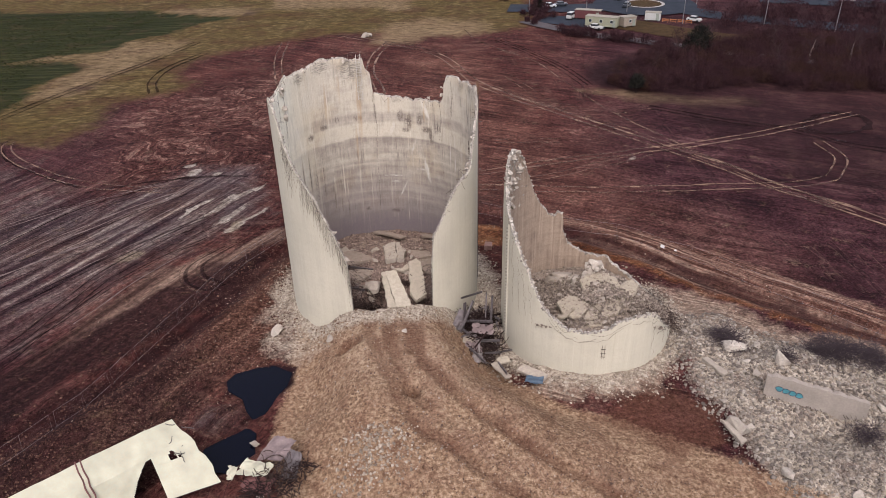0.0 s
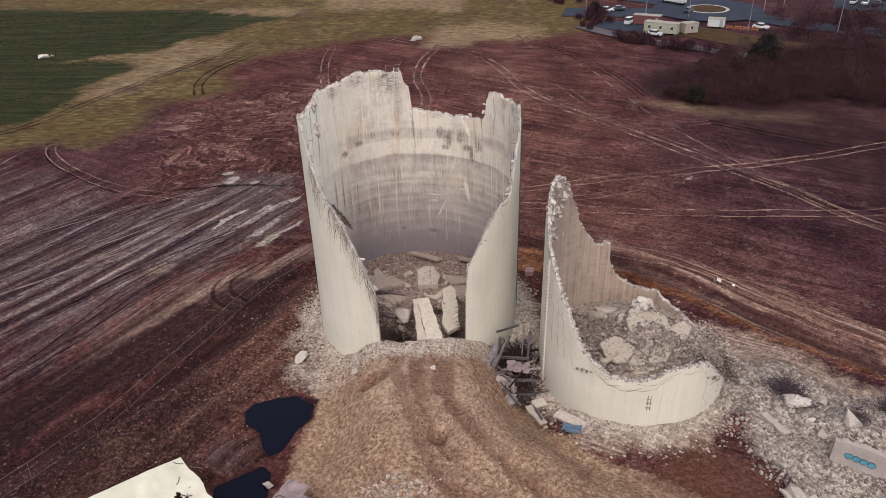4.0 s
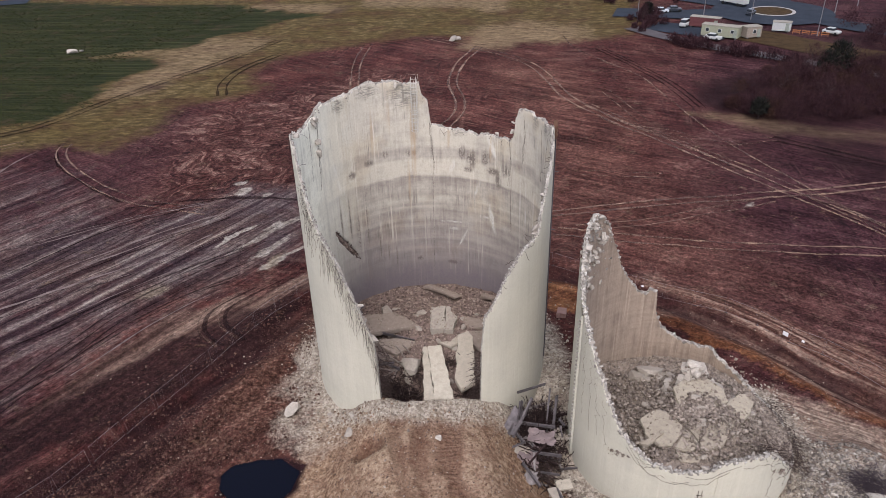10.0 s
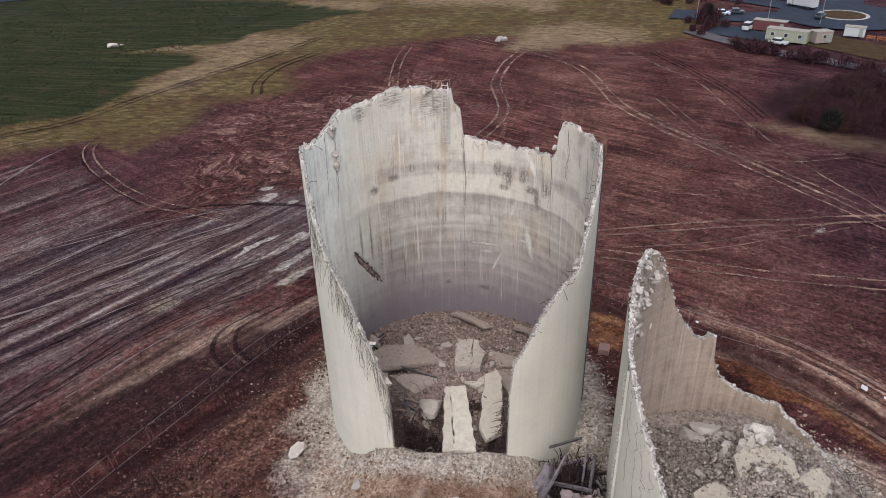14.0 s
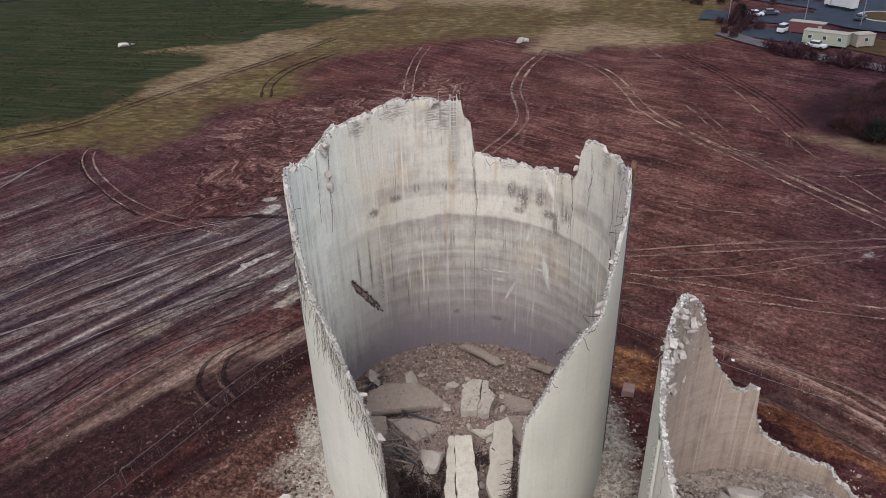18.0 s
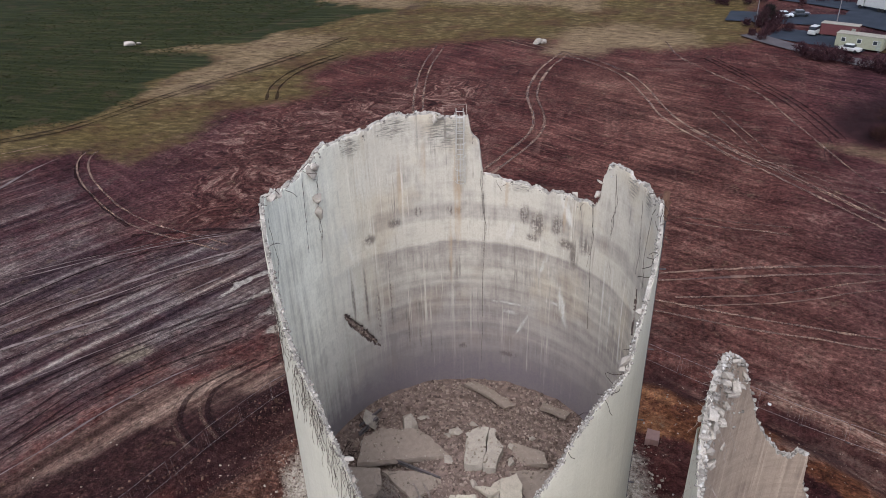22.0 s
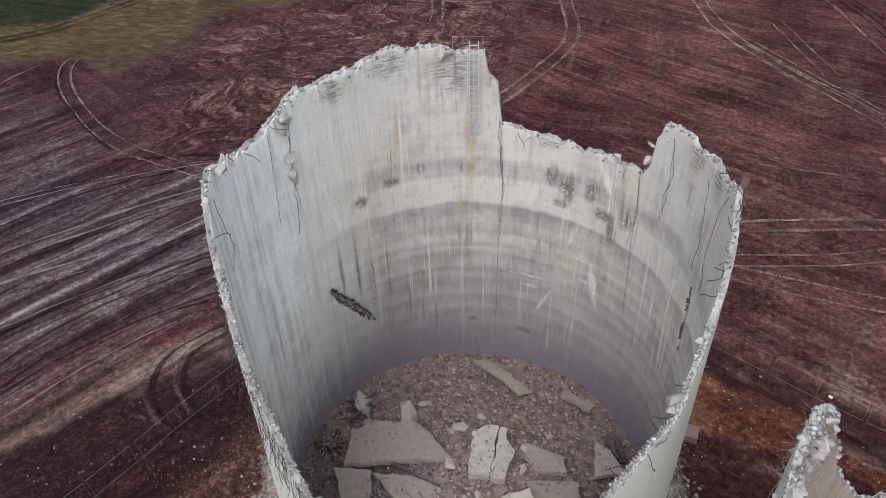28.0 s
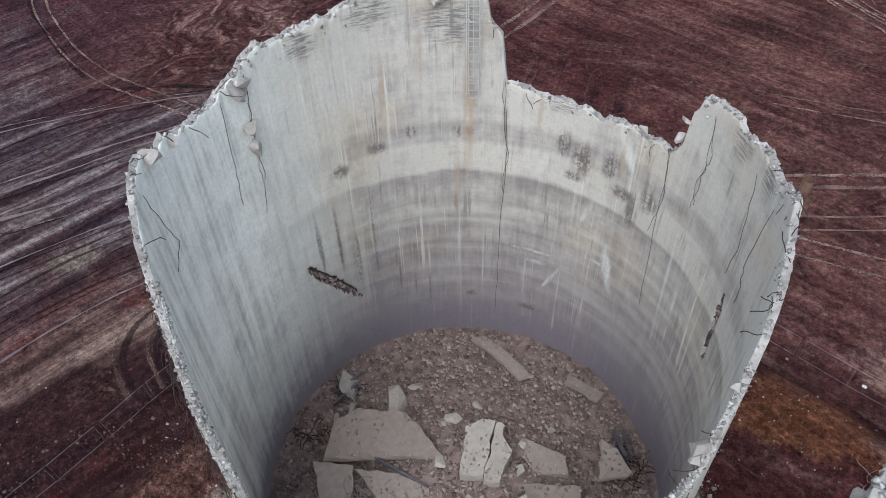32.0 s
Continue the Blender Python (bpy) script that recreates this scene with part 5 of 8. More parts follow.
slab("broken_slab", [(-15.7, 79.4), (-14.6, 80.6), (-11.7, 81.1), (-10.4, 80.4), (-8.7, 79.1), (-15.3, 76.9)], 4.25, 0.55, (0.02, 0.05), M_SLAB, "large dusty tan concrete slab tilted on the rubble", 1)
slab("broken_slab", [(-16.0, 76.7), (-13.6, 77.2), (-13.0, 75.5), (-13.4, 74.4), (-14.4, 74.6)], 3.5, 0.4, (-0.05, 0.12), M_SLAB, "dusty concrete slab leaning below a larger one", 2)
slab("broken_slab", [(-13.5, 77.1), (-8.3, 78.0), (-8.9, 76.6), (-10.4, 75.2)], 3.55, 0.4, (0.04, 0.14), M_SLAB, "long dusty concrete slab edge in the rubble", 3)
slab("broken_slab", [(-7.8, 80.9), (-7.0, 81.6), (-6.2, 81.7), (-6.0, 78.4), (-7.3, 78.1)], 4.95, 0.9, (0.02, 0.14), M_SLAB_MID, "pale cracked concrete slab block inside the silo", 4)
slab("broken_slab", [(-6.1, 81.7), (-5.6, 81.6), (-5.5, 80.9), (-4.8, 80.3), (-5.0, 78.3), (-5.9, 78.2)], 4.9, 0.85, (-0.03, 0.15), M_SLAB_MID, "pale cracked concrete slab block inside the silo", 5)
slab("broken_slab", [(-7.2, 75.3), (-5.9, 75.6), (-3.75, 68.6), (-5.45, 68.4)], 4.25, 0.5, (0.0, 0.10), M_SLAB_PALE, "long cream concrete slab sloping out of the silo's opening", 6)
slab("broken_slab", [(-7.65, 75.2), (-7.25, 75.2), (-5.5, 68.4), (-6.5, 68.2)], 4.20, 0.45, (0.0, 0.10), M_SLAB_PALE, "narrow cream slab split off along a longer one", 35)
slab("broken_slab", [(-4.4, 77.4), (-3.4, 78.0), (-2.8, 77.2), (-2.1, 71.6), (-3.3, 70.7), (-4.0, 71.8)], 4.1, 0.6, (0.02, 0.2), M_SLAB_PALE, "long cream concrete slab sloping out of the silo's opening", 7)
slab("broken_slab", [(-6.2, 76.8), (-5.1, 76.9), (-4.5, 77.7), (-4.2, 76.9), (-5.0, 76.2)], 4.1, 0.3, (0.05, 0.15), M_SLAB_PALE, "small white shard of slab beside a longer one", 36)
slab("broken_slab", [(-9.8, 88.7), (-9.0, 89.3), (-7.0, 88.3), (-5.0, 86.9), (-5.8, 86.3), (-7.6, 87.6)], 3.1, 0.3, (0, -0.1), M_SLAB, "long tan concrete strip at the back wall", 8)
slab("broken_slab", [(-2.8, 87.8), (-0.4, 86.9), (-0.7, 86.2), (-2.9, 87.1)], 3.2, 0.35, (0.05, -0.1), M_SLAB, "dusty slab jutting from the rubble at the back wall", 9)
slab("broken_slab", [(0.0, 83.3), (1.0, 82.9), (2.1, 81.7), (0.3, 80.9)], 3.6, 0.35, (0.05, 0.2), M_SLAB, "dusty triangular slab leaning near the wall", 10)
slab("broken_slab", [(-4.4, 81.9), (-1.8, 81.5), (-1.4, 80.4), (-3.9, 79.9)], 3.75, 0.4, (-0.03, 0.05), M_SLAB, "dusty flat slab half buried in rubble", 11)
slab("broken_slab", [(-4.3, 78.9), (-0.6, 79.9), (0.2, 77.0), (-2.2, 76.6)], 3.7, 0.4, (-0.05, 0.06), M_SLAB, "dusty flat slab half buried in rubble", 12)
# one cracked plate lies broken over the stump's rubble
slab("broken_slab", [(12.4, 65.2), (13.2, 66.0), (13.9, 66.5), (15.1, 66.0), (15.7, 64.7), (15.3, 63.6), (14.6, 62.6), (13.6, 62.5), (12.6, 63.6)], 6.20, 0.4, (0.02, 0.03), M_SLAB_TAN, "large flat cream concrete slab on the stump's rubble", 13)
slab("broken_slab", [(15.5, 63.5), (15.9, 64.5), (16.6, 63.3), (16.7, 62.7), (16.1, 62.1), (14.9, 62.4)], 6.14, 0.35, (0.03, 0.06), M_SLAB_TAN, "cracked cream concrete slab tilted on the stump", 31)
slab("broken_slab", [(15.9, 64.8), (16.4, 65.6), (17.2, 65.9), (17.6, 64.8), (17.2, 63.9), (16.7, 63.2)], 6.33, 0.35, (0.0, 0.05), M_SLAB_TAN, "cracked cream concrete slab tilted on the stump", 17)
slab("broken_slab", [(15.5, 68.8), (16.2, 69.6), (16.8, 70.2), (18.7, 70.3), (19.8, 69.1), (19.9, 67.7), (18.6, 67.0), (17.2, 66.6), (15.7, 66.6)], 6.70, 0.5, (-0.02, 0.04), M_SLAB_TAN, "large flat cream concrete slab on the stump's rubble", 14)
slab("broken_slab", [(20.0, 67.8), (20.8, 68.5), (21.5, 68.6), (21.9, 67.6), (21.5, 66.7), (20.5, 65.5), (19.6, 64.7), (18.9, 65.8), (19.4, 66.8)], 6.60, 0.45, (0.06, 0.07), M_SLAB_TAN, "cracked cream concrete slab tilted on the stump", 15)
slab("broken_slab", [(18.7, 65.6), (19.4, 64.5), (19.0, 63.5), (18.5, 62.7), (17.6, 62.4), (16.9, 62.3), (16.8, 62.9), (17.4, 63.8), (17.8, 64.6)], 6.40, 0.45, (0.05, 0.08), M_SLAB_TAN, "cracked cream concrete slab tilted on the stump", 16)
slab("broken_slab", [(14.9, 62.1), (16.0, 61.9), (16.8, 61.8), (16.5, 61.2), (15.2, 61.2)], 5.83, 0.3, (0.02, 0.14), M_SLAB_TAN, "small cream slab fragment on the stump", 33)
slab("broken_slab", [(12.0, 62.5), (12.4, 62.7), (13.9, 63.9), (14.1, 63.6), (12.7, 62.3)], 6.28, 0.25, (0.10, 0.10), M_SLAB_TAN, "narrow cream concrete post fallen across the rubble", 34)
for k, (x, y, sz) in enumerate(((13.0, 73.4, 1.7), (14.3, 74.6, 2.0), (15.6, 74.4, 1.5), (13.9, 73.0, 1.0), (16.3, 73.6, 1.1), (14.9, 73.4, 0.9))):
    block(x, y, sz, fill_level_b, 740 + k, "rounded dusty lump of cast concrete against the shard", 0.25)
slab("broken_slab", [(26.4, 51.6), (27.0, 51.2), (28.0, 48.9), (27.4, 48.6)], 1.3, 0.3, (0.1, 0.1), M_SLAB_MID, "narrow pale concrete piece on the rubble heap", 19)
slab("broken_slab", [(5.0, 62.2), (5.8, 62.4), (7.1, 60.2), (6.4, 59.9)], 0.25, 0.2, (0.02, 0.10), M_SLAB_MID, "pale board fallen at the foot of the silos", 20)
slab("broken_slab", [(5.6, 63.4), (6.9, 63.6), (7.2, 62.6), (5.9, 62.3)], 0.2, 0.2, (0.1, 0.05), M_SLAB_PALE, "white broken plate among scrap between the silos", 23)
slab("broken_slab", [(7.7, 60.6), (8.5, 61.3), (11.0, 59.9), (10.5, 59.3)], 0.55, 0.3, (0.02, 0.25), M_SLAB_MID, "pale ledge of concrete broken off the stump's foot", 24)
slab("broken_slab", [(27.6, 60.6), (28.2, 60.8), (29.6, 58.3), (29.0, 58.0)], 1.6, 0.3, (0.05, 0.1), M_SLAB_MID, "narrow pale concrete beam in the rubble", 21)
slab("concrete_pad", [(5.8, 87.8), (6.9, 87.8), (7.0, 88.9), (6.0, 89.0)], 0.85, 0.8, (0.0, 0.1), M_FOOTING, "squat reddish concrete footing behind the silos", 22, "concrete footing")


def litter(name, chosen, seed, per_metre, material, label):
    """Small stones lying on slabs and along their edges."""
    rg = np.random.default_rng(seed)
    place = []
    for outline, cx, cy, z, tilt in chosen:
        ex, ey = [p[0] for p in outline], [p[1] for p in outline]
        n = int((max(ex) - min(ex)) * (max(ey) - min(ey)) * per_metre)
        x, y = rg.uniform(min(ex), max(ex), n), rg.uniform(min(ey), max(ey), n)
        d = inside(x, y, outline)
        keep = (d > 0.03) & (rg.uniform(0, 1, n) < np.where(d < 0.3, 1.0, 0.15 + 0.85 * (fbm(x / 0.8, y / 0.8, seed) > 0.52)))
        place.append(np.stack([x, y, z + tilt[0] * (x - cx) + tilt[1] * (y - cy) + 0.02], 1)[keep])
    place = np.concatenate(place)
    v, f = chunks(rg, place, 0.03 + 0.12 * rg.random(len(place)) ** 4, 0.7)
    tagged(new(name, quick_mesh(name, v, f, material)), label, "rubble", kind="stuff")


M_LITTER = rubble_material("slab_crumbs", (0.165, 0.132, 0.105), (0.245, 0.202, 0.158), (0.36, 0.308, 0.245))
litter("slab_stones", [q for q in SLABS if abs(q[1] - AX) < 10 and q[2] > 76.5], 301, 26, M_LITTER, "small dusty stones lying on the broken slabs")
litter("slab_stones", [q for q in SLABS if abs(q[1] - BX) < 7 and q[2] < 72 and q[3] > 5.5], 302, 22, M_LITTER, "small tan stones lying on the cracked plate")


# ---- bent reinforcing bars ----
def drape(rng, start, n, down, spread, length):
    """A drooping bar from start."""
    p, d = Vector(start), Vector((rng.gauss(0, spread), rng.gauss(0, spread), -down)).normalized()
    pts = [p.copy()]
    for _ in range(n):
        d = (d + Vector((rng.gauss(0, 0.35), rng.gauss(0, 0.35), rng.gauss(-0.05 * down, 0.25)))).normalized()
        p = p + d * (length / n)
        pts.append(p.copy())
    return pts


def bars(name, lines, radius, parent, label="", material=None):
    v, f = tubes(lines, radius)
    if len(lines) > 6:
        return tagged(child(new(name, mesh_of(name, v, f, material or M_REBAR)), parent, label), kind="stuff")
    return child(new(name, mesh_of(name, v, f, material or M_REBAR)), parent, label)


def pol(R, deg, z):
    a = radians(deg)
    return (R * math.cos(a), R * math.sin(a), z)


rng = random.Random(11)
lines = []
for k in range(130):                                        # fringe on the torn left edge
    d = 255 - 40 * rng.random() ** 1.7
    z = top_a(d)
    s = pol(AR + 0.06, d, z - 0.05)
    L = rng.uniform(0.6, 3.6)
    pts = [s]
    dd, zz, r = d, z, AR + 0.1
    for _ in range(6):
        dd += rng.gauss(0.1, 0.35)
        zz -= L / 6
        r = max(AR + 0.05, r + rng.gauss(0.03, 0.07))
        pts.append(pol(r, dd, zz))
    lines.append(pts)
bars("hanging_rebar", lines, 0.0095, silo_a, "rusty bars hanging from the torn edge")
lines = []
for k in range(150):                                        # bristles on both sides of the opening
    side = rng.random() < 0.5
    d = 255.3 if side else 302.0
    z = rng.uniform(2.8, 10.5 if side else 9.0)
    e = rng.uniform(0.5, 1.4)
    d2 = d + (1 if side else -1) * e * 4.5
    lines.append([pol(AR - rng.uniform(0.1, 0.4), d, z), pol(AR - rng.uniform(-0.2, 0.8), (d + d2) / 2, z - rng.uniform(-0.1, 0.3)), pol(AR - rng.uniform(-0.3, 1.2), d2, z - rng.uniform(0.1, 0.9))])
bars("bristling_rebar", lines, 0.016, silo_a, "short bent bars bristling from the opening's edge")
lines = []
for k in range(70):                                         # right edge and the jagged top
    d = rng.choice((rng.uniform(303, 356), rng.uniform(-4, 20), rng.uniform(44, 100), rng.uniform(150, 215)))
    z = top_a(d)
    lines.append(drape(rng, pol(AR - AT * rng.random(), d, z - 0.03), 5, rng.uniform(-0.5, 1.0), 0.8, rng.uniform(0.4, 1.4)))
bars("edge_rebar", lines, 0.018, silo_a, "bent bars along the broken rim")
RI = AR - AT - 0.05
# crumbled white edge: along the whole torn rim, thick on the two slanting sides
def crumbs(root, name, R, T, top, spans, seed, size, label, material=M_CRUMB, depth=0.12):
    rg = np.random.default_rng(seed)
    place = []
    for d0, d1, n, drop, face in spans:
        for d in rg.uniform(d0, d1, n):
            z = top(d) - abs(rg.normal(0, drop))
            r = R - T - 0.03 if face == "in" else R + 0.02 if face == "out" else R - T * rg.random()
            place.append(pol(r, d, z))
    v, f = chunks(rg, np.array(place), size[0] + (size[1] - size[0]) * rg.random(len(place)) ** 2.5, 0.8)
    tagged(child(new(name, quick_mesh(name, v, f, material)), root, label), kind="stuff")


crumbs(silo_a, "crumbled_edge", AR, AT, top_a, ((213, 255, 650, 0.10, "mid"), (302, 345, 1000, 0.08, "mid"), (-15, 213, 800, 0.04, "mid"), (303, 340, 260, 0.5, "in"), (215, 254, 220, 0.45, "in"), (215, 254, 160, 0.4, "out"),
        (100, 168, 60, 0.6, "in"), (50, 97, 30, 0.3, "in"), (-10, 44, 40, 0.6, "in")), 61, (0.03, 0.13), "crumbled white concrete along the torn rim")
rg = np.random.default_rng(62)
place = []
for k in range(170):
    u = rg.uniform(-7.6, 7.6)
    place.append(pol(AR - AT + 0.16, 150 + u, 10.3 + 0.28 * u + rg.normal(0, 0.2) * (1 - abs(u) / 9)))
for k in range(70):
    z = rg.uniform(-2.2, 2.2)
    place.append(pol(AR - AT + 0.15, 18.2 + rg.normal(0, 0.3) + z * 0.9, 16.2 + z))
v, f = chunks(rg, np.array(place), rg.uniform(0.06, 0.2, len(place)), 0.8)
tagged(child(new("gash_core", quick_mesh("gash_core", v, f, M_RUBBLE_IN)), silo_a, "dark crumbling core showing in a gash"), kind="stuff")
for path in ([(162.9, 25.9), (163.6, 23.9), (164.8, 21.5), (165.0, 20.0)], [(163.5, 24.5), (164.2, 22.5), (163.8, 21.0), (166.2, 18.2)], [(96.0, 22.6), (94.7, 19.2), (95.2, 14.5), (95.6, 9.7), (96.0, 4.2)], [(96.4, 22.6), (95.6, 20.0), (94.4, 18.0), (95.4, 15.0)],
             [(49.3, 22.3), (48.7, 18.3), (47.0, 11.4)], [(49.6, 22.0), (48.0, 19.0), (50.4, 16.6)], [(39.3, 25.0), (38.3, 21.9), (39.4, 19.9)], [(39.2, 24.8), (37.4, 22.8), (39.8, 21.4), (38.6, 20.2)], [(171.0, 25.3), (172.1, 22.0), (172.6, 19.8)], [(22.0, 24.6), (19.4, 21.4), (20.6, 19.4)], [(12.0, 24.6), (14.5, 21.0), (12.0, 20.2), (13.0, 19.2)], [(205, 25.8), (201, 23.6), (198, 22.2), (203, 21.4)]):
    fine_path = []
    for (d0, z0), (d1, z1) in zip(path, path[1:]):
        for s in range(5):
            fine_path.append(pol(RI - rng.uniform(0, 0.06), d0 + (d1 - d0) * s / 5 + rng.gauss(0, 0.22), z0 + (z1 - z0) * s / 5))
    fine_path.append(pol(RI, *path[-1]))
    bars("loose_cable", [fine_path], 0.013, silo_a, "dark cable hanging down the stained wall")


def stuck(root, name, R, d, z, size, seed, label):
    """A lump of concrete that hangs on the wall by its bars."""
    ob = new(name, BLOCKS[seed % len(BLOCKS)])
    child(ob, root, label)
    q = random.Random(seed)
    ob.matrix_basis = pose(*pol(R, d, z), q.uniform(-40, 40), q.uniform(-40, 40), q.uniform(0, 360)) @ Matrix.Diagonal((size, size * q.uniform(0.6, 1), size * q.uniform(0.6, 1), 1))


for k, (d, z, s) in enumerate(((166, 25.4, 1.0), (163.5, 25.6, 0.9), (165, 23.3, 1.1), (164.4, 22.2, 1.0), (197, 26.4, 0.7), (188, 25.7, 0.6), (113, 26.9, 0.6), (111, 27.0, 0.5), (47.4, 22.9, 0.6), (47, 23.8, 0.5), (58, 22.1, 0.5), (337, 18.8, 0.8), (335, 18.4, 0.6), (342, 21.6, 0.6), (250, 12.4, 0.6), (247, 13.7, 0.7), (253.5, 10.4, 0.8))):
    stuck(silo_a, "stuck_lump", AR - AT - 0.1, d, z, s, 800 + k, "")
for k in range(60):
    d = rng.choice((rng.uniform(303, 350), rng.uniform(214, 254), rng.uniform(8, 100), rng.uniform(130, 213)))
    stuck(silo_a, "rim_lump", AR - AT * rng.random(), d, top_a(d) - 0.08, rng.uniform(0.10, 0.28), 830 + k, "")

# the low silo's shard, hung with lumps
for k in range(58):
    d = rng.choice((rng.uniform(140, 172), rng.uniform(162, 182)))
    z = top_b(d) - abs(rng.gauss(0, 3.0))
    stuck(silo_b, "hanging_lump", BR - BT - rng.uniform(-0.3, 0.35), d, z, rng.uniform(0.28, 0.8), 900 + k, "")
for k in range(40):
    d = rng.uniform(195, 325)
    stuck(silo_b, "rim_lump", BR - BT * rng.random() - 0.1, d, top_b(d) + 0.02, rng.uniform(0.15, 0.5), 980 + k, "")
lines = []
for k in range(120):
    d = rng.choice((rng.uniform(140, 186), rng.uniform(150, 180), rng.uniform(186, 215)))
    z = top_b(d) - abs(rng.gauss(0, 2.0))
    lines.append(drape(rng, pol(BR - BT * rng.uniform(-0.3, 1.3), d, z), 6, rng.uniform(0.0, 1.4), 0.6, rng.uniform(0.5, 1.6)))
crumbs(silo_b, "crumbled_edge", BR, BT, top_b, ((136, 184, 160, 1.4, "in"), (138, 184, 260, 0.15, "mid"), (140, 182, 60, 2.6, "in"), (184, 222, 260, 0.15, "mid"), (222, 330, 900, 0.08, "mid"), (56, 136, 420, 0.06, "mid"), (0, 56, 300, 0.1, "mid"), (250, 312, 200, 0.35, "in")), 63, (0.04, 0.24), "crumbled white concrete hanging on the broken rim")
lines += [drape(rng, pol(BR - BT - 0.1, rng.uniform(146, 182), rng.uniform(15.5, 20.5)), 7, rng.uniform(0.6, 1.6), 0.25, rng.uniform(0.8, 1.8)) for _ in range(30)]
bars("shard_rebar", lines, 0.007, silo_b, "pale bent bars tangled round the shard", plain("dull_bar", (0.30, 0.26, 0.23), 0.8))
lines = []
for k in range(9):                                          # bars pulled along the front rim
    d0, L = rng.uniform(222, 300), rng.uniform(8, 26)
    z0 = rng.uniform(-0.9, 0.1)
    lines.append([pol(BR + 0.05 + 0.12 * rng.random(), d0 + L * s / 8, top_b(d0 + L * s / 8) + z0 - 0.4 * math.sin(s / 8 * 3.14) + rng.gauss(0, 0.05)) for s in range(9)])
bars("rim_rebar", lines, 0.011, silo_b, "rusty hoop bars pulled loose along the rim")
lines = []
for k in range(520):
    d = rng.uniform(304, 385)
    lines.append(drape(rng, pol(BR + rng.uniform(-1.6, 0.6), d, max(1.0, top_b(d)) + rng.uniform(-0.2, 0.8)), 6, rng.uniform(-0.2, 0.8), 0.9, rng.uniform(0.6, 2.6)))
bars("tangled_rebar", lines, 0.014, silo_b, "dark mat of tangled bars at the broken side")
for d0, z0, L in ((199, 14.0, 8.0), (207, 12.2, 7.0), (213, 10.6, 5.0), (219, 9.6, 4.5), (304, 6.4, 5.0), (316, 4.6, 2.5)):
    bars("wall_crack_bar", [[pol(BR + 0.03, d0 + rng.gauss(0, 0.9) + 0.25 * s, z0 - L * s / 14) for s in range(15)]], 0.009, silo_b, "thin rusty bar showing in a crack")
# flat strip cast down the side of the stump, with its row of bolts
vs, fs = [], []
for k in range(41):
    z = -1 + 19.2 * k / 40
    for d, r in ((171, BR + 0.03), (172, BR + 0.16), (194, BR + 0.16), (195, BR + 0.03)):
        zz = min(z, top_b(d) - 0.2)
        vs.append(pol(r, d, zz))
for k in range(40):
    for s in range(3):
        a = k * 4 + s
        fs.append((a, a + 1, a + 5, a + 4))
child(new("pilaster", mesh_of("pilaster", vs, fs, M_WALL_OUT)), silo_b, "flat pale strip down the silo's side")
bolt = box(0.16, 0.16, 0.16, None, 0.03)
bme = bpy.data.meshes.new("bolt")
bolt.to_mesh(bme)
bolt.free()
bme.materials.append(M_BREAK)
for k in range(34):
    ob = child(new("bolt", bme), silo_b)
    ob.matrix_basis = pose(*pol(BR + 0.17, 192.6, 0.6 + 0.42 * k), 0, 0, 192.6)
# iron step frame on the stump's front
step_frame = []
for dz in (-0.5, 0.0, 0.5):
    step_frame.append([pol(BR + 0.12, 268.5, 3.4 + dz), pol(BR + 0.14, 271.5, 3.4 + dz)])
step_frame += [[pol(BR + 0.12, d, 2.6), pol(BR + 0.12, d, 4.4)] for d in (269.2, 270.8)]
bars("iron_hatch_frame", step_frame, 0.022, silo_b, "small iron frame on the wall", M_REBAR)
# upright seam in the stump's front
bars("wall_seam", [[pol(BR + 0.01, 276.5 + 0.5 * k / 8, -0.5 + k) for k in range(8)]], 0.05, silo_b, "upright joint in the pale wall", M_WALL_OUT)


# ---- ladder with cage, and its railing, on the tall silo ----
def ladder():
    d, R0, z0, z1 = 104.0, AR - AT - 0.25, 21.7, 27.6
    a = radians(d)
    t = Vector((-math.sin(a), math.cos(a), 0))
    n = Vector((-math.cos(a), -math.sin(a), 0))
    c = Vector((R0 * math.cos(a), R0 * math.sin(a), 0))
    root = empty("ladder")
    root.matrix_world = pose(AX, AY, 0)
    up = Vector((0, 0, 1))
    for s in (-0.26, 0.26):
        bars("stringer", [[c + t * s + up * z0, c + t * s + up * z1]], 0.035, root, "", M_GALV)
    z = z0 + 0.2
    while z < z1 - 0.1:
        bars("rung", [[c - t * 0.26 + up * z, c + t * 0.26 + up * z]], 0.028, root, "", M_GALV)
        z += 0.42
    for k in range(6):
        z = z0 + 0.15 + k * 1.05
        bars("cage_hoop", [[c + t * 0.4 * math.cos(b) + n * 0.62 * math.sin(b) + up * z for b in np.linspace(0, math.pi, 9)]], 0.024, root, "", M_GALV)
    for b in (0.5, 1.57, 2.64):
        bars("cage_bar", [[c + t * 0.4 * math.cos(b) + n * 0.62 * math.sin(b) + up * z for z in (z0 + 0.15, z1 - 0.2)]], 0.018, root, "", M_GALV)
    tagged(root, "pale galvanised caged ladder fixed inside the silo's rim", "ladder")
    rail = empty("guard_rail")
    rail.matrix_world = pose(AX, AY, 0)
    top = [pol(AR - 0.2, q, 27.75) for q in (101.5, 104, 107, 110)]
    bars("top_rail", [top], 0.009, rail, "", M_BREAK)
    for q in (101.5, 110):
        bars("post", [[pol(AR - 0.2, q, 26.6), pol(AR - 0.2, q, 27.75)]], 0.010, rail, "", M_BREAK)
    tagged(rail, "thin galvanised guard rail standing on the silo's rim", "railing")


ladder()


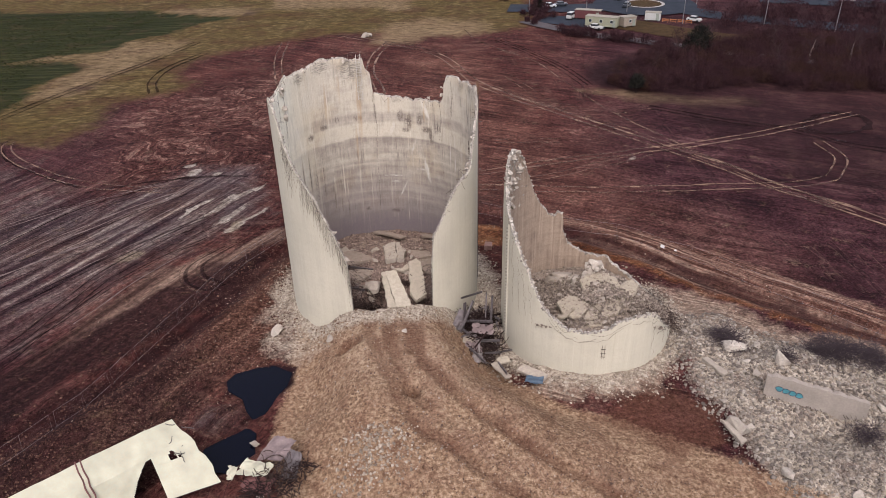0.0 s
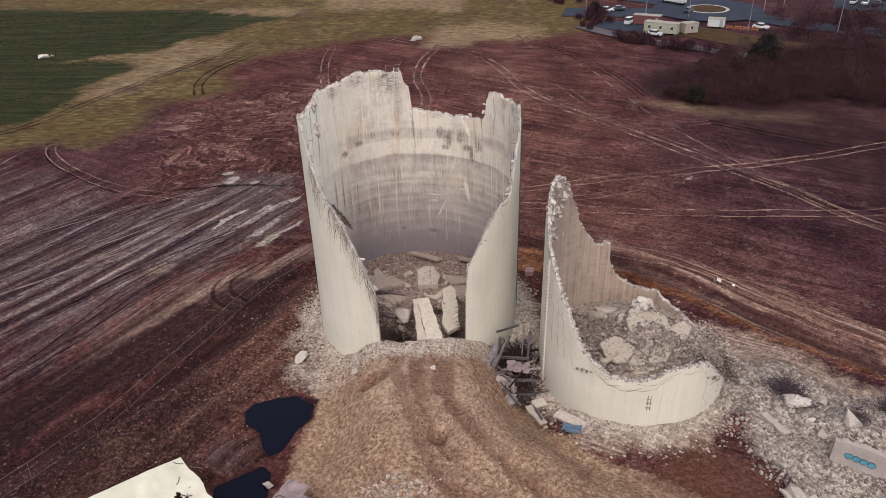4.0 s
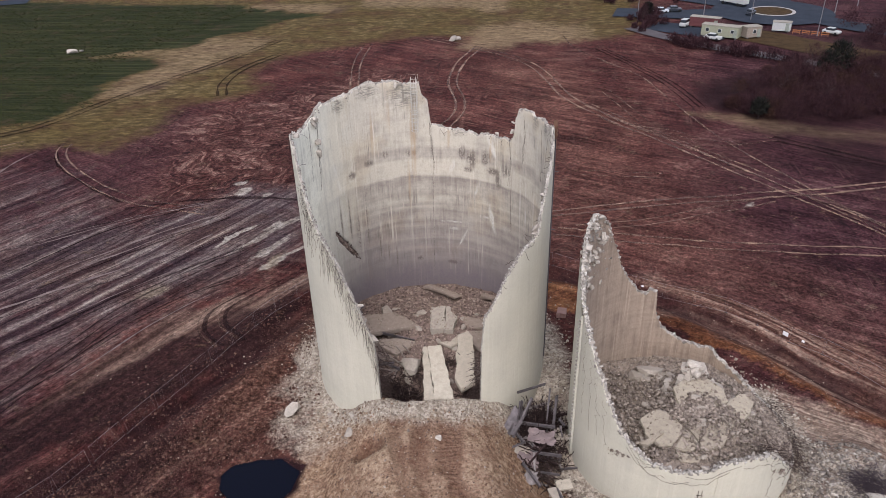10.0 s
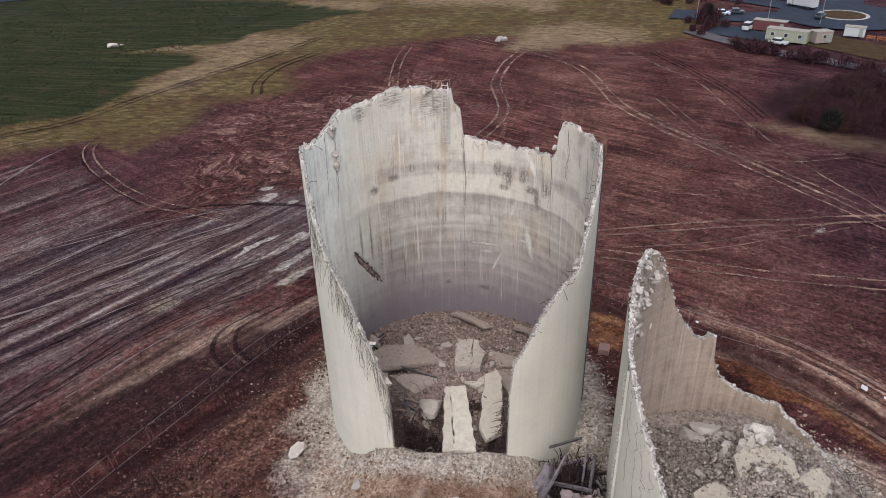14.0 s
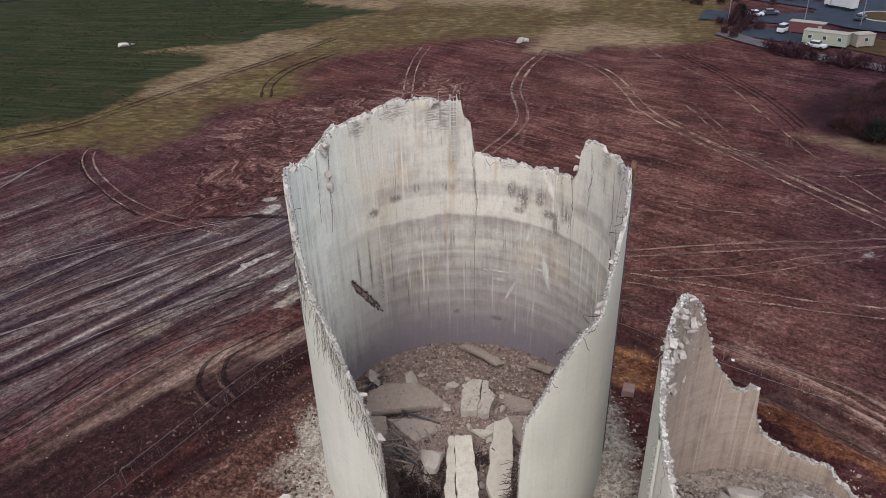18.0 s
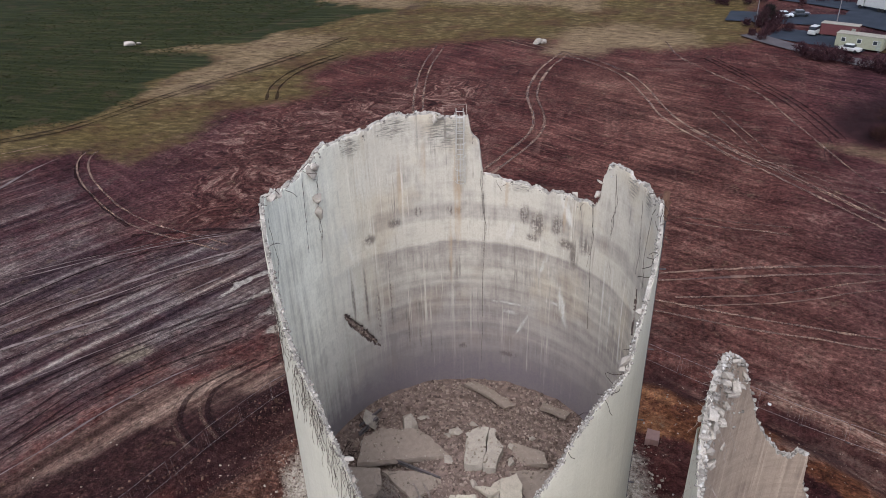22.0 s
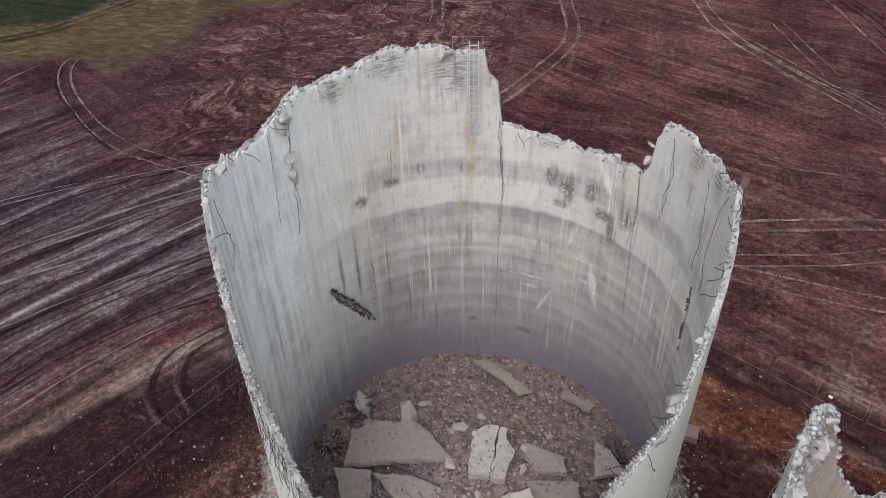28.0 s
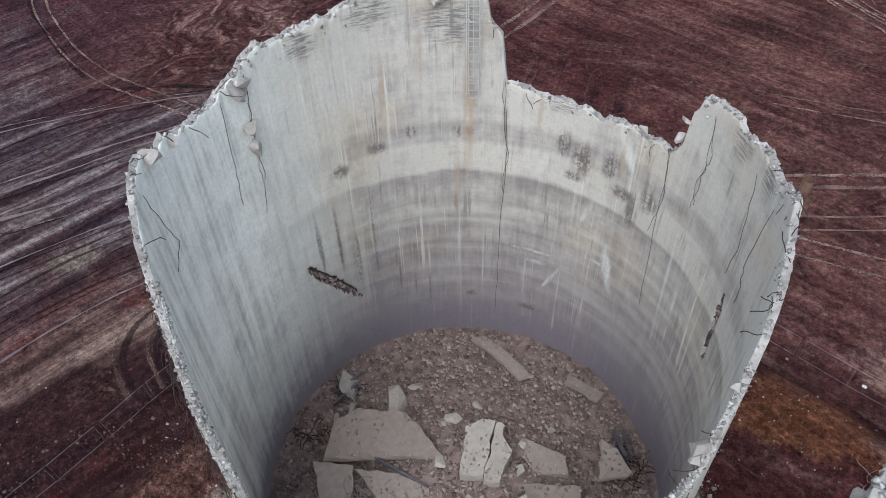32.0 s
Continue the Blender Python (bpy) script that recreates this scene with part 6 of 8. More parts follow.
def pipe():
    root = empty("downpipe")
    root.matrix_world = pose(AX, AY, 0)
    M_PIPE = plain("pipe_paint", (0.07, 0.06, 0.065), 0.6)
    M_ORANGE = plain("rusty_pipe", (0.15, 0.085, 0.058), 0.8)
    v, f = tubes([[pol(AR + 0.15, 6, z) for z in (-0.5, 8, 16, 24.9)]], 0.06, 8)
    child(new("pipe", mesh_of("pipe", v, f, M_PIPE)), root)
    v, f = tubes([[pol(AR + 0.24, 10.6, 23.6), pol(AR + 0.24, 10.6, 26.3)]], 0.2, 10)
    child(new("cut_pipe_end", mesh_of("cut_pipe_end", v, f, M_ORANGE)), root, "dark cut pipe end")
    v, f = tubes([[pol(AR + 0.24, 8.2, 25.1), pol(AR + 0.24, 8.2, 25.7), pol(AR + 0.32, 7.9, 25.95)]], 0.13, 10)
    child(new("elbow", mesh_of("elbow", v, f, M_ORANGE)), root, "orange pipe elbow")
    for z in (4, 10, 16, 22):
        child(new("bracket", mesh_of("bracket", *tubes([[pol(AR - 0.02, 3, z), pol(AR + 0.5, 3, z)]], 0.05), M_STEEL)), root)
    tagged(root, "dark steel downpipe fixed to the silo's outside wall", "pipe")


pipe()


# ---- bar tangles and scrap on the ground ----
def tangle(x, y, z, r, n, seed, label, name="rebar_tangle", rad=0.038, material=None):
    q = random.Random(seed)
    ls = [drape(q, (q.gauss(0, r * 0.5), q.gauss(0, r * 0.5), q.uniform(0, r * 0.55)), 6, q.uniform(-0.5, 0.4), 1.2, q.uniform(0.8, 2.4) * r * 0.6) for _ in range(n)]
    ls = [[(a, b, max(c, -0.15)) for a, b, c in pts] for pts in ls]
    v, f = tubes(ls, rad)
    ob = new(name, mesh_of(name, v, f, material or M_REBAR))
    ob.location = (x, y, z)
    return tagged(ob, label, "scrap bars", "bar tangles", "stuff")


M_BRUSH = plain("weathered_bar", (0.055, 0.042, 0.046), 0.85, vary=0.5)
for k, (x, y, r, n) in enumerate(((31.0, 63.9, 1.5, 420), (31.6, 62.6, 1.2, 260), (41.9, 60.6, 2.0, 520), (44.6, 58.9, 1.9, 460), (40.2, 61.2, 1.3, 240), (39.8, 49.4, 1.4, 220), (46.0, 49.0, 2.0, 420), (36.6, 60.0, 0.9, 150))):
    tangle(x, y, float(lie(np.array([x]), np.array([y]))[0]), r, n, 50 + k, "dark tangle of rusty reinforcing bars on the rubble", rad=0.016, material=M_BRUSH)
M_DUSTY_BAR = plain("dusty_bar", (0.22, 0.18, 0.155), 0.9)
for k, (x, y, r, n) in enumerate(((-11.0, 72.2, 1.9, 200), (-9.2, 70.6, 1.5, 160), (-3.0, 71.2, 1.2, 110), (-12.6, 75.0, 1.4, 90), (-8.2, 73.0, 1.2, 80), (-1.6, 73.6, 1.1, 80), (-4.6, 74.4, 0.9, 50))):
    tangle(x, y, float(fill_level_a(np.array([x]), np.array([y]))[0]) + 0.1, r, n, 70 + k, "tangle of bent dusty bars in the silo's opening", material=M_DUSTY_BAR if k % 2 else M_REBAR)
for k, (a, b) in enumerate((((-11.6, 72.8), (-9.2, 74.0)), ((-12.4, 75.1), (-9.6, 74.0)), ((-11.5, 77.4), (-9.5, 74.6)), ((-13.0, 76.4), (-10.0, 74.0)), ((-10.3, 76.9), (-9.0, 75.0)), ((-11.7, 71.2), (-9.9, 73.5)), ((-12.6, 73.6), (-10.2, 73.2)))):
    za, zb = (float(fill_level_a(np.array([q[0]]), np.array([q[1]]))[0]) + 0.25 for q in (a, b))
    v, f = tubes([[(*a, za), ((a[0] + b[0]) / 2 + 0.12, (a[1] + b[1]) / 2, (za + zb) / 2 + 0.15), (*b, zb + 0.2)]], 0.085, 6)
    tagged(new("fallen_pole", mesh_of("fallen_pole", v, f, M_DUSTY_BAR)), "dusty bent pole lying in the silo's opening", "pole", "fallen poles in the opening")
for k, (x, y, r, n) in enumerate(((3.2, 69.0, 1.6, 130), (5.0, 66.4, 1.6, 120), (4.6, 71.4, 1.5, 90), (5.2, 69.4, 1.3, 100), (4.2, 64.0, 1.3, 70))):
    tangle(x, y, float(lie(np.array([x]), np.array([y]))[0]) + 0.3, r, n, 80 + k, "twisted bars among scrap between the silos")


M_DARKBAR = plain("dark_rusty_wire", (0.030, 0.019, 0.018), 0.85, vary=0.5)
for k, (x, y, z, r, n) in enumerate(((-10.8, 73.5, 1.3, 1.7, 170), (-8.8, 71.4, 0.9, 1.6, 260), (-10.2, 71.2, 0.9, 1.5, 220), (-7.6, 70.2, 0.9, 1.0, 90), (-2.6, 70.9, 1.3, 1.2, 160), (-2.0, 72.2, 1.8, 1.0, 90), (-16.4, 82.4, 2.0, 1.0, 40), (2.2, 82.6, 2.0, 1.1, 50), (1.6, 79.0, 2.0, 1.1, 50), (-17.6, 79.0, 2.0, 0.9, 40), (3.1, 69.7, 0.6, 1.5, 110), (5.0, 70.5, 0.6, 1.4, 110), (4.0, 68.2, 0.5, 1.4, 90))):
    tangle(x, y, z, r, n, 130 + k, "dense dark tangle of thin rusty bars and wire", rad=0.024, material=M_DARKBAR)
for k, (x, y, s) in enumerate(((-8.8, 73.1, 1.5), (-9.6, 74.3, 0.7), (-7.9, 74.0, 0.5), (-12.4, 74.2, 0.6), (-4.7, 76.6, 0.8), (-6.9, 75.9, 0.5), (-15.6, 81.3, 0.9), (-16.4, 80.6, 0.6), (-12.2, 84.0, 0.8), (-13.4, 82.6, 0.6), (-3.2, 83.4, 0.6))):
    block(x, y, s, fill_level_a, 1600 + k, "dusty pale rounded lump of concrete inside the silo", 0.1)
for k in range(30):
    x, y = 18.4 + rng.gauss(0, 2.4), 70.4 + rng.gauss(0, 2.2)
    block(x, y, rng.uniform(0.3, 0.7), fill_level_b, 1640 + k, "pale dusty angular concrete block heaped on the stump", -0.1)


def beam(a, b, h, w, material, label, name="steel_beam"):
    """An I-section from a to b: two flanges and a web."""
    a, b = Vector(a), Vector(b)
    root = empty(name)
    L = (b - a).length
    root.matrix_world = look((a + b) / 2, b)
    part("web", box(0.03, h, L), material, root)
    for s in (-1, 1):
        part("flange", box(w, 0.03, L, Matrix.Translation((0, s * h / 2, 0))), material, root)
    return tagged(root, label, "steel beam", "scrap beams")


q = random.Random(5)
for a, b in (((2.0, 68.6, 1.6), (5.6, 68.2, 1.7)), ((2.2, 68.6, 0.5), (2.4, 68.8, 4.0)), ((5.4, 68.6, 0.4), (5.6, 69.2, 4.6)), ((2.0, 70.4, 3.6), (4.6, 72.6, 3.0)), ((1.8, 67.2, 1.0), (3.4, 69.8, 3.6)), ((3.4, 66.0, 0.6), (6.2, 65.4, 1.0)), ((4.8, 69.0, 0.5), (5.0, 70.6, 4.2)), ((2.8, 64.4, 0.8), (4.4, 62.2, 0.5)), ((4.4, 63.8, 0.5), (6.0, 63.0, 1.2)), ((1.2, 68.6, 1.4), (2.8, 67.0, 0.8)), ((5.8, 62.2, 0.4), (6.6, 60.2, 0.5))):
    beam(a, b, q.uniform(0.15, 0.3), q.uniform(0.12, 0.22), M_STEEL, "bent dark scrap steel beam lying among debris")
for a, b in (((-12.9, 78.0, 3.9), (-8.9, 77.2, 3.7)), ((-12.2, 74.6, 3.0), (-9.6, 72.6, 3.6)), ((-13.2, 73.6, 2.8), (-10.4, 73.8, 3.4)), ((-17.2, 82.0, 2.6), (-15.8, 83.8, 3.2)), ((-16.9, 81.2, 2.5), (-15.9, 83.0, 2.9)), ((0.6, 84.8, 2.6), (1.6, 83.0, 2.9)), ((1.2, 85.0, 2.5), (2.0, 83.2, 2.8))):
    beam(a, b, q.uniform(0.15, 0.3), q.uniform(0.12, 0.22), M_STEEL, "bent dark scrap steel beam lying among debris")


M_PALESTEEL = plain("weathered_pale_steel", (0.20, 0.175, 0.165), 0.7, 0.2, vary=0.4, scale=1.2)
for k in range(30):
    x, y = q.uniform(2.6, 6.6), q.uniform(63.0, 72.5)
    z = float(lie(np.array([x]), np.array([y]))[0])
    a, h = q.uniform(0, 6.28), q.uniform(0.1, 2.6)
    L = q.uniform(0.9, 2.6)
    steep = q.choice((0.1, 0.25, 0.9, 1.4))
    v = Vector((math.cos(a) * math.cos(steep), math.sin(a) * math.cos(steep), math.sin(steep))) * L
    base = Vector((x, y, z + (0.1 if steep > 0.5 else h * 0.8)))
    beam(base, base + v, q.uniform(0.10, 0.22), q.uniform(0.08, 0.18), (M_STEEL, M_PALESTEEL, M_STEEL, M_DARKBAR)[k % 4], "bent weathered steel length jammed in the scrap between the silos")


def crumpled(name, corners, amp, material, label, seed, category="sheet metal"):
    """A torn, dented sheet spanned between four corners."""
    n = 14
    c = [Vector(p) for p in corners]
    o = sum(c, Vector()) / 4
    vs, fs = [], []
    nor = (c[1] - c[0]).cross(c[3] - c[0]).normalized()
    for i in range(n + 1):
        for j in range(n + 1):
            u, v = i / n, j / n
            p = (c[0] * (1 - u) + c[1] * u) * (1 - v) + (c[3] * (1 - u) + c[2] * u) * v
            w = float(vnoise(u * 3.1 + seed, v * 3.1, seed) - 0.5) * 2 + abs(float(vnoise(u * 5, v * 5 + seed, seed + 2) - 0.5))
            edge = 0.12 * (float(vnoise(u * 9, v * 9, seed + 4)) - 0.5) * (1 if i in (0, n) or j in (0, n) else 0)
            vs.append(p - o + nor * w * amp + Vector((edge, edge, 0)) * 2)
    for i in range(n):
        for j in range(n):
            a = i * (n + 1) + j
            fs.append((a, a + 1, a + n + 2, a + n + 1))
    k = len(vs)
    vs += [v - nor * 0.04 for v in vs]
    fs += [tuple(k + x for x in f[::-1]) for f in fs]
    rim = [j for j in range(n)] + [i * (n + 1) + n for i in range(n)] + [n * (n + 1) + n - j for j in range(n)] + [(n - i) * (n + 1) for i in range(n)]
    fs += [(rim[t], rim[t] + k, rim[(t + 1) % len(rim)] + k, rim[(t + 1) % len(rim)]) for t in range(len(rim))]
    ob = new(name, mesh_of(name, vs, fs, material))
    ob.location = o
    return tagged(ob, label, category, "torn sheets")


M_BROWN = plain("weathered_brown_sheet", (0.16, 0.12, 0.115), 0.7, 0.1, vary=0.3, scale=1.0)
M_RUSTRED = plain("rusty_red_sheet", (0.12, 0.05, 0.045), 0.75, 0.1, vary=0.35, scale=1.0)
crumpled("torn_sheet", ((-17.8, 48.0, 0.9), (-15.2, 47.6, 1.2), (-14.2, 49.6, 1.7), (-16.4, 50.4, 1.6)), 0.3, M_BROWN, "crumpled dull brown sheet on the scrap heap", 3)
crumpled("torn_sheet", ((-19.4, 46.6, 0.7), (-16.4, 45.6, 1.2), (-15.6, 46.8, 1.5), (-18.6, 48.0, 1.3)), 0.3, M_TANK, "torn cream steel sheet on the scrap heap", 4)
crumpled("torn_sheet", ((-18.6, 45.0, 0.2), (-15.8, 44.2, 0.6), (-15.4, 45.6, 1.1), (-18.2, 46.4, 0.8)), 0.35, M_RUSTRED, "rusty red crumpled sheet on the scrap heap", 5)
crumpled("torn_sheet", ((-15.4, 46.4, 0.2), (-13.8, 46.2, 0.4), (-13.6, 48.6, 1.3), (-14.8, 48.8, 1.4)), 0.3, M_STEEL, "dark torn sheet on the scrap heap", 6)
crumpled("torn_sheet", ((-20.3, 46.6, 0.2), (-19.6, 46.2, 0.3), (-19.3, 47.3, 0.9), (-20.1, 47.6, 0.8)), 0.12, M_TANK, "small torn cream sheet by the pool", 7)
crumpled("torn_sheet", ((3.2, 66.6, 1.3), (5.6, 66.4, 1.2), (5.6, 67.8, 1.5), (3.2, 68.0, 1.6)), 0.15, M_BROWN, "bent dull sheet among scrap between the silos", 8)
crumpled("torn_sheet", ((0.8, 67.8, 1.4), (2.0, 67.0, 1.2), (2.9, 69.0, 2.4), (1.8, 69.6, 2.6)), 0.2, M_STEEL, "bent pale sheet among scrap between the silos", 9)
crumpled("torn_sheet", ((8.4, 58.9, 0.4), (10.2, 58.4, 0.4), (10.4, 59.2, 0.7), (8.6, 59.6, 0.7)), 0.1, plain("blue_sheet", (0.045, 0.075, 0.11), 0.6), "small blue-grey sheet at the stump's foot", 10)
for k in range(9):
    x, y = q.uniform(2.8, 6.2), q.uniform(62.4, 71.0)
    z = float(lie(np.array([x]), np.array([y]))[0])
    w, h, t = q.uniform(0.5, 1.2), q.uniform(0.4, 1.3), q.uniform(-0.6, 0.6)
    crumpled("torn_sheet", ((x - w, y + t * 0.4, z + 0.1), (x + w, y - t * 0.4, z + 0.3), (x + w * 0.8, y + 0.9, z + h + t), (x - w * 0.9, y + 1.0, z + h)), 0.22, (M_PALESTEEL, M_BROWN, M_SLAB_MID)[k % 3], "bent dull sheet heaped in the scrap between the silos", 200 + k)
for k, (x, y, r, n) in enumerate(((3.4, 69.6, 2.0, 90), (4.8, 67.6, 1.9, 90), (4.4, 71.2, 1.7, 70), (3.6, 66.2, 1.5, 60))):
    tangle(x, y, float(lie(np.array([x]), np.array([y]))[0]) + 0.5, r, n, 150 + k, "heaped dark scrap bars and sticks between the silos", rad=0.05, material=M_DARKBAR)
for k, (x, y, r, n) in enumerate(((-14.6, 45.2, 1.3, 60), (-16.8, 44.6, 1.4, 60), (-13.6, 47.4, 1.1, 50))):
    tangle(x, y, 0.5, r, n, 160 + k, "dark bent strips and wire on the scrap heap", rad=0.035, material=M_DARKBAR)
tangle(-15.2, 46.2, 0.8, 1.5, 60, 91, "bent bars and wire on the scrap heap")


# ---- wrecked cream steel tank ----
def tank():
    ax = Vector((-0.78, -0.62, 0)).normalized()
    side = Vector((0.62, -0.78, 0)).normalized()
    up = Vector((0, 0, 1))
    c0, R, L = Vector((-25.4, 49.9, 0.0)), 3.4, 17.0
    # folded cross-sections along the tank: distance to the front, height
    folds = ((0.0, ((-1.5, -0.2), (-1.1, 2.6), (0.0, 4.5), (2.24, 3.5), (3.67, 2.5), (5.9, 0.2))),
             (2.8, ((-1.7, -0.2), (-1.3, 2.6), (0.0, 4.5), (2.0, 3.35), (2.95, 2.7), (4.9, 0.2))),
             (5.6, ((-1.7, -0.2), (-1.3, 2.5), (0.0, 4.5), (2.2, 3.1), (3.0, 1.8), (3.9, -0.2))),
             (12.0, ((-1.7, -0.2), (-1.3, 2.5), (0.3, 4.5), (2.3, 3.2), (3.2, 1.8), (4.0, -0.2))),
             (17.0, ((-1.6, -0.2), (-1.0, 2.5), (0.4, 4.3), (2.3, 3.0), (3.2, 1.6), (4.0, -0.2))))
    ns, sub = 190, 18
    na = 5 * sub
    vs, fs = [], []
    for i in range(ns + 1):
        s = L * i / ns
        k = max(0, min(len(folds) - 2, sum(1 for f0 in folds if f0[0] <= s) - 1))
        u = (s - folds[k][0]) / (folds[k + 1][0] - folds[k][0])
        sec = [(p[0] * (1 - u) + q[0] * u, p[1] * (1 - u) + q[1] * u) for p, q in zip(folds[k][1], folds[k + 1][1])]
        for j in range(na + 1):
            g = min(4, j // sub)
            w = j / sub - g
            d, z = sec[g][0] * (1 - w) + sec[g + 1][0] * w, sec[g][1] * (1 - w) + sec[g + 1][1] * w
            dent = 0.34 * (float(vnoise(s / 2.6, j / sub * 0.8, 7)) - 0.5) + 0.09 * float(vnoise(s / 0.7, j / sub * 2.7, 8))
            e = s - (1.5 * max(0.0, d / 5.9) if s < 0.1 else 1.5 * max(0.0, d / 5.9) * max(0.0, 1 - s / 2.8)) + (0.35 * (float(vnoise(j / sub * 3.6, 2.0, 10)) - 0.5) if i == 0 else 0)
            vs.append(c0 + ax * e + side * (d + dent * 0.5) + up * (z + dent))
    for i in range(ns):
        for j in range(na):
            s, g = L * (i + 0.5) / ns, (j + 0.5) / sub
            hole = g > 3.2 and 3.0 < s < 3.5 + 1.5 * (g - 3.2)
            hole |= 3.3 < g < 3.9 and 1.2 < s < 1.9 and float(vnoise(s * 5, g * 5, 12)) > 0.35
            if not hole:
                k = i * (na + 1) + j
                fs.append((k, k + na + 1, k + na + 2, k + 1))
    root = empty("wrecked_tank", c0.x, c0.y, 0)
    inv = Matrix.Translation((-c0.x, -c0.y, 0))
    n0 = len(vs)
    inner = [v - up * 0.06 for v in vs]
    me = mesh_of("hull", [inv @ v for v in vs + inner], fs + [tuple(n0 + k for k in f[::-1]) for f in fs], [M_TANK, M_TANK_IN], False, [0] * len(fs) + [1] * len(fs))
    child(new("hull", me), root, "dented cream painted steel hull")
    for s in (8.1, 8.5):
        band = [c0 + ax * (s + 0.08 * math.sin(3 * j)) + side * d + up * z for j, (d, z) in enumerate(((-1.5, 2.5), (-0.7, 3.7), (0.1, 4.75), (0.9, 4.2), (1.6, 3.75), (2.25, 3.4), (2.7, 2.7), (3.1, 2.0), (3.6, 1.0), (4.0, 0.1)))]
        v, f = tubes([band], 0.07, 6)
        child(new("band", mesh_of("band", [inv @ p for p in v], f, M_RUSTRED)), root, "rusty steel band")
    q = random.Random(3)
    ls = [drape(q, c0 + ax * q.uniform(-0.4, 1.4) + side * (a * 2.2) + up * (4.7 - a * 1.15), 5, q.uniform(-0.3, 0.6), 1.0, q.uniform(0.5, 1.6)) for a in (0.3, 0.6, 0.8, 1.1, 1.3, 1.5, 1.8, 0.5, 0.9, 1.2)]
    v, f = tubes(ls, 0.04)
    tagged(child(new("torn_strip", mesh_of("torn_strip", [inv @ p for p in v], f, M_STEEL)), root, "curled torn metal strips"), kind="stuff")
    tagged(root, "crumpled cream steel tank lying torn open on the mud", "wrecked tank")


tank()


# ---- standing fragment of wall with paint ----
def wall_fragment():
    a, b = Vector((32.0, 55.2, 0)), Vector((40.6, 51.6, 0))
    L = (b - a).length
    root = empty("wall_fragment")
    d = (b - a).normalized()
    root.matrix_world = pose(a.x, a.y, 0, 0, 0, math.degrees(math.atan2(d.y, d.x)))
    vs, fs = [], []
    n = 40
    for i in range(n + 1):
        x = L * i / n
        h = 3.7 - 0.10 * x + 0.35 * (float(vnoise(i / 2.0, 0.5, 3)) - 0.5)
        for yy, z in ((0, -0.5), (0.0, h), (0.55, h - 0.1 + 0.2 * float(vnoise(i / 1.3, 3.0, 4))), (0.55, -0.5)):
            vs.append((x, yy, z))
    for i in range(n):
        for k in range(3):
            p = i * 4 + k
            fs.append((p, p + 4, p + 5, p + 1))
    fs += [(0, 1, 2, 3), (n * 4 + 3, n * 4 + 2, n * 4 + 1, n * 4)]
    child(new("wall", mesh_of("wall", vs, fs, plain("fragment_concrete", (0.27, 0.235, 0.20), 0.9, vary=0.15, scale=0.6))), root)
    teal = plain("teal_spray_paint", (0.05, 0.20, 0.23), 0.7, vary=0.2)
    dark = plain("dark_spray_paint", (0.03, 0.06, 0.09), 0.6, vary=0.2)
    for k in range(4):
        ring = [(1.35 + k * 0.62 + 0.34 * math.cos(t) * (1 + 0.2 * math.sin(3 * t + k)), -0.012, 2.25 - 0.1 * k + 0.3 * math.sin(t)) for t in np.linspace(0, 6.283, 14)]
        bm = bmesh.new()
        bm.faces.new([bm.verts.new(p) for p in ring[:-1]])
        part("paint_blob", bm, teal, root, "teal painted blob")
        v, f = tubes([ring], 0.045)
        child(new("paint_outline", mesh_of("paint_outline", v, f, dark)), root, "dark painted outline")
    q = random.Random(9)
    for k in range(12):
        x = q.uniform(0.3, 8.5)
        v, f = tubes([[(x, 0.02, 0.95 - 0.02 * x), (x + 0.1, -0.18, 0.85 - 0.02 * x), (x + 0.2, -0.4, 0.75)]], 0.03)
        child(new("starter_bar", mesh_of("starter_bar", v, f, M_REBAR)), root)
    tagged(root, "grey concrete wall fragment with teal spray paint in rubble", "wall fragment")


wall_fragment()


# ---- pools ----
def pool(poly, z, seed):
    pts = []
    for a, b in zip(poly, poly[1:] + poly[:1]):
        for s in range(4):
            pts.append((a[0] + (b[0] - a[0]) * s / 4, a[1] + (b[1] - a[1]) * s / 4))
    cx, cy = sum(p[0] for p in pts) / len(pts), sum(p[1] for p in pts) / len(pts)
    bm = bmesh.new()
    ring = [bm.verts.new((cx + (x - cx) * 1.12, cy + (y - cy) * 1.12, z)) for x, y in pts]
    bm.faces.new(ring)
    me = bpy.data.meshes.new("pool_water")
    bm.to_mesh(me)
    bm.free()
    me.materials.append(M_WATER)
    return tagged(new("pool_water", me), "still dark water in a muddy hollow", "water", kind="structure")


pool(POOL_1, -0.62, 1)
pool(POOL_2, -0.72, 2)


# ---- tyre tracks, dusty and pale ----
def track_material():
    m, t, b = mat("dry_tyre_track")
    n = N(t)
    f, f2 = n.noise(n.coord(), 0.35, 5), n.noise(n.coord(), 4.0, 3)
    c = n.ramp(f, (0.36, (0.065, 0.031, 0.022)), (0.52, (0.150, 0.084, 0.056)), (0.68, (0.28, 0.175, 0.115)))
    n.link(n.mix(n.ramp(f2, (0.4, 0.4), (0.6, 0.0)), c, (0.05, 0.026, 0.02)), b.inputs["Base Color"])
    wear = n.math("ADD", n.math("MULTIPLY", n.noise(n.coord(), 0.05, 3, 0.6), 0.75), n.math("MULTIPLY", f2, 0.25))
    n.link(n.ramp(wear, (0.36, 0.45), (0.60, 0.88)), b.inputs["Alpha"])
    b.inputs["Roughness"].default_value = 0.9
    n.bump(f2, 0.6, 0.05, b)
    return m


M_TRACK = track_material()


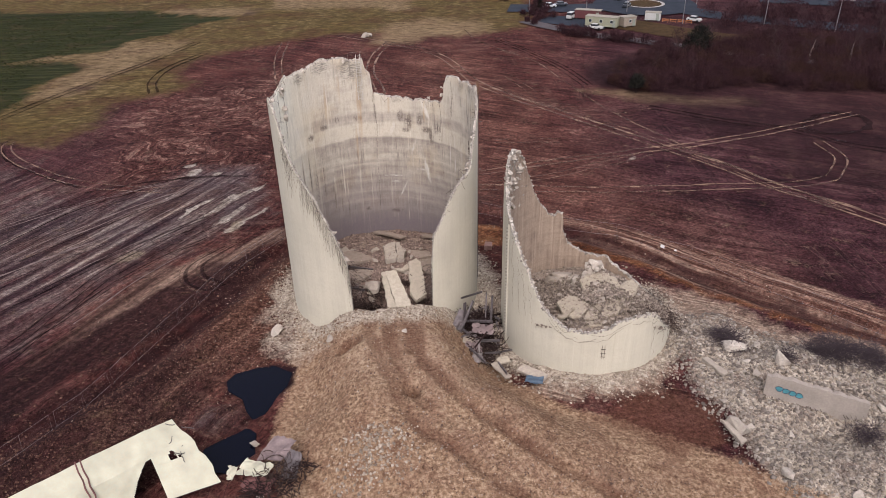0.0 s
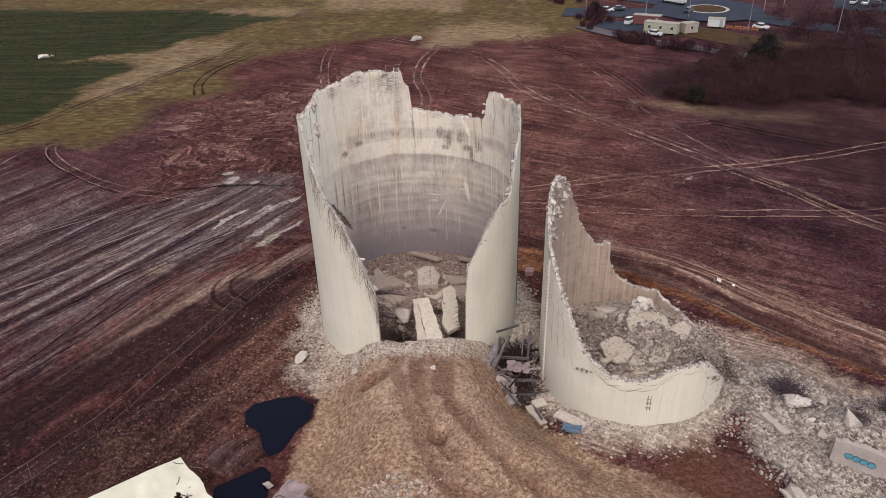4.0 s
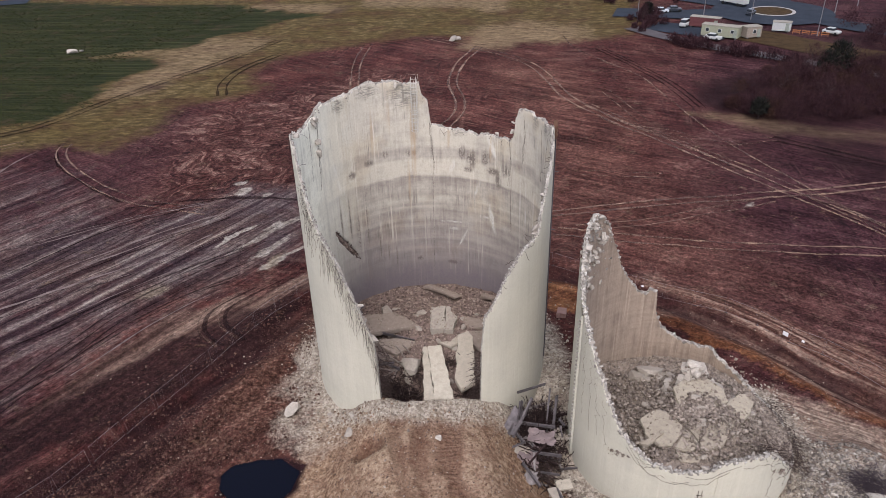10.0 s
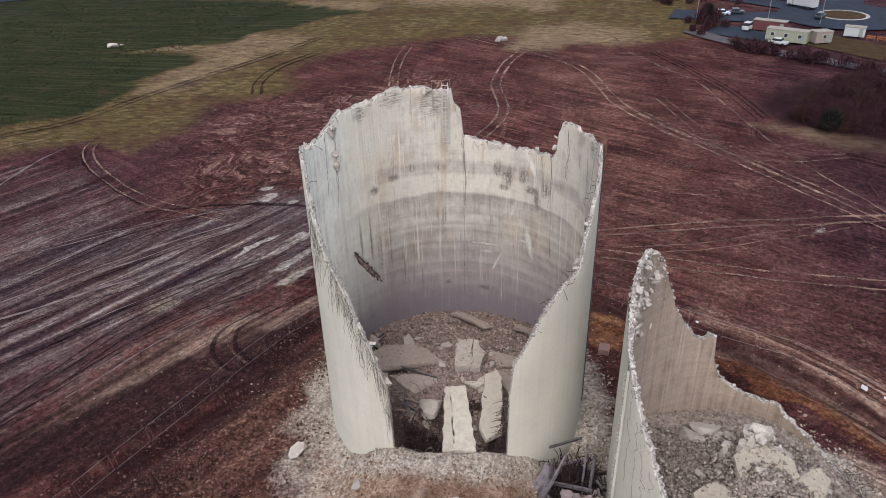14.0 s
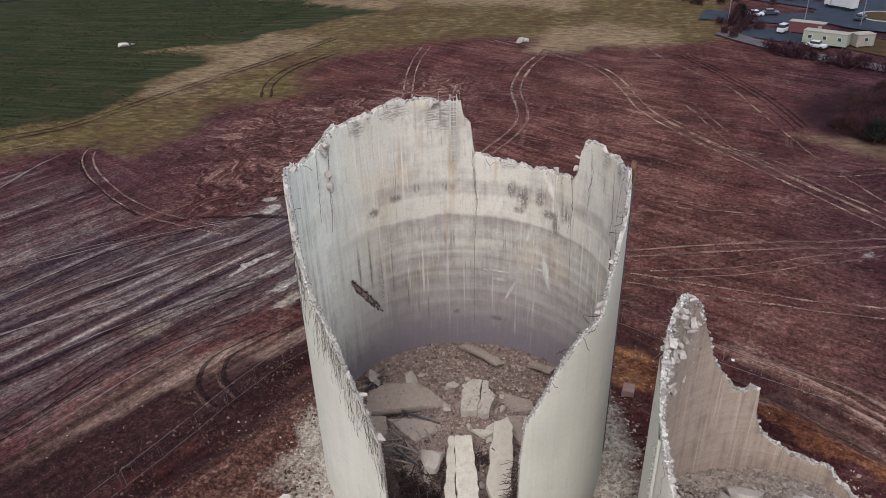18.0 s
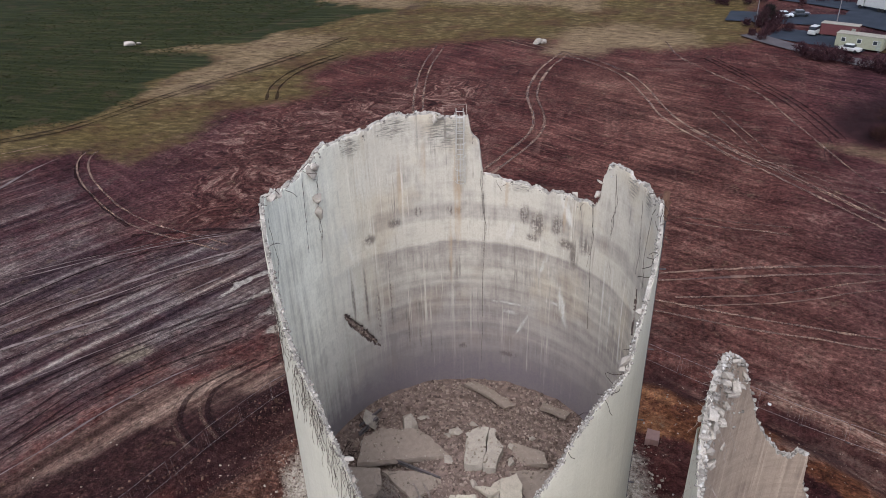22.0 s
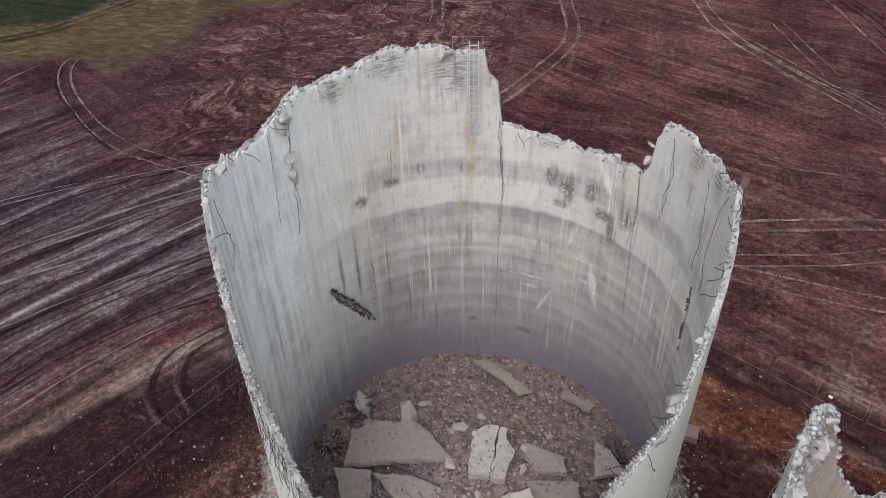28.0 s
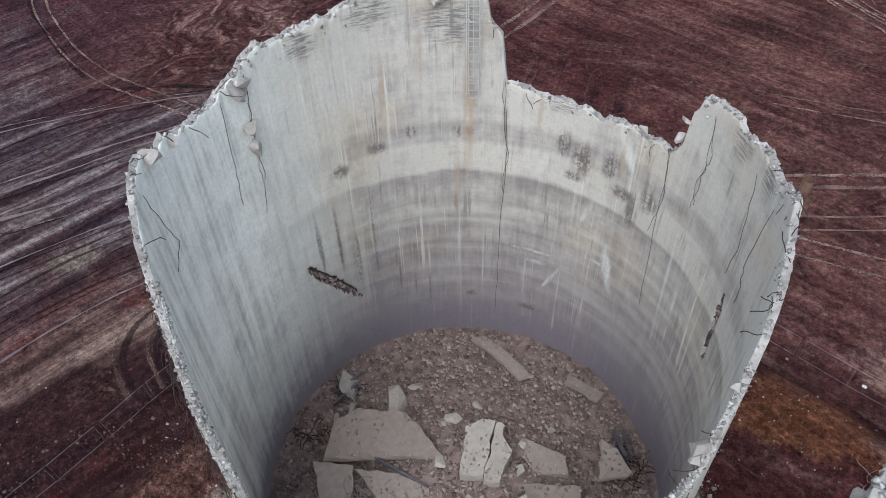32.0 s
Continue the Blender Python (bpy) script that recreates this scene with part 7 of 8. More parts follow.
def smooth_line(pts, stepm=1.5):
    p = [np.array(q, float) for q in pts]
    p = [2 * p[0] - p[1]] + p + [2 * p[-1] - p[-2]]
    out = []
    for i in range(1, len(p) - 2):
        n = max(2, int(np.hypot(*(p[i + 1] - p[i])) / stepm))
        for k in range(n):
            t = k / n
            out.append(0.5 * ((2 * p[i]) + (-p[i - 1] + p[i + 1]) * t + (2 * p[i - 1] - 5 * p[i] + 4 * p[i + 1] - p[i + 2]) * t * t + (-p[i - 1] + 3 * p[i] - 3 * p[i + 1] + p[i + 2]) * t ** 3))
    out.append(p[-2])
    return np.array(out)


def ribbon(line, offset, width, lift, seed, jitter=0.3):
    d = np.gradient(line, axis=0)
    d = d / np.maximum(np.hypot(d[:, 0], d[:, 1]), 1e-6)[:, None]
    nrm = np.stack([-d[:, 1], d[:, 0]], 1)
    k = np.arange(len(line))
    w = width * (1 + jitter * (vnoise(k / 1.7, k * 0.0, seed) - 0.5) * 2)
    o = offset + 0.12 * (vnoise(k / 5.0, k * 0.0, seed + 3) - 0.5)
    cols = []
    for s in (-0.5, 0.0, 0.5):
        q = line + nrm * (o + w * s)[:, None]
        cols.append(np.column_stack([q, lie(q[:, 0], q[:, 1]) + lift + 0.03 + 0.10 * step(np.hypot(q[:, 0], q[:, 1] - 75), 45, 120)]))
    v = np.concatenate(cols)
    n = len(line)
    i = np.arange(n - 1)
    f = np.concatenate([np.stack([c * n + i, (c + 1) * n + i, (c + 1) * n + i + 1, c * n + i + 1], 1) for c in (0, 1)])
    return v, f[:, ::-1]


def tyre_track(pts, gauge=1.9, width=0.45, seed=0):
    line = smooth_line(pts, 1.2)
    root = empty("tyre_track")
    for s in (-0.5, 0.5):
        v, f = ribbon(line, s * gauge, width * 1.5, 0.05, seed + int(s * 10))
        child(new("rut", quick_mesh("rut", v, f, M_TRACK)), root)
    tagged(root, "pale dry pair of tyre tracks across the mud", "tyre track", kind="structure")


tyre_track([(-22, 131), (-17.4, 142.6), (-13.8, 155.9), (-14.1, 164.8), (-17.3, 178), (-17, 194.3), (-14.0, 208)], 1.9, 0.34, 1100)
tyre_track([(-36, 162), (-39.2, 173.5), (-43, 191.5), (-44.8, 212)], 1.9, 0.25, 1107)
tyre_track([(-28.8, 218.3), (-2.2, 195.8), (8.4, 168), (15.5, 156.5), (23.2, 146.6), (39.5, 125.7), (47.0, 116.7), (54.2, 105.9), (61.2, 97.2), (72, 84)], 2.0, 0.289, 1114)
tyre_track([(12.4, 163), (24, 147.5), (40.6, 127), (48.4, 116), (55.6, 105), (63, 96)], 1.6, 0.17, 1121)
tyre_track([(14.8, 156.5), (19.6, 150.8), (26.9, 148.1), (34.0, 143.0), (44.5, 145.4)], 1.8, 0.136, 1128)
tyre_track([(4.5, 113.8), (9, 115.4), (19.6, 118.4), (29.2, 120.4), (38.6, 122.5), (54.1, 126.4), (69.5, 132), (84, 138)], 1.7, 0.289, 1135)
tyre_track([(6, 108.6), (15.5, 107.3), (35.6, 106.2), (54.3, 106.1), (63.5, 107.6), (67.0, 110.9), (70.4, 116.6), (70, 124)], 2.0, 0.204, 1142)
tyre_track([(8.9, 109.6), (18.8, 112.5), (28.5, 116.6), (38, 121)], 1.7, 0.153, 1149)
tyre_track([(10.3, 129.5), (20.8, 128.7), (23.0, 128.4)], 1.8, 0.153, 1156)
tyre_track([(16.6, 172.3), (19, 165), (22.6, 153.4)], 1.8, 0.153, 1163)
tyre_track([(-86.6, 137.0), (-86.3, 134.5), (-84.2, 130.8), (-79.6, 126.0), (-73.6, 121.3), (-66.3, 116.6), (-60.8, 114.2), (-55.2, 112.9), (-47, 111)], 1.7, 0.19, 1170)
tyre_track([(-130, 118), (-114, 124), (-104, 130), (-96, 137)], 2.0, 0.17, 1184)


def drag_line(pts, width, material, seed, label):
    line = smooth_line(pts, 0.9)
    v, f = ribbon(line, 0, width, 0.045, seed, 0.7)
    tagged(new("drag_mark", quick_mesh("drag_mark", v, f, material)), label, "drag mark", kind="structure")


M_DARKTRACK = plain("wet_dark_rut", (0.020, 0.0095, 0.0100), 0.85, vary=0.4, scale=0.6)
M_DARKTRACK.node_tree.nodes["Principled BSDF"].inputs["Alpha"].default_value = 0.6
# one broken line of wheel marks from the crop to the mud, and two across the grass
for k, pts in enumerate(([(-112, 132), (-106.7, 138.0), (-99.1, 145.5), (-93.6, 159.2), (-87.3, 175.8), (-79.2, 193.9), (-71.4, 215.2)], [(-68.0, 166.4), (-71.2, 175.5), (-71.3, 187.2), (-65.8, 202.1)])):
    line = smooth_line(pts, 1.5)
    root = empty("wet_track")
    for s in (-1.0, 1.0):
        v, f = ribbon(line, s, 0.55, 0.05, 1300 + k, 0.8)
        child(new("rut", quick_mesh("rut", v, f, M_DARKTRACK)), root)
    tagged(root, "dark wet pair of ruts across the grass", "tyre track", kind="structure")
drag_line([(8, 221), (11.2, 207.0), (18.4, 193.8), (25.0, 182.7), (30.2, 163.5), (36.0, 143.7), (43.7, 126.7), (47.8, 119.0), (62, 96)], 0.32, M_TRACK, 1350, "thin pale footpath line across the mud")
for k, o in enumerate((-1.4, 0, 1.2)):
    drag_line([(17.5 + o, 206.7), (24.9 + o, 191.1), (31.1 + o, 176.0), (34.5 + o, 162)], 0.35, M_DARKTRACK, 1360 + k, "dark wet drag line across the mud")
for k, o in enumerate((-1.0, 1.1)):
    drag_line([(44.5, 145.4 + o), (57.6, 136.3 + o), (68.3, 129.2 + o), (76, 121 + o), (90, 112 + o)], 0.7, M_DARKTRACK, 1370 + k, "dark wet drag line across the mud")
drag_line([(71.7, 133.7), (77.9, 138.3), (84, 136.2), (82, 129.7), (74, 127.5), (71, 130.5), (71.7, 133.7)], 1.3, M_DARKTRACK, 1379, "dark wet ring worn by turning wheels")
# straight grooves through the grey flats, dark bottoms and pale lips
GROOVES = (((-66.4, 102.1), (-58, 109), (-46.6, 115.9)), ((-64.1, 93.6), (-58.9, 103.2), (-51.2, 110.4)), ((-60.8, 90.0), (-53.5, 99.8), (-44.1, 109.5)), ((-57.7, 86.8), (-48.8, 95.5), (-40.9, 105.8)), ((-53.5, 82.5), (-46.6, 91.9), (-37.6, 101.6)), ((-48.1, 76.8), (-45.4, 86.1), (-35.8, 98.3)), ((-46.3, 75.0), (-41.4, 85.3), (-37.4, 90.2)))
gr = random.Random(77)
M_LIP = plain("pale_dried_mud", (0.15, 0.115, 0.105), 0.9, vary=0.4, scale=0.8, dirt=(0.05, 0.034, 0.038))
for k, g in enumerate(GROOVES):
    for j in range(3):
        o = gr.uniform(-1.5, 1.5)
        a, m_, z_ = [Vector(p) for p in g]
        back = (a - m_).normalized() * gr.uniform(0, 14)
        on = (z_ - m_).normalized() * gr.uniform(-3, 5)
        pts = [tuple(a + back + Vector((o, -o * 0.5))), tuple(m_ + Vector((o, -o * 0.5))), tuple(z_ + on + Vector((o * 0.8, -o * 0.4)))]
        dark = gr.random() < 0.62
        drag_line(pts, gr.uniform(0.14, 0.34), M_DARKTRACK if dark else M_LIP, 1380 + 5 * k + j, "dark straight groove through the grey mud" if dark else "pale dried groove lip through the grey mud")
# wheel marks that turn by the trench, and the dark ruts inside the pale curve
drag_line([(-88.0, 136), (-86.1, 132.3), (-82.2, 126.9), (-75.1, 121.2), (-67.7, 116.3), (-62.9, 113.4)], 0.55, M_DARKTRACK, 1410, "dark wet rut curving over the grey mud")
drag_line([(-61, 111.5), (-55.4, 113.5), (-51.1, 115.2), (-41.7, 116.5), (-34, 116)], 0.6, M_DARKTRACK, 1411, "dark wet rut curving over the grey mud")
drag_line([(-90.9, 116), (-91.3, 121), (-91.5, 127.8), (-90.4, 132.8)], 0.4, M_LIP, 1412, "pale dried rut over the grey mud")
M_WORN = plain("worn_wheel_mark", (0.13, 0.080, 0.060), 0.9, vary=0.5, scale=0.8)
M_WORN.node_tree.nodes["Principled BSDF"].inputs["Alpha"].default_value = 0.38
TURN_1 = [(-31.7, 78.7), (-33.7, 80.1), (-35.3, 81.5), (-36.1, 83.6), (-36.0, 85.7), (-34.6, 88.4), (-32.6, 91.0)]
TURN_2 = [(-29.8, 80.1), (-31.7, 81.5), (-33.3, 82.9), (-34.2, 84.9), (-34.0, 86.8), (-32.8, 89.0), (-31.1, 91.3), (-29.8, 93.2)]
for k, pts in enumerate((TURN_1, TURN_2)):
    for j, (o, width, material, label) in enumerate(((0.0, 0.28, M_WORN, "pale curved wheel mark beside the trench"), (0.75, 0.35, M_DARKTRACK, "dark curved wheel mark beside the trench"))):
        drag_line([(x + o, y + 0.15 * o) for x, y in pts], width, material, 1420 + 2 * k + j, label)


# ---- mesh fence along the trench ----
def fence():
    base = smooth_line([(-56, 22), (-47, 40), (-42.7, 49.4), (-38.5, 58.6), (-33, 71.2), (-29.3, 81), (-26.0, 88), (-20, 96), (-8, 101.5), (5, 99.4), (16.9, 94.0), (22.4, 91.4), (26.5, 89.2), (31, 84.7), (34, 82.5), (39, 77), (50, 66.5), (66, 52)], 0.5)
    M_FENCE = plain("fence_wire", (0.20, 0.175, 0.18), 0.5, 0.4, vary=0.1)
    W, Hh = 3.4, 2.0
    proto = empty("fence_panel")
    for z in (0.12, Hh):
        v, f = tubes([[(0, 0, z), (W, 0, z)]], 0.013, 5)
        child(new("rail", mesh_of("rail", v, f, M_FENCE)), proto)
    for x in (0.02, W - 0.02):
        v, f = tubes([[(x, 0, 0.05), (x, 0, Hh)]], 0.006, 5)
        child(new("post", mesh_of("post", v, f, M_FENCE)), proto)
    v, f = tubes([[(x, 0, 0.12), (x, 0, Hh)] for x in np.linspace(0.3, W - 0.3, 10)], 0.0012, 3)
    child(new("mesh", mesh_of("mesh", v, f, M_FENCE)), proto)
    part("foot", box(0.34, 0.16, 0.10, Matrix.Translation((0, 0, 0.04)), 0.03), plain("fence_foot", (0.045, 0.034, 0.032), 0.85), proto, "dark rubber foot")
    tagged(proto, "grey steel mesh fence panel on a rubber foot", "fence panel", "fence panels round the site")
    last, first = base[0], True
    for a, b in zip(base, base[1:]):
        if np.hypot(*(b - last)) >= W:
            d = b - last
            z0 = float(lie(last[:1], last[1:])[0])
            z1 = float(lie(b[:1], b[1:])[0])
            m = pose(last[0], last[1], z0, 0, -math.degrees(math.atan2(z1 - z0, W)), math.degrees(math.atan2(d[1], d[0])))
            if first:
                proto.matrix_basis = m
                first = False
            else:
                copy_thing(proto, m)
            last = b
    M_SIGN = plain("white_sign", (0.75, 0.74, 0.72), 0.5, vary=0.05)
    for x, y, w, h, rz in ((30.2, 85.2, 0.6, 0.45, -48), (31.6, 83.9, 0.3, 0.25, -45), (16.2, 94.2, 0.3, 0.22, -27)):
        ob = new("sign_board", None)
        ob.matrix_world = pose(x, y, float(lie(np.array([x]), np.array([y]))[0]) + 1.1, 0, 0, rz)
        part("board", box(w, 0.05, h, None, 0.01), M_SIGN, ob)
        tagged(ob, "small white sign board fixed to the mesh fence", "sign")


fence()


# ---- road, roundabout and yard beyond the field ----
M_ASPHALT = plain("asphalt", (0.026, 0.031, 0.041), 0.9, vary=0.2, scale=0.3, bump=0.01)
M_TRACKROAD = plain("pale_service_road", (0.080, 0.070, 0.072), 0.9, vary=0.2, scale=0.2, bump=0.02)
M_KERB = plain("pale_kerb", (0.32, 0.30, 0.28), 0.8, vary=0.1)
M_WHITE = plain("white_paint", (0.38, 0.38, 0.36), 0.5, vary=0.06)
M_GLASS = plain("dark_glass", (0.03, 0.035, 0.04), 0.15, vary=0.1)
M_TYRE = plain("tyre_rubber", (0.02, 0.02, 0.02), 0.8, vary=0.1)
M_VERGE = plain("dry_verge_grass", (0.045, 0.028, 0.013), 0.95, vary=0.35, scale=0.6, bump=0.08)


def wide_strip(name, pts, width, lift, material, label, cat="road"):
    line = smooth_line(pts, 2.5)
    d = np.gradient(line, axis=0)
    d = d / np.maximum(np.hypot(d[:, 0], d[:, 1]), 1e-6)[:, None]
    nrm = np.stack([-d[:, 1], d[:, 0]], 1)
    cols = []
    for s in (-0.5, -0.25, 0, 0.25, 0.5):
        q = line + nrm * width * s
        cols.append(np.column_stack([q, lie(q[:, 0], q[:, 1]) + lift]))
    n = len(line)
    i = np.arange(n - 1)
    f = np.concatenate([np.stack([c * n + i, c * n + i + 1, (c + 1) * n + i + 1, (c + 1) * n + i], 1) for c in range(4)])
    return tagged(new(name, quick_mesh(name, np.concatenate(cols), f[:, ::-1], material)), label, cat, kind="structure")


def disc(name, cx, cy, r0, r1, lift, material, label, cat="road"):
    k = 64
    rr = np.linspace(r0, r1, 7)
    a = np.linspace(0, 2 * math.pi, k, endpoint=False)
    v = np.concatenate([np.column_stack([cx + r * np.cos(a), cy + r * np.sin(a), lie(cx + r * np.cos(a), cy + r * np.sin(a)) + lift]) for r in rr])
    i = np.arange(k)
    j = (i + 1) % k
    f = np.concatenate([np.stack([c * k + i, (c + 1) * k + i, (c + 1) * k + j, c * k + j], 1) for c in range(6)])
    return tagged(new(name, quick_mesh(name, v, f, material)), label, cat, kind="structure")


RX, RY = 69.5, 248.0
wide_strip("road", [(24, 249), (40, 246), (58, 246)], 12, 0.30, M_ASPHALT, "grey asphalt road leading to the roundabout")
wide_strip("road", [(78, 240), (90, 226), (108, 214), (150, 190), (230, 160)], 10, 0.31, M_ASPHALT, "grey asphalt road leading from the roundabout")
wide_strip("road", [(72, 258), (80, 290), (96, 360)], 11, 0.32, M_ASPHALT, "grey asphalt road behind the roundabout")
wide_strip("road", [(62, 258), (40, 275), (10, 285), (-60, 300)], 10, 0.29, M_ASPHALT, "grey asphalt road behind the field")
wide_strip("road", [(-330, 236), (-250, 250), (-190, 275)], 10, 0.30, M_ASPHALT, "grey asphalt road beyond the crop field")
disc("roundabout_road", RX, RY, 6.0, 17.0, 0.36, M_ASPHALT, "round asphalt carriageway of the roundabout")
disc("roundabout_kerb", RX, RY, 5.6, 6.6, 0.48, M_KERB, "pale kerb ring round the island", "kerb")
disc("roundabout_island", RX, RY, 0.0, 5.6, 0.52, M_VERGE, "dark planted roundabout island", "island")
wide_strip("service_road", [(27, 229), (34.4, 219.4), (44.5, 209.2), (60.7, 197.1), (79.2, 183), (110, 166), (150, 150)], 5, 0.28, M_TRACKROAD, "pale service road along the field edge")
wide_strip("yard", [(33, 232), (42, 226), (52, 220)], 11, 0.24, M_ASPHALT, "asphalt yard beside the cabins")
wide_strip("verge", [(52, 224), (60, 218), (72, 206), (84, 196)], 13, 0.20, M_VERGE, "dry yellow-brown grass verge beside the yard", "verge")
wide_strip("car_park", [(112, 256), (134, 246), (170, 232)], 22, 0.26, M_ASPHALT, "grey asphalt car park", "car park")


def zat(x, y):
    return float(lie(np.array([float(x)]), np.array([float(y)]))[0])


def car(x, y, rz, paint, label, van=False):
    root = empty("van" if van else "car", x, y, zat(x, y) + 0.33, rz)
    h = 1.0 if van else 0.72
    bm = box(4.4, 1.78, h, Matrix.Translation((0, 0, 0.25 + h / 2)), 0.14)
    part("body", bm, paint, root)
    bm = box(2.9 if van else 2.3, 1.6, 0.8 if van else 0.58, Matrix.Translation((-0.55 if van else -0.2, 0, 0.25 + h + (0.38 if van else 0.27))), 0.16)
    part("glasshouse", bm, M_GLASS, root, "dark windows")
    part("roof", box(2.5 if van else 1.7, 1.5, 0.08, Matrix.Translation((-0.55 if van else -0.25, 0, 0.25 + h + (0.8 if van else 0.58))), 0.03), paint, root)
    wheel = None
    for sx in (-1.35, 1.35):
        for sy in (-0.82, 0.82):
            if wheel is None:
                bm = bmesh.new()
                bmesh.ops.create_cone(bm, cap_ends=True, segments=14, radius1=0.33, radius2=0.33, depth=0.22, matrix=Matrix.Rotation(math.pi / 2, 4, "X"))
                wheel = part("wheel", bm, M_TYRE, root)
                wheel.location = (sx, sy, 0.33)
            else:
                w = child(new("wheel", wheel.data), root)
                w.location = (sx, sy, 0.33)
    for sy in (-0.6, 0.6):
        part("headlight", box(0.08, 0.34, 0.16, Matrix.Translation((2.2, sy, 0.72)), 0.02), M_WHITE, root)
    return tagged(root, label, "van" if van else "car", "cars beyond the field")


P_WHITE, P_DARK, P_SILVER = M_WHITE, plain("dark_car_paint", (0.03, 0.035, 0.045), 0.3, vary=0.1), plain("silver_car_paint", (0.42, 0.44, 0.46), 0.35, vary=0.1)
P_RED = plain("red_car_paint", (0.22, 0.04, 0.04), 0.35, vary=0.1)
car(46.6, 215.2, -32, P_WHITE, "white car parked on the service road by the cabins")
car(37.5, 247.3, 8, P_SILVER, "silver car on the grey road")
car(41.6, 249.2, 5, P_DARK, "dark car on the grey road")
car(41.9, 229.8, 58, P_WHITE, "white and dark van parked in the yard", True)
car(77.6, 221.0, -42, P_WHITE, "white car on the road by the roundabout")
car(62.6, 244.2, 60, P_DARK, "dark car driving round the island")
for k, (x, y, rz) in enumerate(((100, 232, 60), (103, 230.6, 60), (106, 229.2, 60), (112, 226.6, 60), (118, 224, 60), (121, 222.8, 60), (112, 236, 60), (116, 234, 60))):
    car(x + 16, y + 20, rz, (P_WHITE, P_SILVER, P_DARK, P_WHITE, P_SILVER, P_WHITE, P_DARK, P_SILVER)[k], ("white", "silver", "dark", "white", "silver", "white", "dark", "silver")[k] + " car standing in the far car park")


def lorry(x, y, rz):
    root = empty("lorry", x, y, zat(x, y) + 0.36, rz)
    part("box_body", box(6.6, 2.4, 2.7, Matrix.Translation((-1.2, 0, 2.15)), 0.06), M_WHITE, root, "white box body")
    part("cab", box(1.9, 2.3, 2.1, Matrix.Translation((3.4, 0, 1.7)), 0.15), M_WHITE, root)
    part("windscreen", box(0.1, 2.0, 0.8, Matrix.Translation((4.36, 0, 2.15)), 0.03), M_GLASS, root, "dark windscreen")
    part("chassis", box(8.6, 1.0, 0.3, Matrix.Translation((-0.1, 0, 0.7))), P_DARK, root)
    for sx in (-3.4, -2.3, 3.2):
        for sy in (-1.05, 1.05):
            bm = bmesh.new()
            bmesh.ops.create_cone(bm, cap_ends=True, segments=14, radius1=0.48, radius2=0.48, depth=0.3, matrix=Matrix.Translation((sx, sy, 0.48)) @ Matrix.Rotation(math.pi / 2, 4, "X"))
            part("wheel", bm, M_TYRE, root)
    tagged(root, "white box lorry on the road by the roundabout", "lorry")


lorry(60.6, 257.5, 130)


def cabin(x, y, rz, L, W, Hh, wall, label, windows):
    root = empty("portable_cabin", x, y, zat(x, y) + 0.45, rz)
    part("wall", box(L, W, Hh, Matrix.Translation((0, 0, Hh / 2)), 0.05), wall, root)
    part("roof", box(L + 0.2, W + 0.2, 0.14, Matrix.Translation((0, 0, Hh + 0.07)), 0.03), plain("cabin_roof", (0.24, 0.22, 0.18), 0.8, vary=0.2), root)
    for k in range(windows):
        xx = -L / 2 + L * (k + 0.5) / windows
        wn_ = part("window", box(0.95, 0.08, 0.95, Matrix.Translation((xx, -W / 2 - 0.03, Hh * 0.58)), 0.02), M_WHITE, root, "white window frame")
        part("pane", box(0.75, 0.04, 0.75, Matrix.Translation((xx, -W / 2 - 0.08, Hh * 0.58))), M_GLASS, wn_)
    part("door", box(0.9, 0.07, 2.0, Matrix.Translation((L / 2 - 0.9, -W / 2 - 0.03, 1.05)), 0.02), plain("cabin_door", (0.20, 0.22, 0.18), 0.6), root)
    for sx in (-1, 1):
        part("skid", box(0.3, W, 0.4, Matrix.Translation((sx * (L / 2 - 0.6), 0, -0.15))), M_STEEL, root)
    tagged(root, label, "cabin", "site cabins")


cabin(49.2, 218.6, -27, 9.6, 3.0, 2.7, plain("cabin_green_cream", (0.24, 0.24, 0.165), 0.6, vary=0.1), "long faded green and cream portable cabin", 3)
cabin(56.6, 218.0, 22, 4.4, 2.8, 2.6, plain("cabin_brown", (0.23, 0.19, 0.15), 0.7, vary=0.15), "small faded brown portable cabin", 1)
cabin(47.0, 229.0, -25, 8.0, 2.6, 2.5, plain("maroon_container", (0.09, 0.025, 0.025), 0.6, vary=0.2), "dark maroon steel container behind the cabins", 0)
cabin(66.0, 224.5, -20, 4.6, 2.4, 2.2, M_WHITE, "small white container on the verge", 0)


def barrier(x, y, rz):
    root = empty("barrier", x, y, zat(x, y) + 0.2, rz)
    org = plain("orange_barrier", (0.26, 0.095, 0.03), 0.7)
    for z in (0.5, 0.95):
        part("rail", box(2.0, 0.06, 0.25, Matrix.Translation((0, 0, z)), 0.02), org, root)
    for sx in (-0.8, 0.8):
        part("leg", box(0.08, 0.5, 1.1, Matrix.Translation((sx, 0, 0.55)), 0.01), org, root)
    tagged(root, "orange plastic barrier on the verge", "barrier", "orange barriers")


for k in range(4):
    barrier(69 + k * 2.1, 221.5 - k * 0.9, -24)


M_LAMP = plain("dull_grey_steel", (0.17, 0.16, 0.165), 0.6, 0.2, vary=0.1)


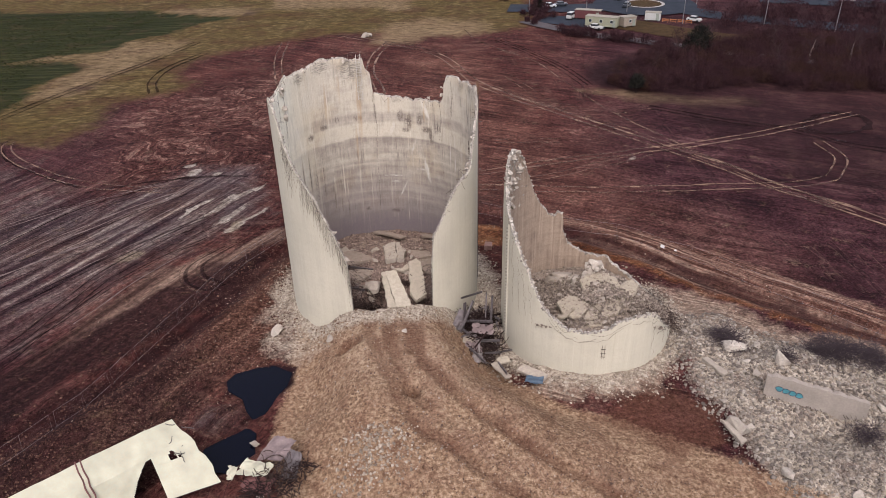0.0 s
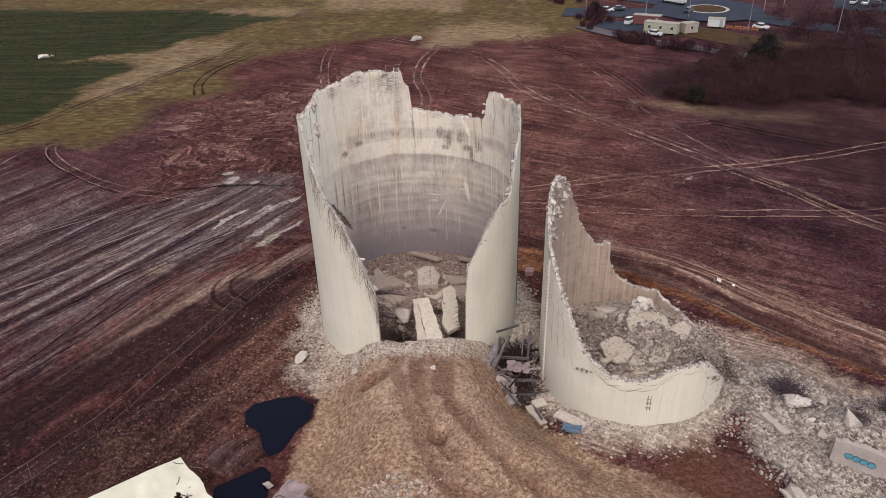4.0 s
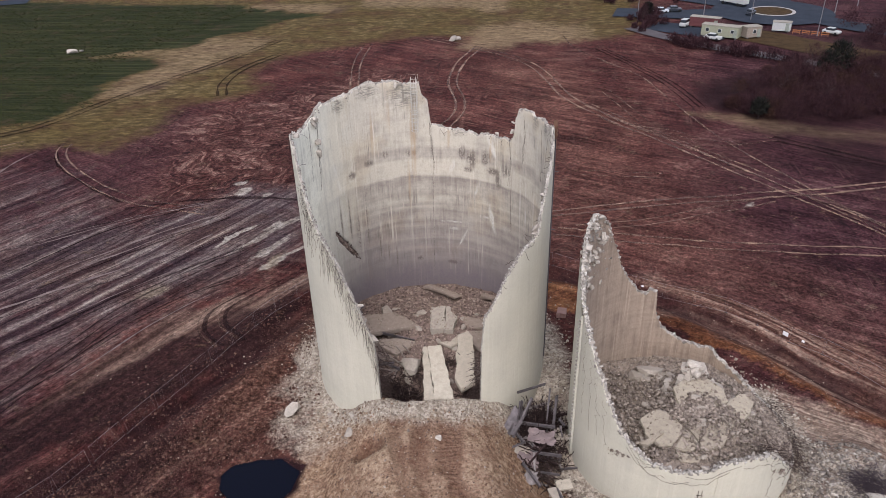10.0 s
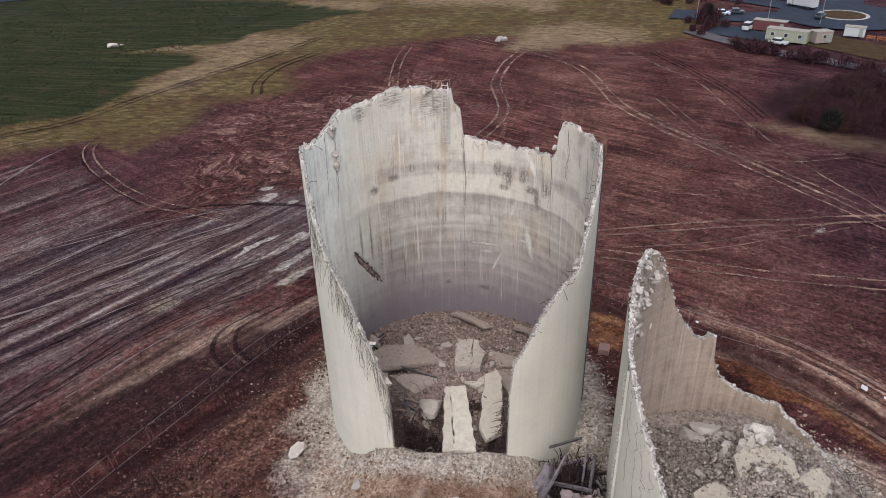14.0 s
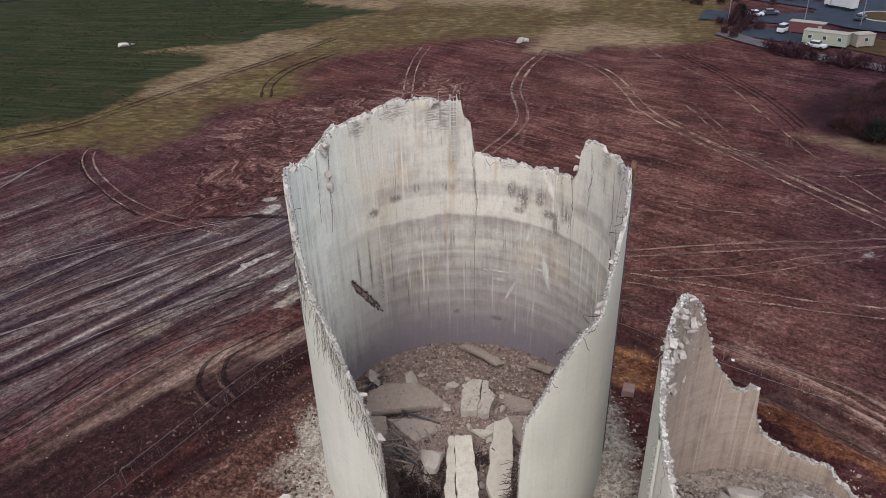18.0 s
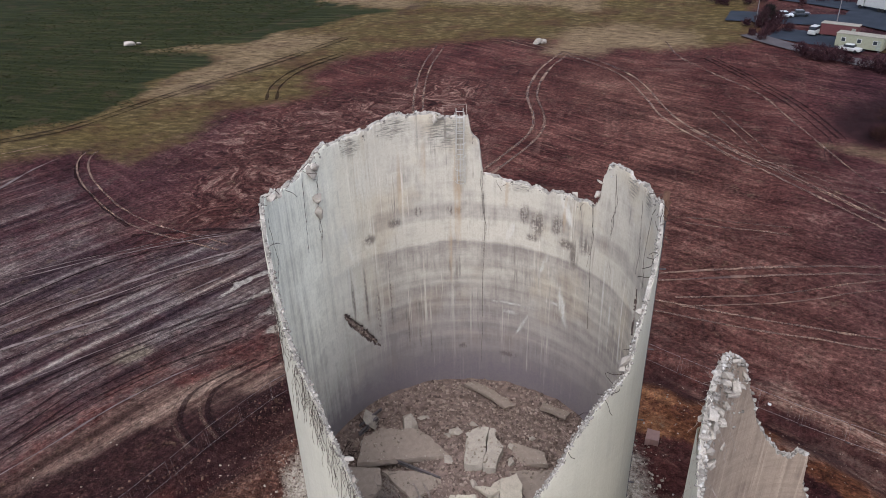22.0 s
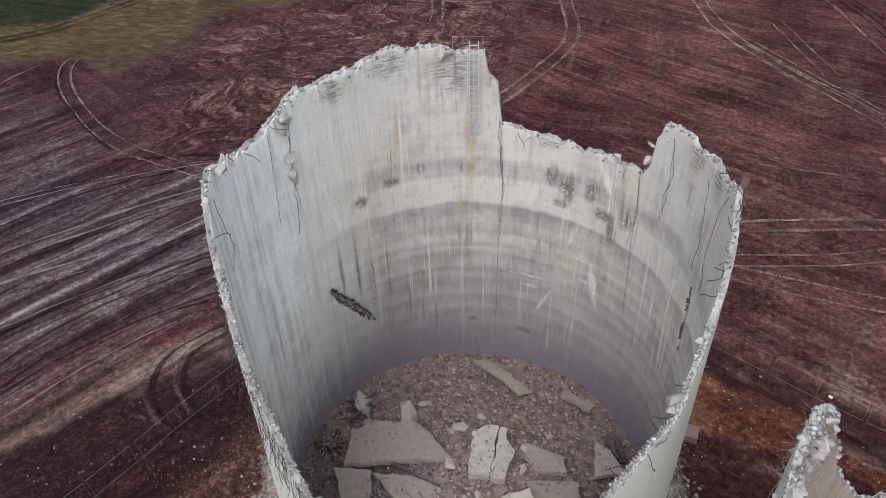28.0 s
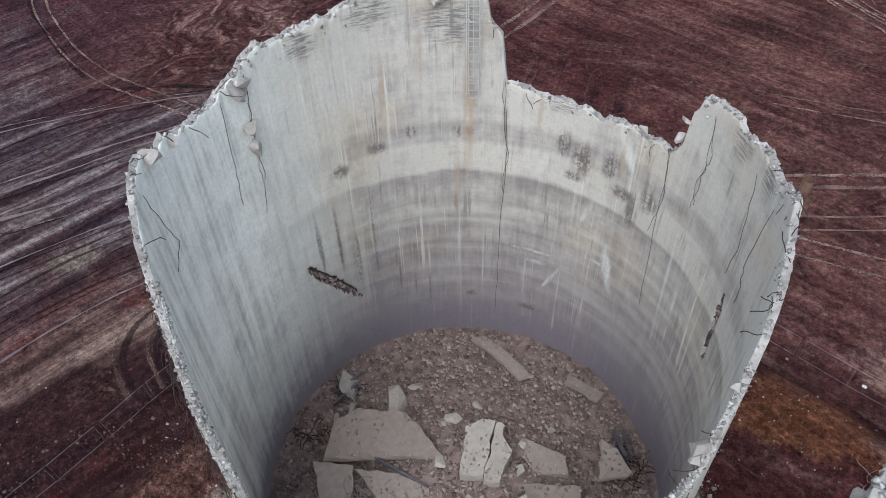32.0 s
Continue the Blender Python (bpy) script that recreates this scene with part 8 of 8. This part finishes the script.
def lamp(x, y, rz):
    root = empty("street_lamp", x, y, zat(x, y) + 0.2, rz)
    bm = bmesh.new()
    bmesh.ops.create_cone(bm, cap_ends=True, segments=8, radius1=0.13, radius2=0.07, depth=9, matrix=Matrix.Translation((0, 0, 4.5)))
    part("pole", bm, M_LAMP, root)
    v, f = tubes([[(0, 0, 8.9), (0.5, 0, 9.3), (1.3, 0, 9.4)]], 0.06, 6)
    child(new("arm", mesh_of("arm", v, f, M_LAMP)), root)
    part("lantern", box(0.75, 0.28, 0.14, Matrix.Translation((1.6, 0, 9.4)), 0.04), M_LAMP, root)
    tagged(root, "grey steel street lamp with a short arm", "street lamp", "street lamps")


for x, y, rz in ((29.7, 238.5, 60), (48.6, 240.5, 70), (61, 237.0, 60), (73.5, 219.0, 30), (86.2, 245.4, 200), (95.7, 255.1, 200), (96, 214, 100), (112, 204, 100)):
    lamp(x, y, rz)


# ---- scrub and bare trees ----
def twig_mesh(seed, h, w, n, width, material, dense=0.0):
    rg = np.random.default_rng(seed)
    a = rg.uniform(0, 6.283, n)
    r = w * np.sqrt(rg.uniform(0, 1, n))
    z = h * rg.uniform(0.05, 1, n) ** 0.8
    k = np.sqrt(np.clip(1 - (z / h * 0.9) ** 2, 0.05, 1))
    lump = 0.7 + 0.6 * vnoise(a * 1.3 + seed, z * 0.6, seed)
    p = np.stack([r * k * lump * np.cos(a), r * k * lump * np.sin(a), z], 1)
    d = rg.normal(0, 1, (n, 3))
    d[:, 2] = np.abs(d[:, 2]) + 0.3
    d = d / np.linalg.norm(d, axis=1)[:, None] * rg.uniform(0.4, 1.3, (n, 1))
    s = np.cross(d, rg.normal(0, 1, (n, 3)))
    s = s / np.linalg.norm(s, axis=1)[:, None] * width
    v = np.stack([p - s, p + s, p + d + s * 0.3, p + d - s * 0.3], 1).reshape(-1, 3)
    f = np.arange(4 * n).reshape(-1, 4)
    return v, f


M_TWIG = rubble_material("bare_twigs", (0.014, 0.0054, 0.0080), (0.035, 0.0145, 0.0180), (0.074, 0.036, 0.036))
M_TWIG_RUST = rubble_material("rusty_twigs", (0.016, 0.0075, 0.0065), (0.036, 0.0165, 0.0125), (0.070, 0.035, 0.023))
M_IVY = rubble_material("ivy_leaves", (0.006, 0.0055, 0.0060), (0.013, 0.0125, 0.0105), (0.026, 0.026, 0.018))
M_PALEBARK = plain("pale_bark", (0.17, 0.14, 0.13), 0.9, vary=0.3)
M_BARK = plain("grey_bark", (0.055, 0.036, 0.035), 0.9, vary=0.3)
THICKET = [(39, 160), (46, 156), (54, 156), (66, 157), (88, 152), (120, 145), (170, 132), (210, 150), (170, 176), (120, 190), (92, 200), (74, 192), (60, 190), (50, 182), (42, 172)]


def thicket():
    rg = np.random.default_rng(77)
    vs, fs, o = [], [], 0
    vr, fr, orr = [], [], 0
    n = 0
    while n < 950:
        x, y = rg.uniform(36, 210), rg.uniform(130, 204)
        s = inside(np.array([x]), np.array([y]), THICKET)[0]
        if s < 0 or rg.random() > 1.15 - y / 330 - 0.002 * (x - 40):
            continue
        n += 1
        h = rg.uniform(1.2, 4.6) * (0.6 + 0.4 * min(1, s / 6))
        v, f = twig_mesh(int(rg.integers(1e6)), h, h * rg.uniform(0.6, 1.25), 380, 0.026, None)
        v = v + np.array([x, y, zat(x, y) - 0.1])
        if rg.random() < 0.25:
            vr.append(v)
            fr.append(f + orr)
            orr += len(v)
        else:
            vs.append(v)
            fs.append(f + o)
            o += len(v)
    tagged(new("scrub", quick_mesh("scrub", np.concatenate(vs), np.concatenate(fs), M_TWIG)), "dark leafless purple-brown scrub beyond the field", "scrub", kind="stuff")
    tagged(new("scrub", quick_mesh("scrub", np.concatenate(vr), np.concatenate(fr), M_TWIG_RUST)), "rusty brown leafless scrub beyond the field", "scrub", kind="stuff")
    vs, fs, o = [], [], 0
    for x, y in [(rg.normal(32, 3), rg.normal(234, 6)) for _ in range(16)] + [(rg.uniform(36, 62), 0) for _ in range(26)] + [(rg.uniform(84, 170), rg.uniform(196, 232)) for _ in range(150)] + [(rg.uniform(20, 60), rg.uniform(262, 270)) for _ in range(14)]:
        if y == 0:
            y = 212.0 - (x - 38) * 0.82 - rg.uniform(0, 3)
        h = rg.uniform(1.2, 2.8) * (1.9 if x > 83 else 1)
        v, f = twig_mesh(int(rg.integers(1e6)), h, h * 0.8, 200, 0.07, None)
        vs.append(v + np.array([x, y, zat(x, y)]))
        fs.append(f + o)
        o += len(v)
    tagged(new("hedge", quick_mesh("hedge", np.concatenate(vs), np.concatenate(fs), M_TWIG)), "low dark leafless hedge along the service road", "hedge", kind="stuff")


thicket()


def bare_tree(x, y, h, seed, ivy=False, pale=False):
    rg = random.Random(seed)
    root = empty("tree", x, y, zat(x, y) - 0.1)
    lines = []
    trunk = [(0, 0, 0)]
    p = Vector((0, 0, 0))
    for k in range(6):
        p = p + Vector((rg.gauss(0, 0.12), rg.gauss(0, 0.12), h * 0.6 / 6))
        trunk.append(tuple(p))
    vs, fs = [], []
    for k, q in enumerate(trunk):
        r = 0.28 * (1 - k / 9) * h / 9
        for s in range(7):
            a = 6.283 * s / 7
            vs.append((q[0] + r * math.cos(a), q[1] + r * math.sin(a), q[2]))
    for k in range(6):
        for s in range(7):
            fs.append((k * 7 + s, k * 7 + (s + 1) % 7, (k + 1) * 7 + (s + 1) % 7, (k + 1) * 7 + s))
    child(new("trunk", mesh_of("trunk", vs, fs, M_PALEBARK if pale else M_BARK, True)), root)
    for k in range(16):
        b = Vector(trunk[rg.randint(2, 6)])
        d = Vector((rg.gauss(0, 1), rg.gauss(0, 1), rg.uniform(0.3, 1.4))).normalized()
        pts = [b]
        for _ in range(5):
            d = (d + Vector((rg.gauss(0, .25), rg.gauss(0, .25), rg.gauss(0.08, .2)))).normalized()
            pts.append(pts[-1] + d * h * rg.uniform(0.05, 0.1))
        lines.append(pts)
    v, f = tubes(lines, 0.055)
    child(new("limb", mesh_of("limb", v, f, M_BARK)), root)
    v, f = twig_mesh(seed, h * 0.62, h * 0.34, 900 if ivy else 420, 0.10 if ivy else 0.028, None)
    v = v + np.array([0, 0, h * (0.2 if ivy else 0.38)])
    child(new("crown", quick_mesh("crown", v, f, M_IVY if ivy else M_TWIG)), root)
    tagged(root, "dark ivy-clad tree in the scrub" if ivy else "bare leafless tree in the scrub", "tree", "trees beyond the field")


for k, (x, y, h, ivy, pale) in enumerate(((66.9, 184, 9, True, False), (64.0, 182, 7, True, False), (60.4, 180, 8, False, False), (70.5, 186, 9, False, False), (44, 156, 4.5, True, False), (52.3, 170, 7, False, False), (58, 164, 6.5, False, False), (81.6, 171.7, 8, False, False), (92, 176, 9, False, True), (99.6, 172, 9, False, True), (104, 176, 9, False, False), (112, 180, 9, False, False), (88, 188, 8, False, False), (120, 196, 10, False, False), (78, 160, 6, False, False), (128, 180, 10, False, False), (31, 236, 5, False, False), (33, 242, 5, True, False))):
    bare_tree(x, y, h, 1500 + k, ivy, pale)

# ragged green crop: low leaf tufts over the near part of the field
def crop_tufts():
    rg = np.random.default_rng(5)
    n = 26000
    x, y = rg.uniform(-190, -82, n), rg.uniform(128, 262, n)
    crop = [(-200, 100), (-112, 136), (-97, 148), (-92, 160), (-104, 174), (-107, 192), (-99, 222), (-90, 262), (-200, 275)]
    k = (inside(x, y, crop) > 2) & (fbm(x / 9, y / 14, 15) > 0.3)
    x, y = x[k], y[k]
    z = lie(x, y)
    p = np.stack([x, y, z], 1)
    d = np.stack([rg.normal(0, 0.4, len(x)), rg.normal(0, 0.15, len(x)), rg.uniform(0.05, 0.16, len(x))], 1)
    s = np.cross(d, rg.normal(0, 1, (len(x), 3)))
    s = s / np.linalg.norm(s, axis=1)[:, None] * 0.13
    v = np.stack([p - s, p + s, p + d + s * 0.5, p + d - s * 0.5], 1).reshape(-1, 3)
    tagged(new("crop_plants", quick_mesh("crop_plants", v, np.arange(len(v)).reshape(-1, 4), rubble_material("crop_leaves", (0.014, 0.017, 0.007), (0.025, 0.029, 0.011), (0.046, 0.048, 0.019)))), "low dark green crop plants in the far field", "crop", kind="stuff")


crop_tufts()
for x, y, s in ((-126.8, 202.4, 2.2), (-124.8, 203.6, 1.2), (-21.7, 216.1, 2.2), (-20.4, 216.8, 1.5)):
    block(x, y, s, lie, int(1700 - x), "pale lump lying in the grass field")
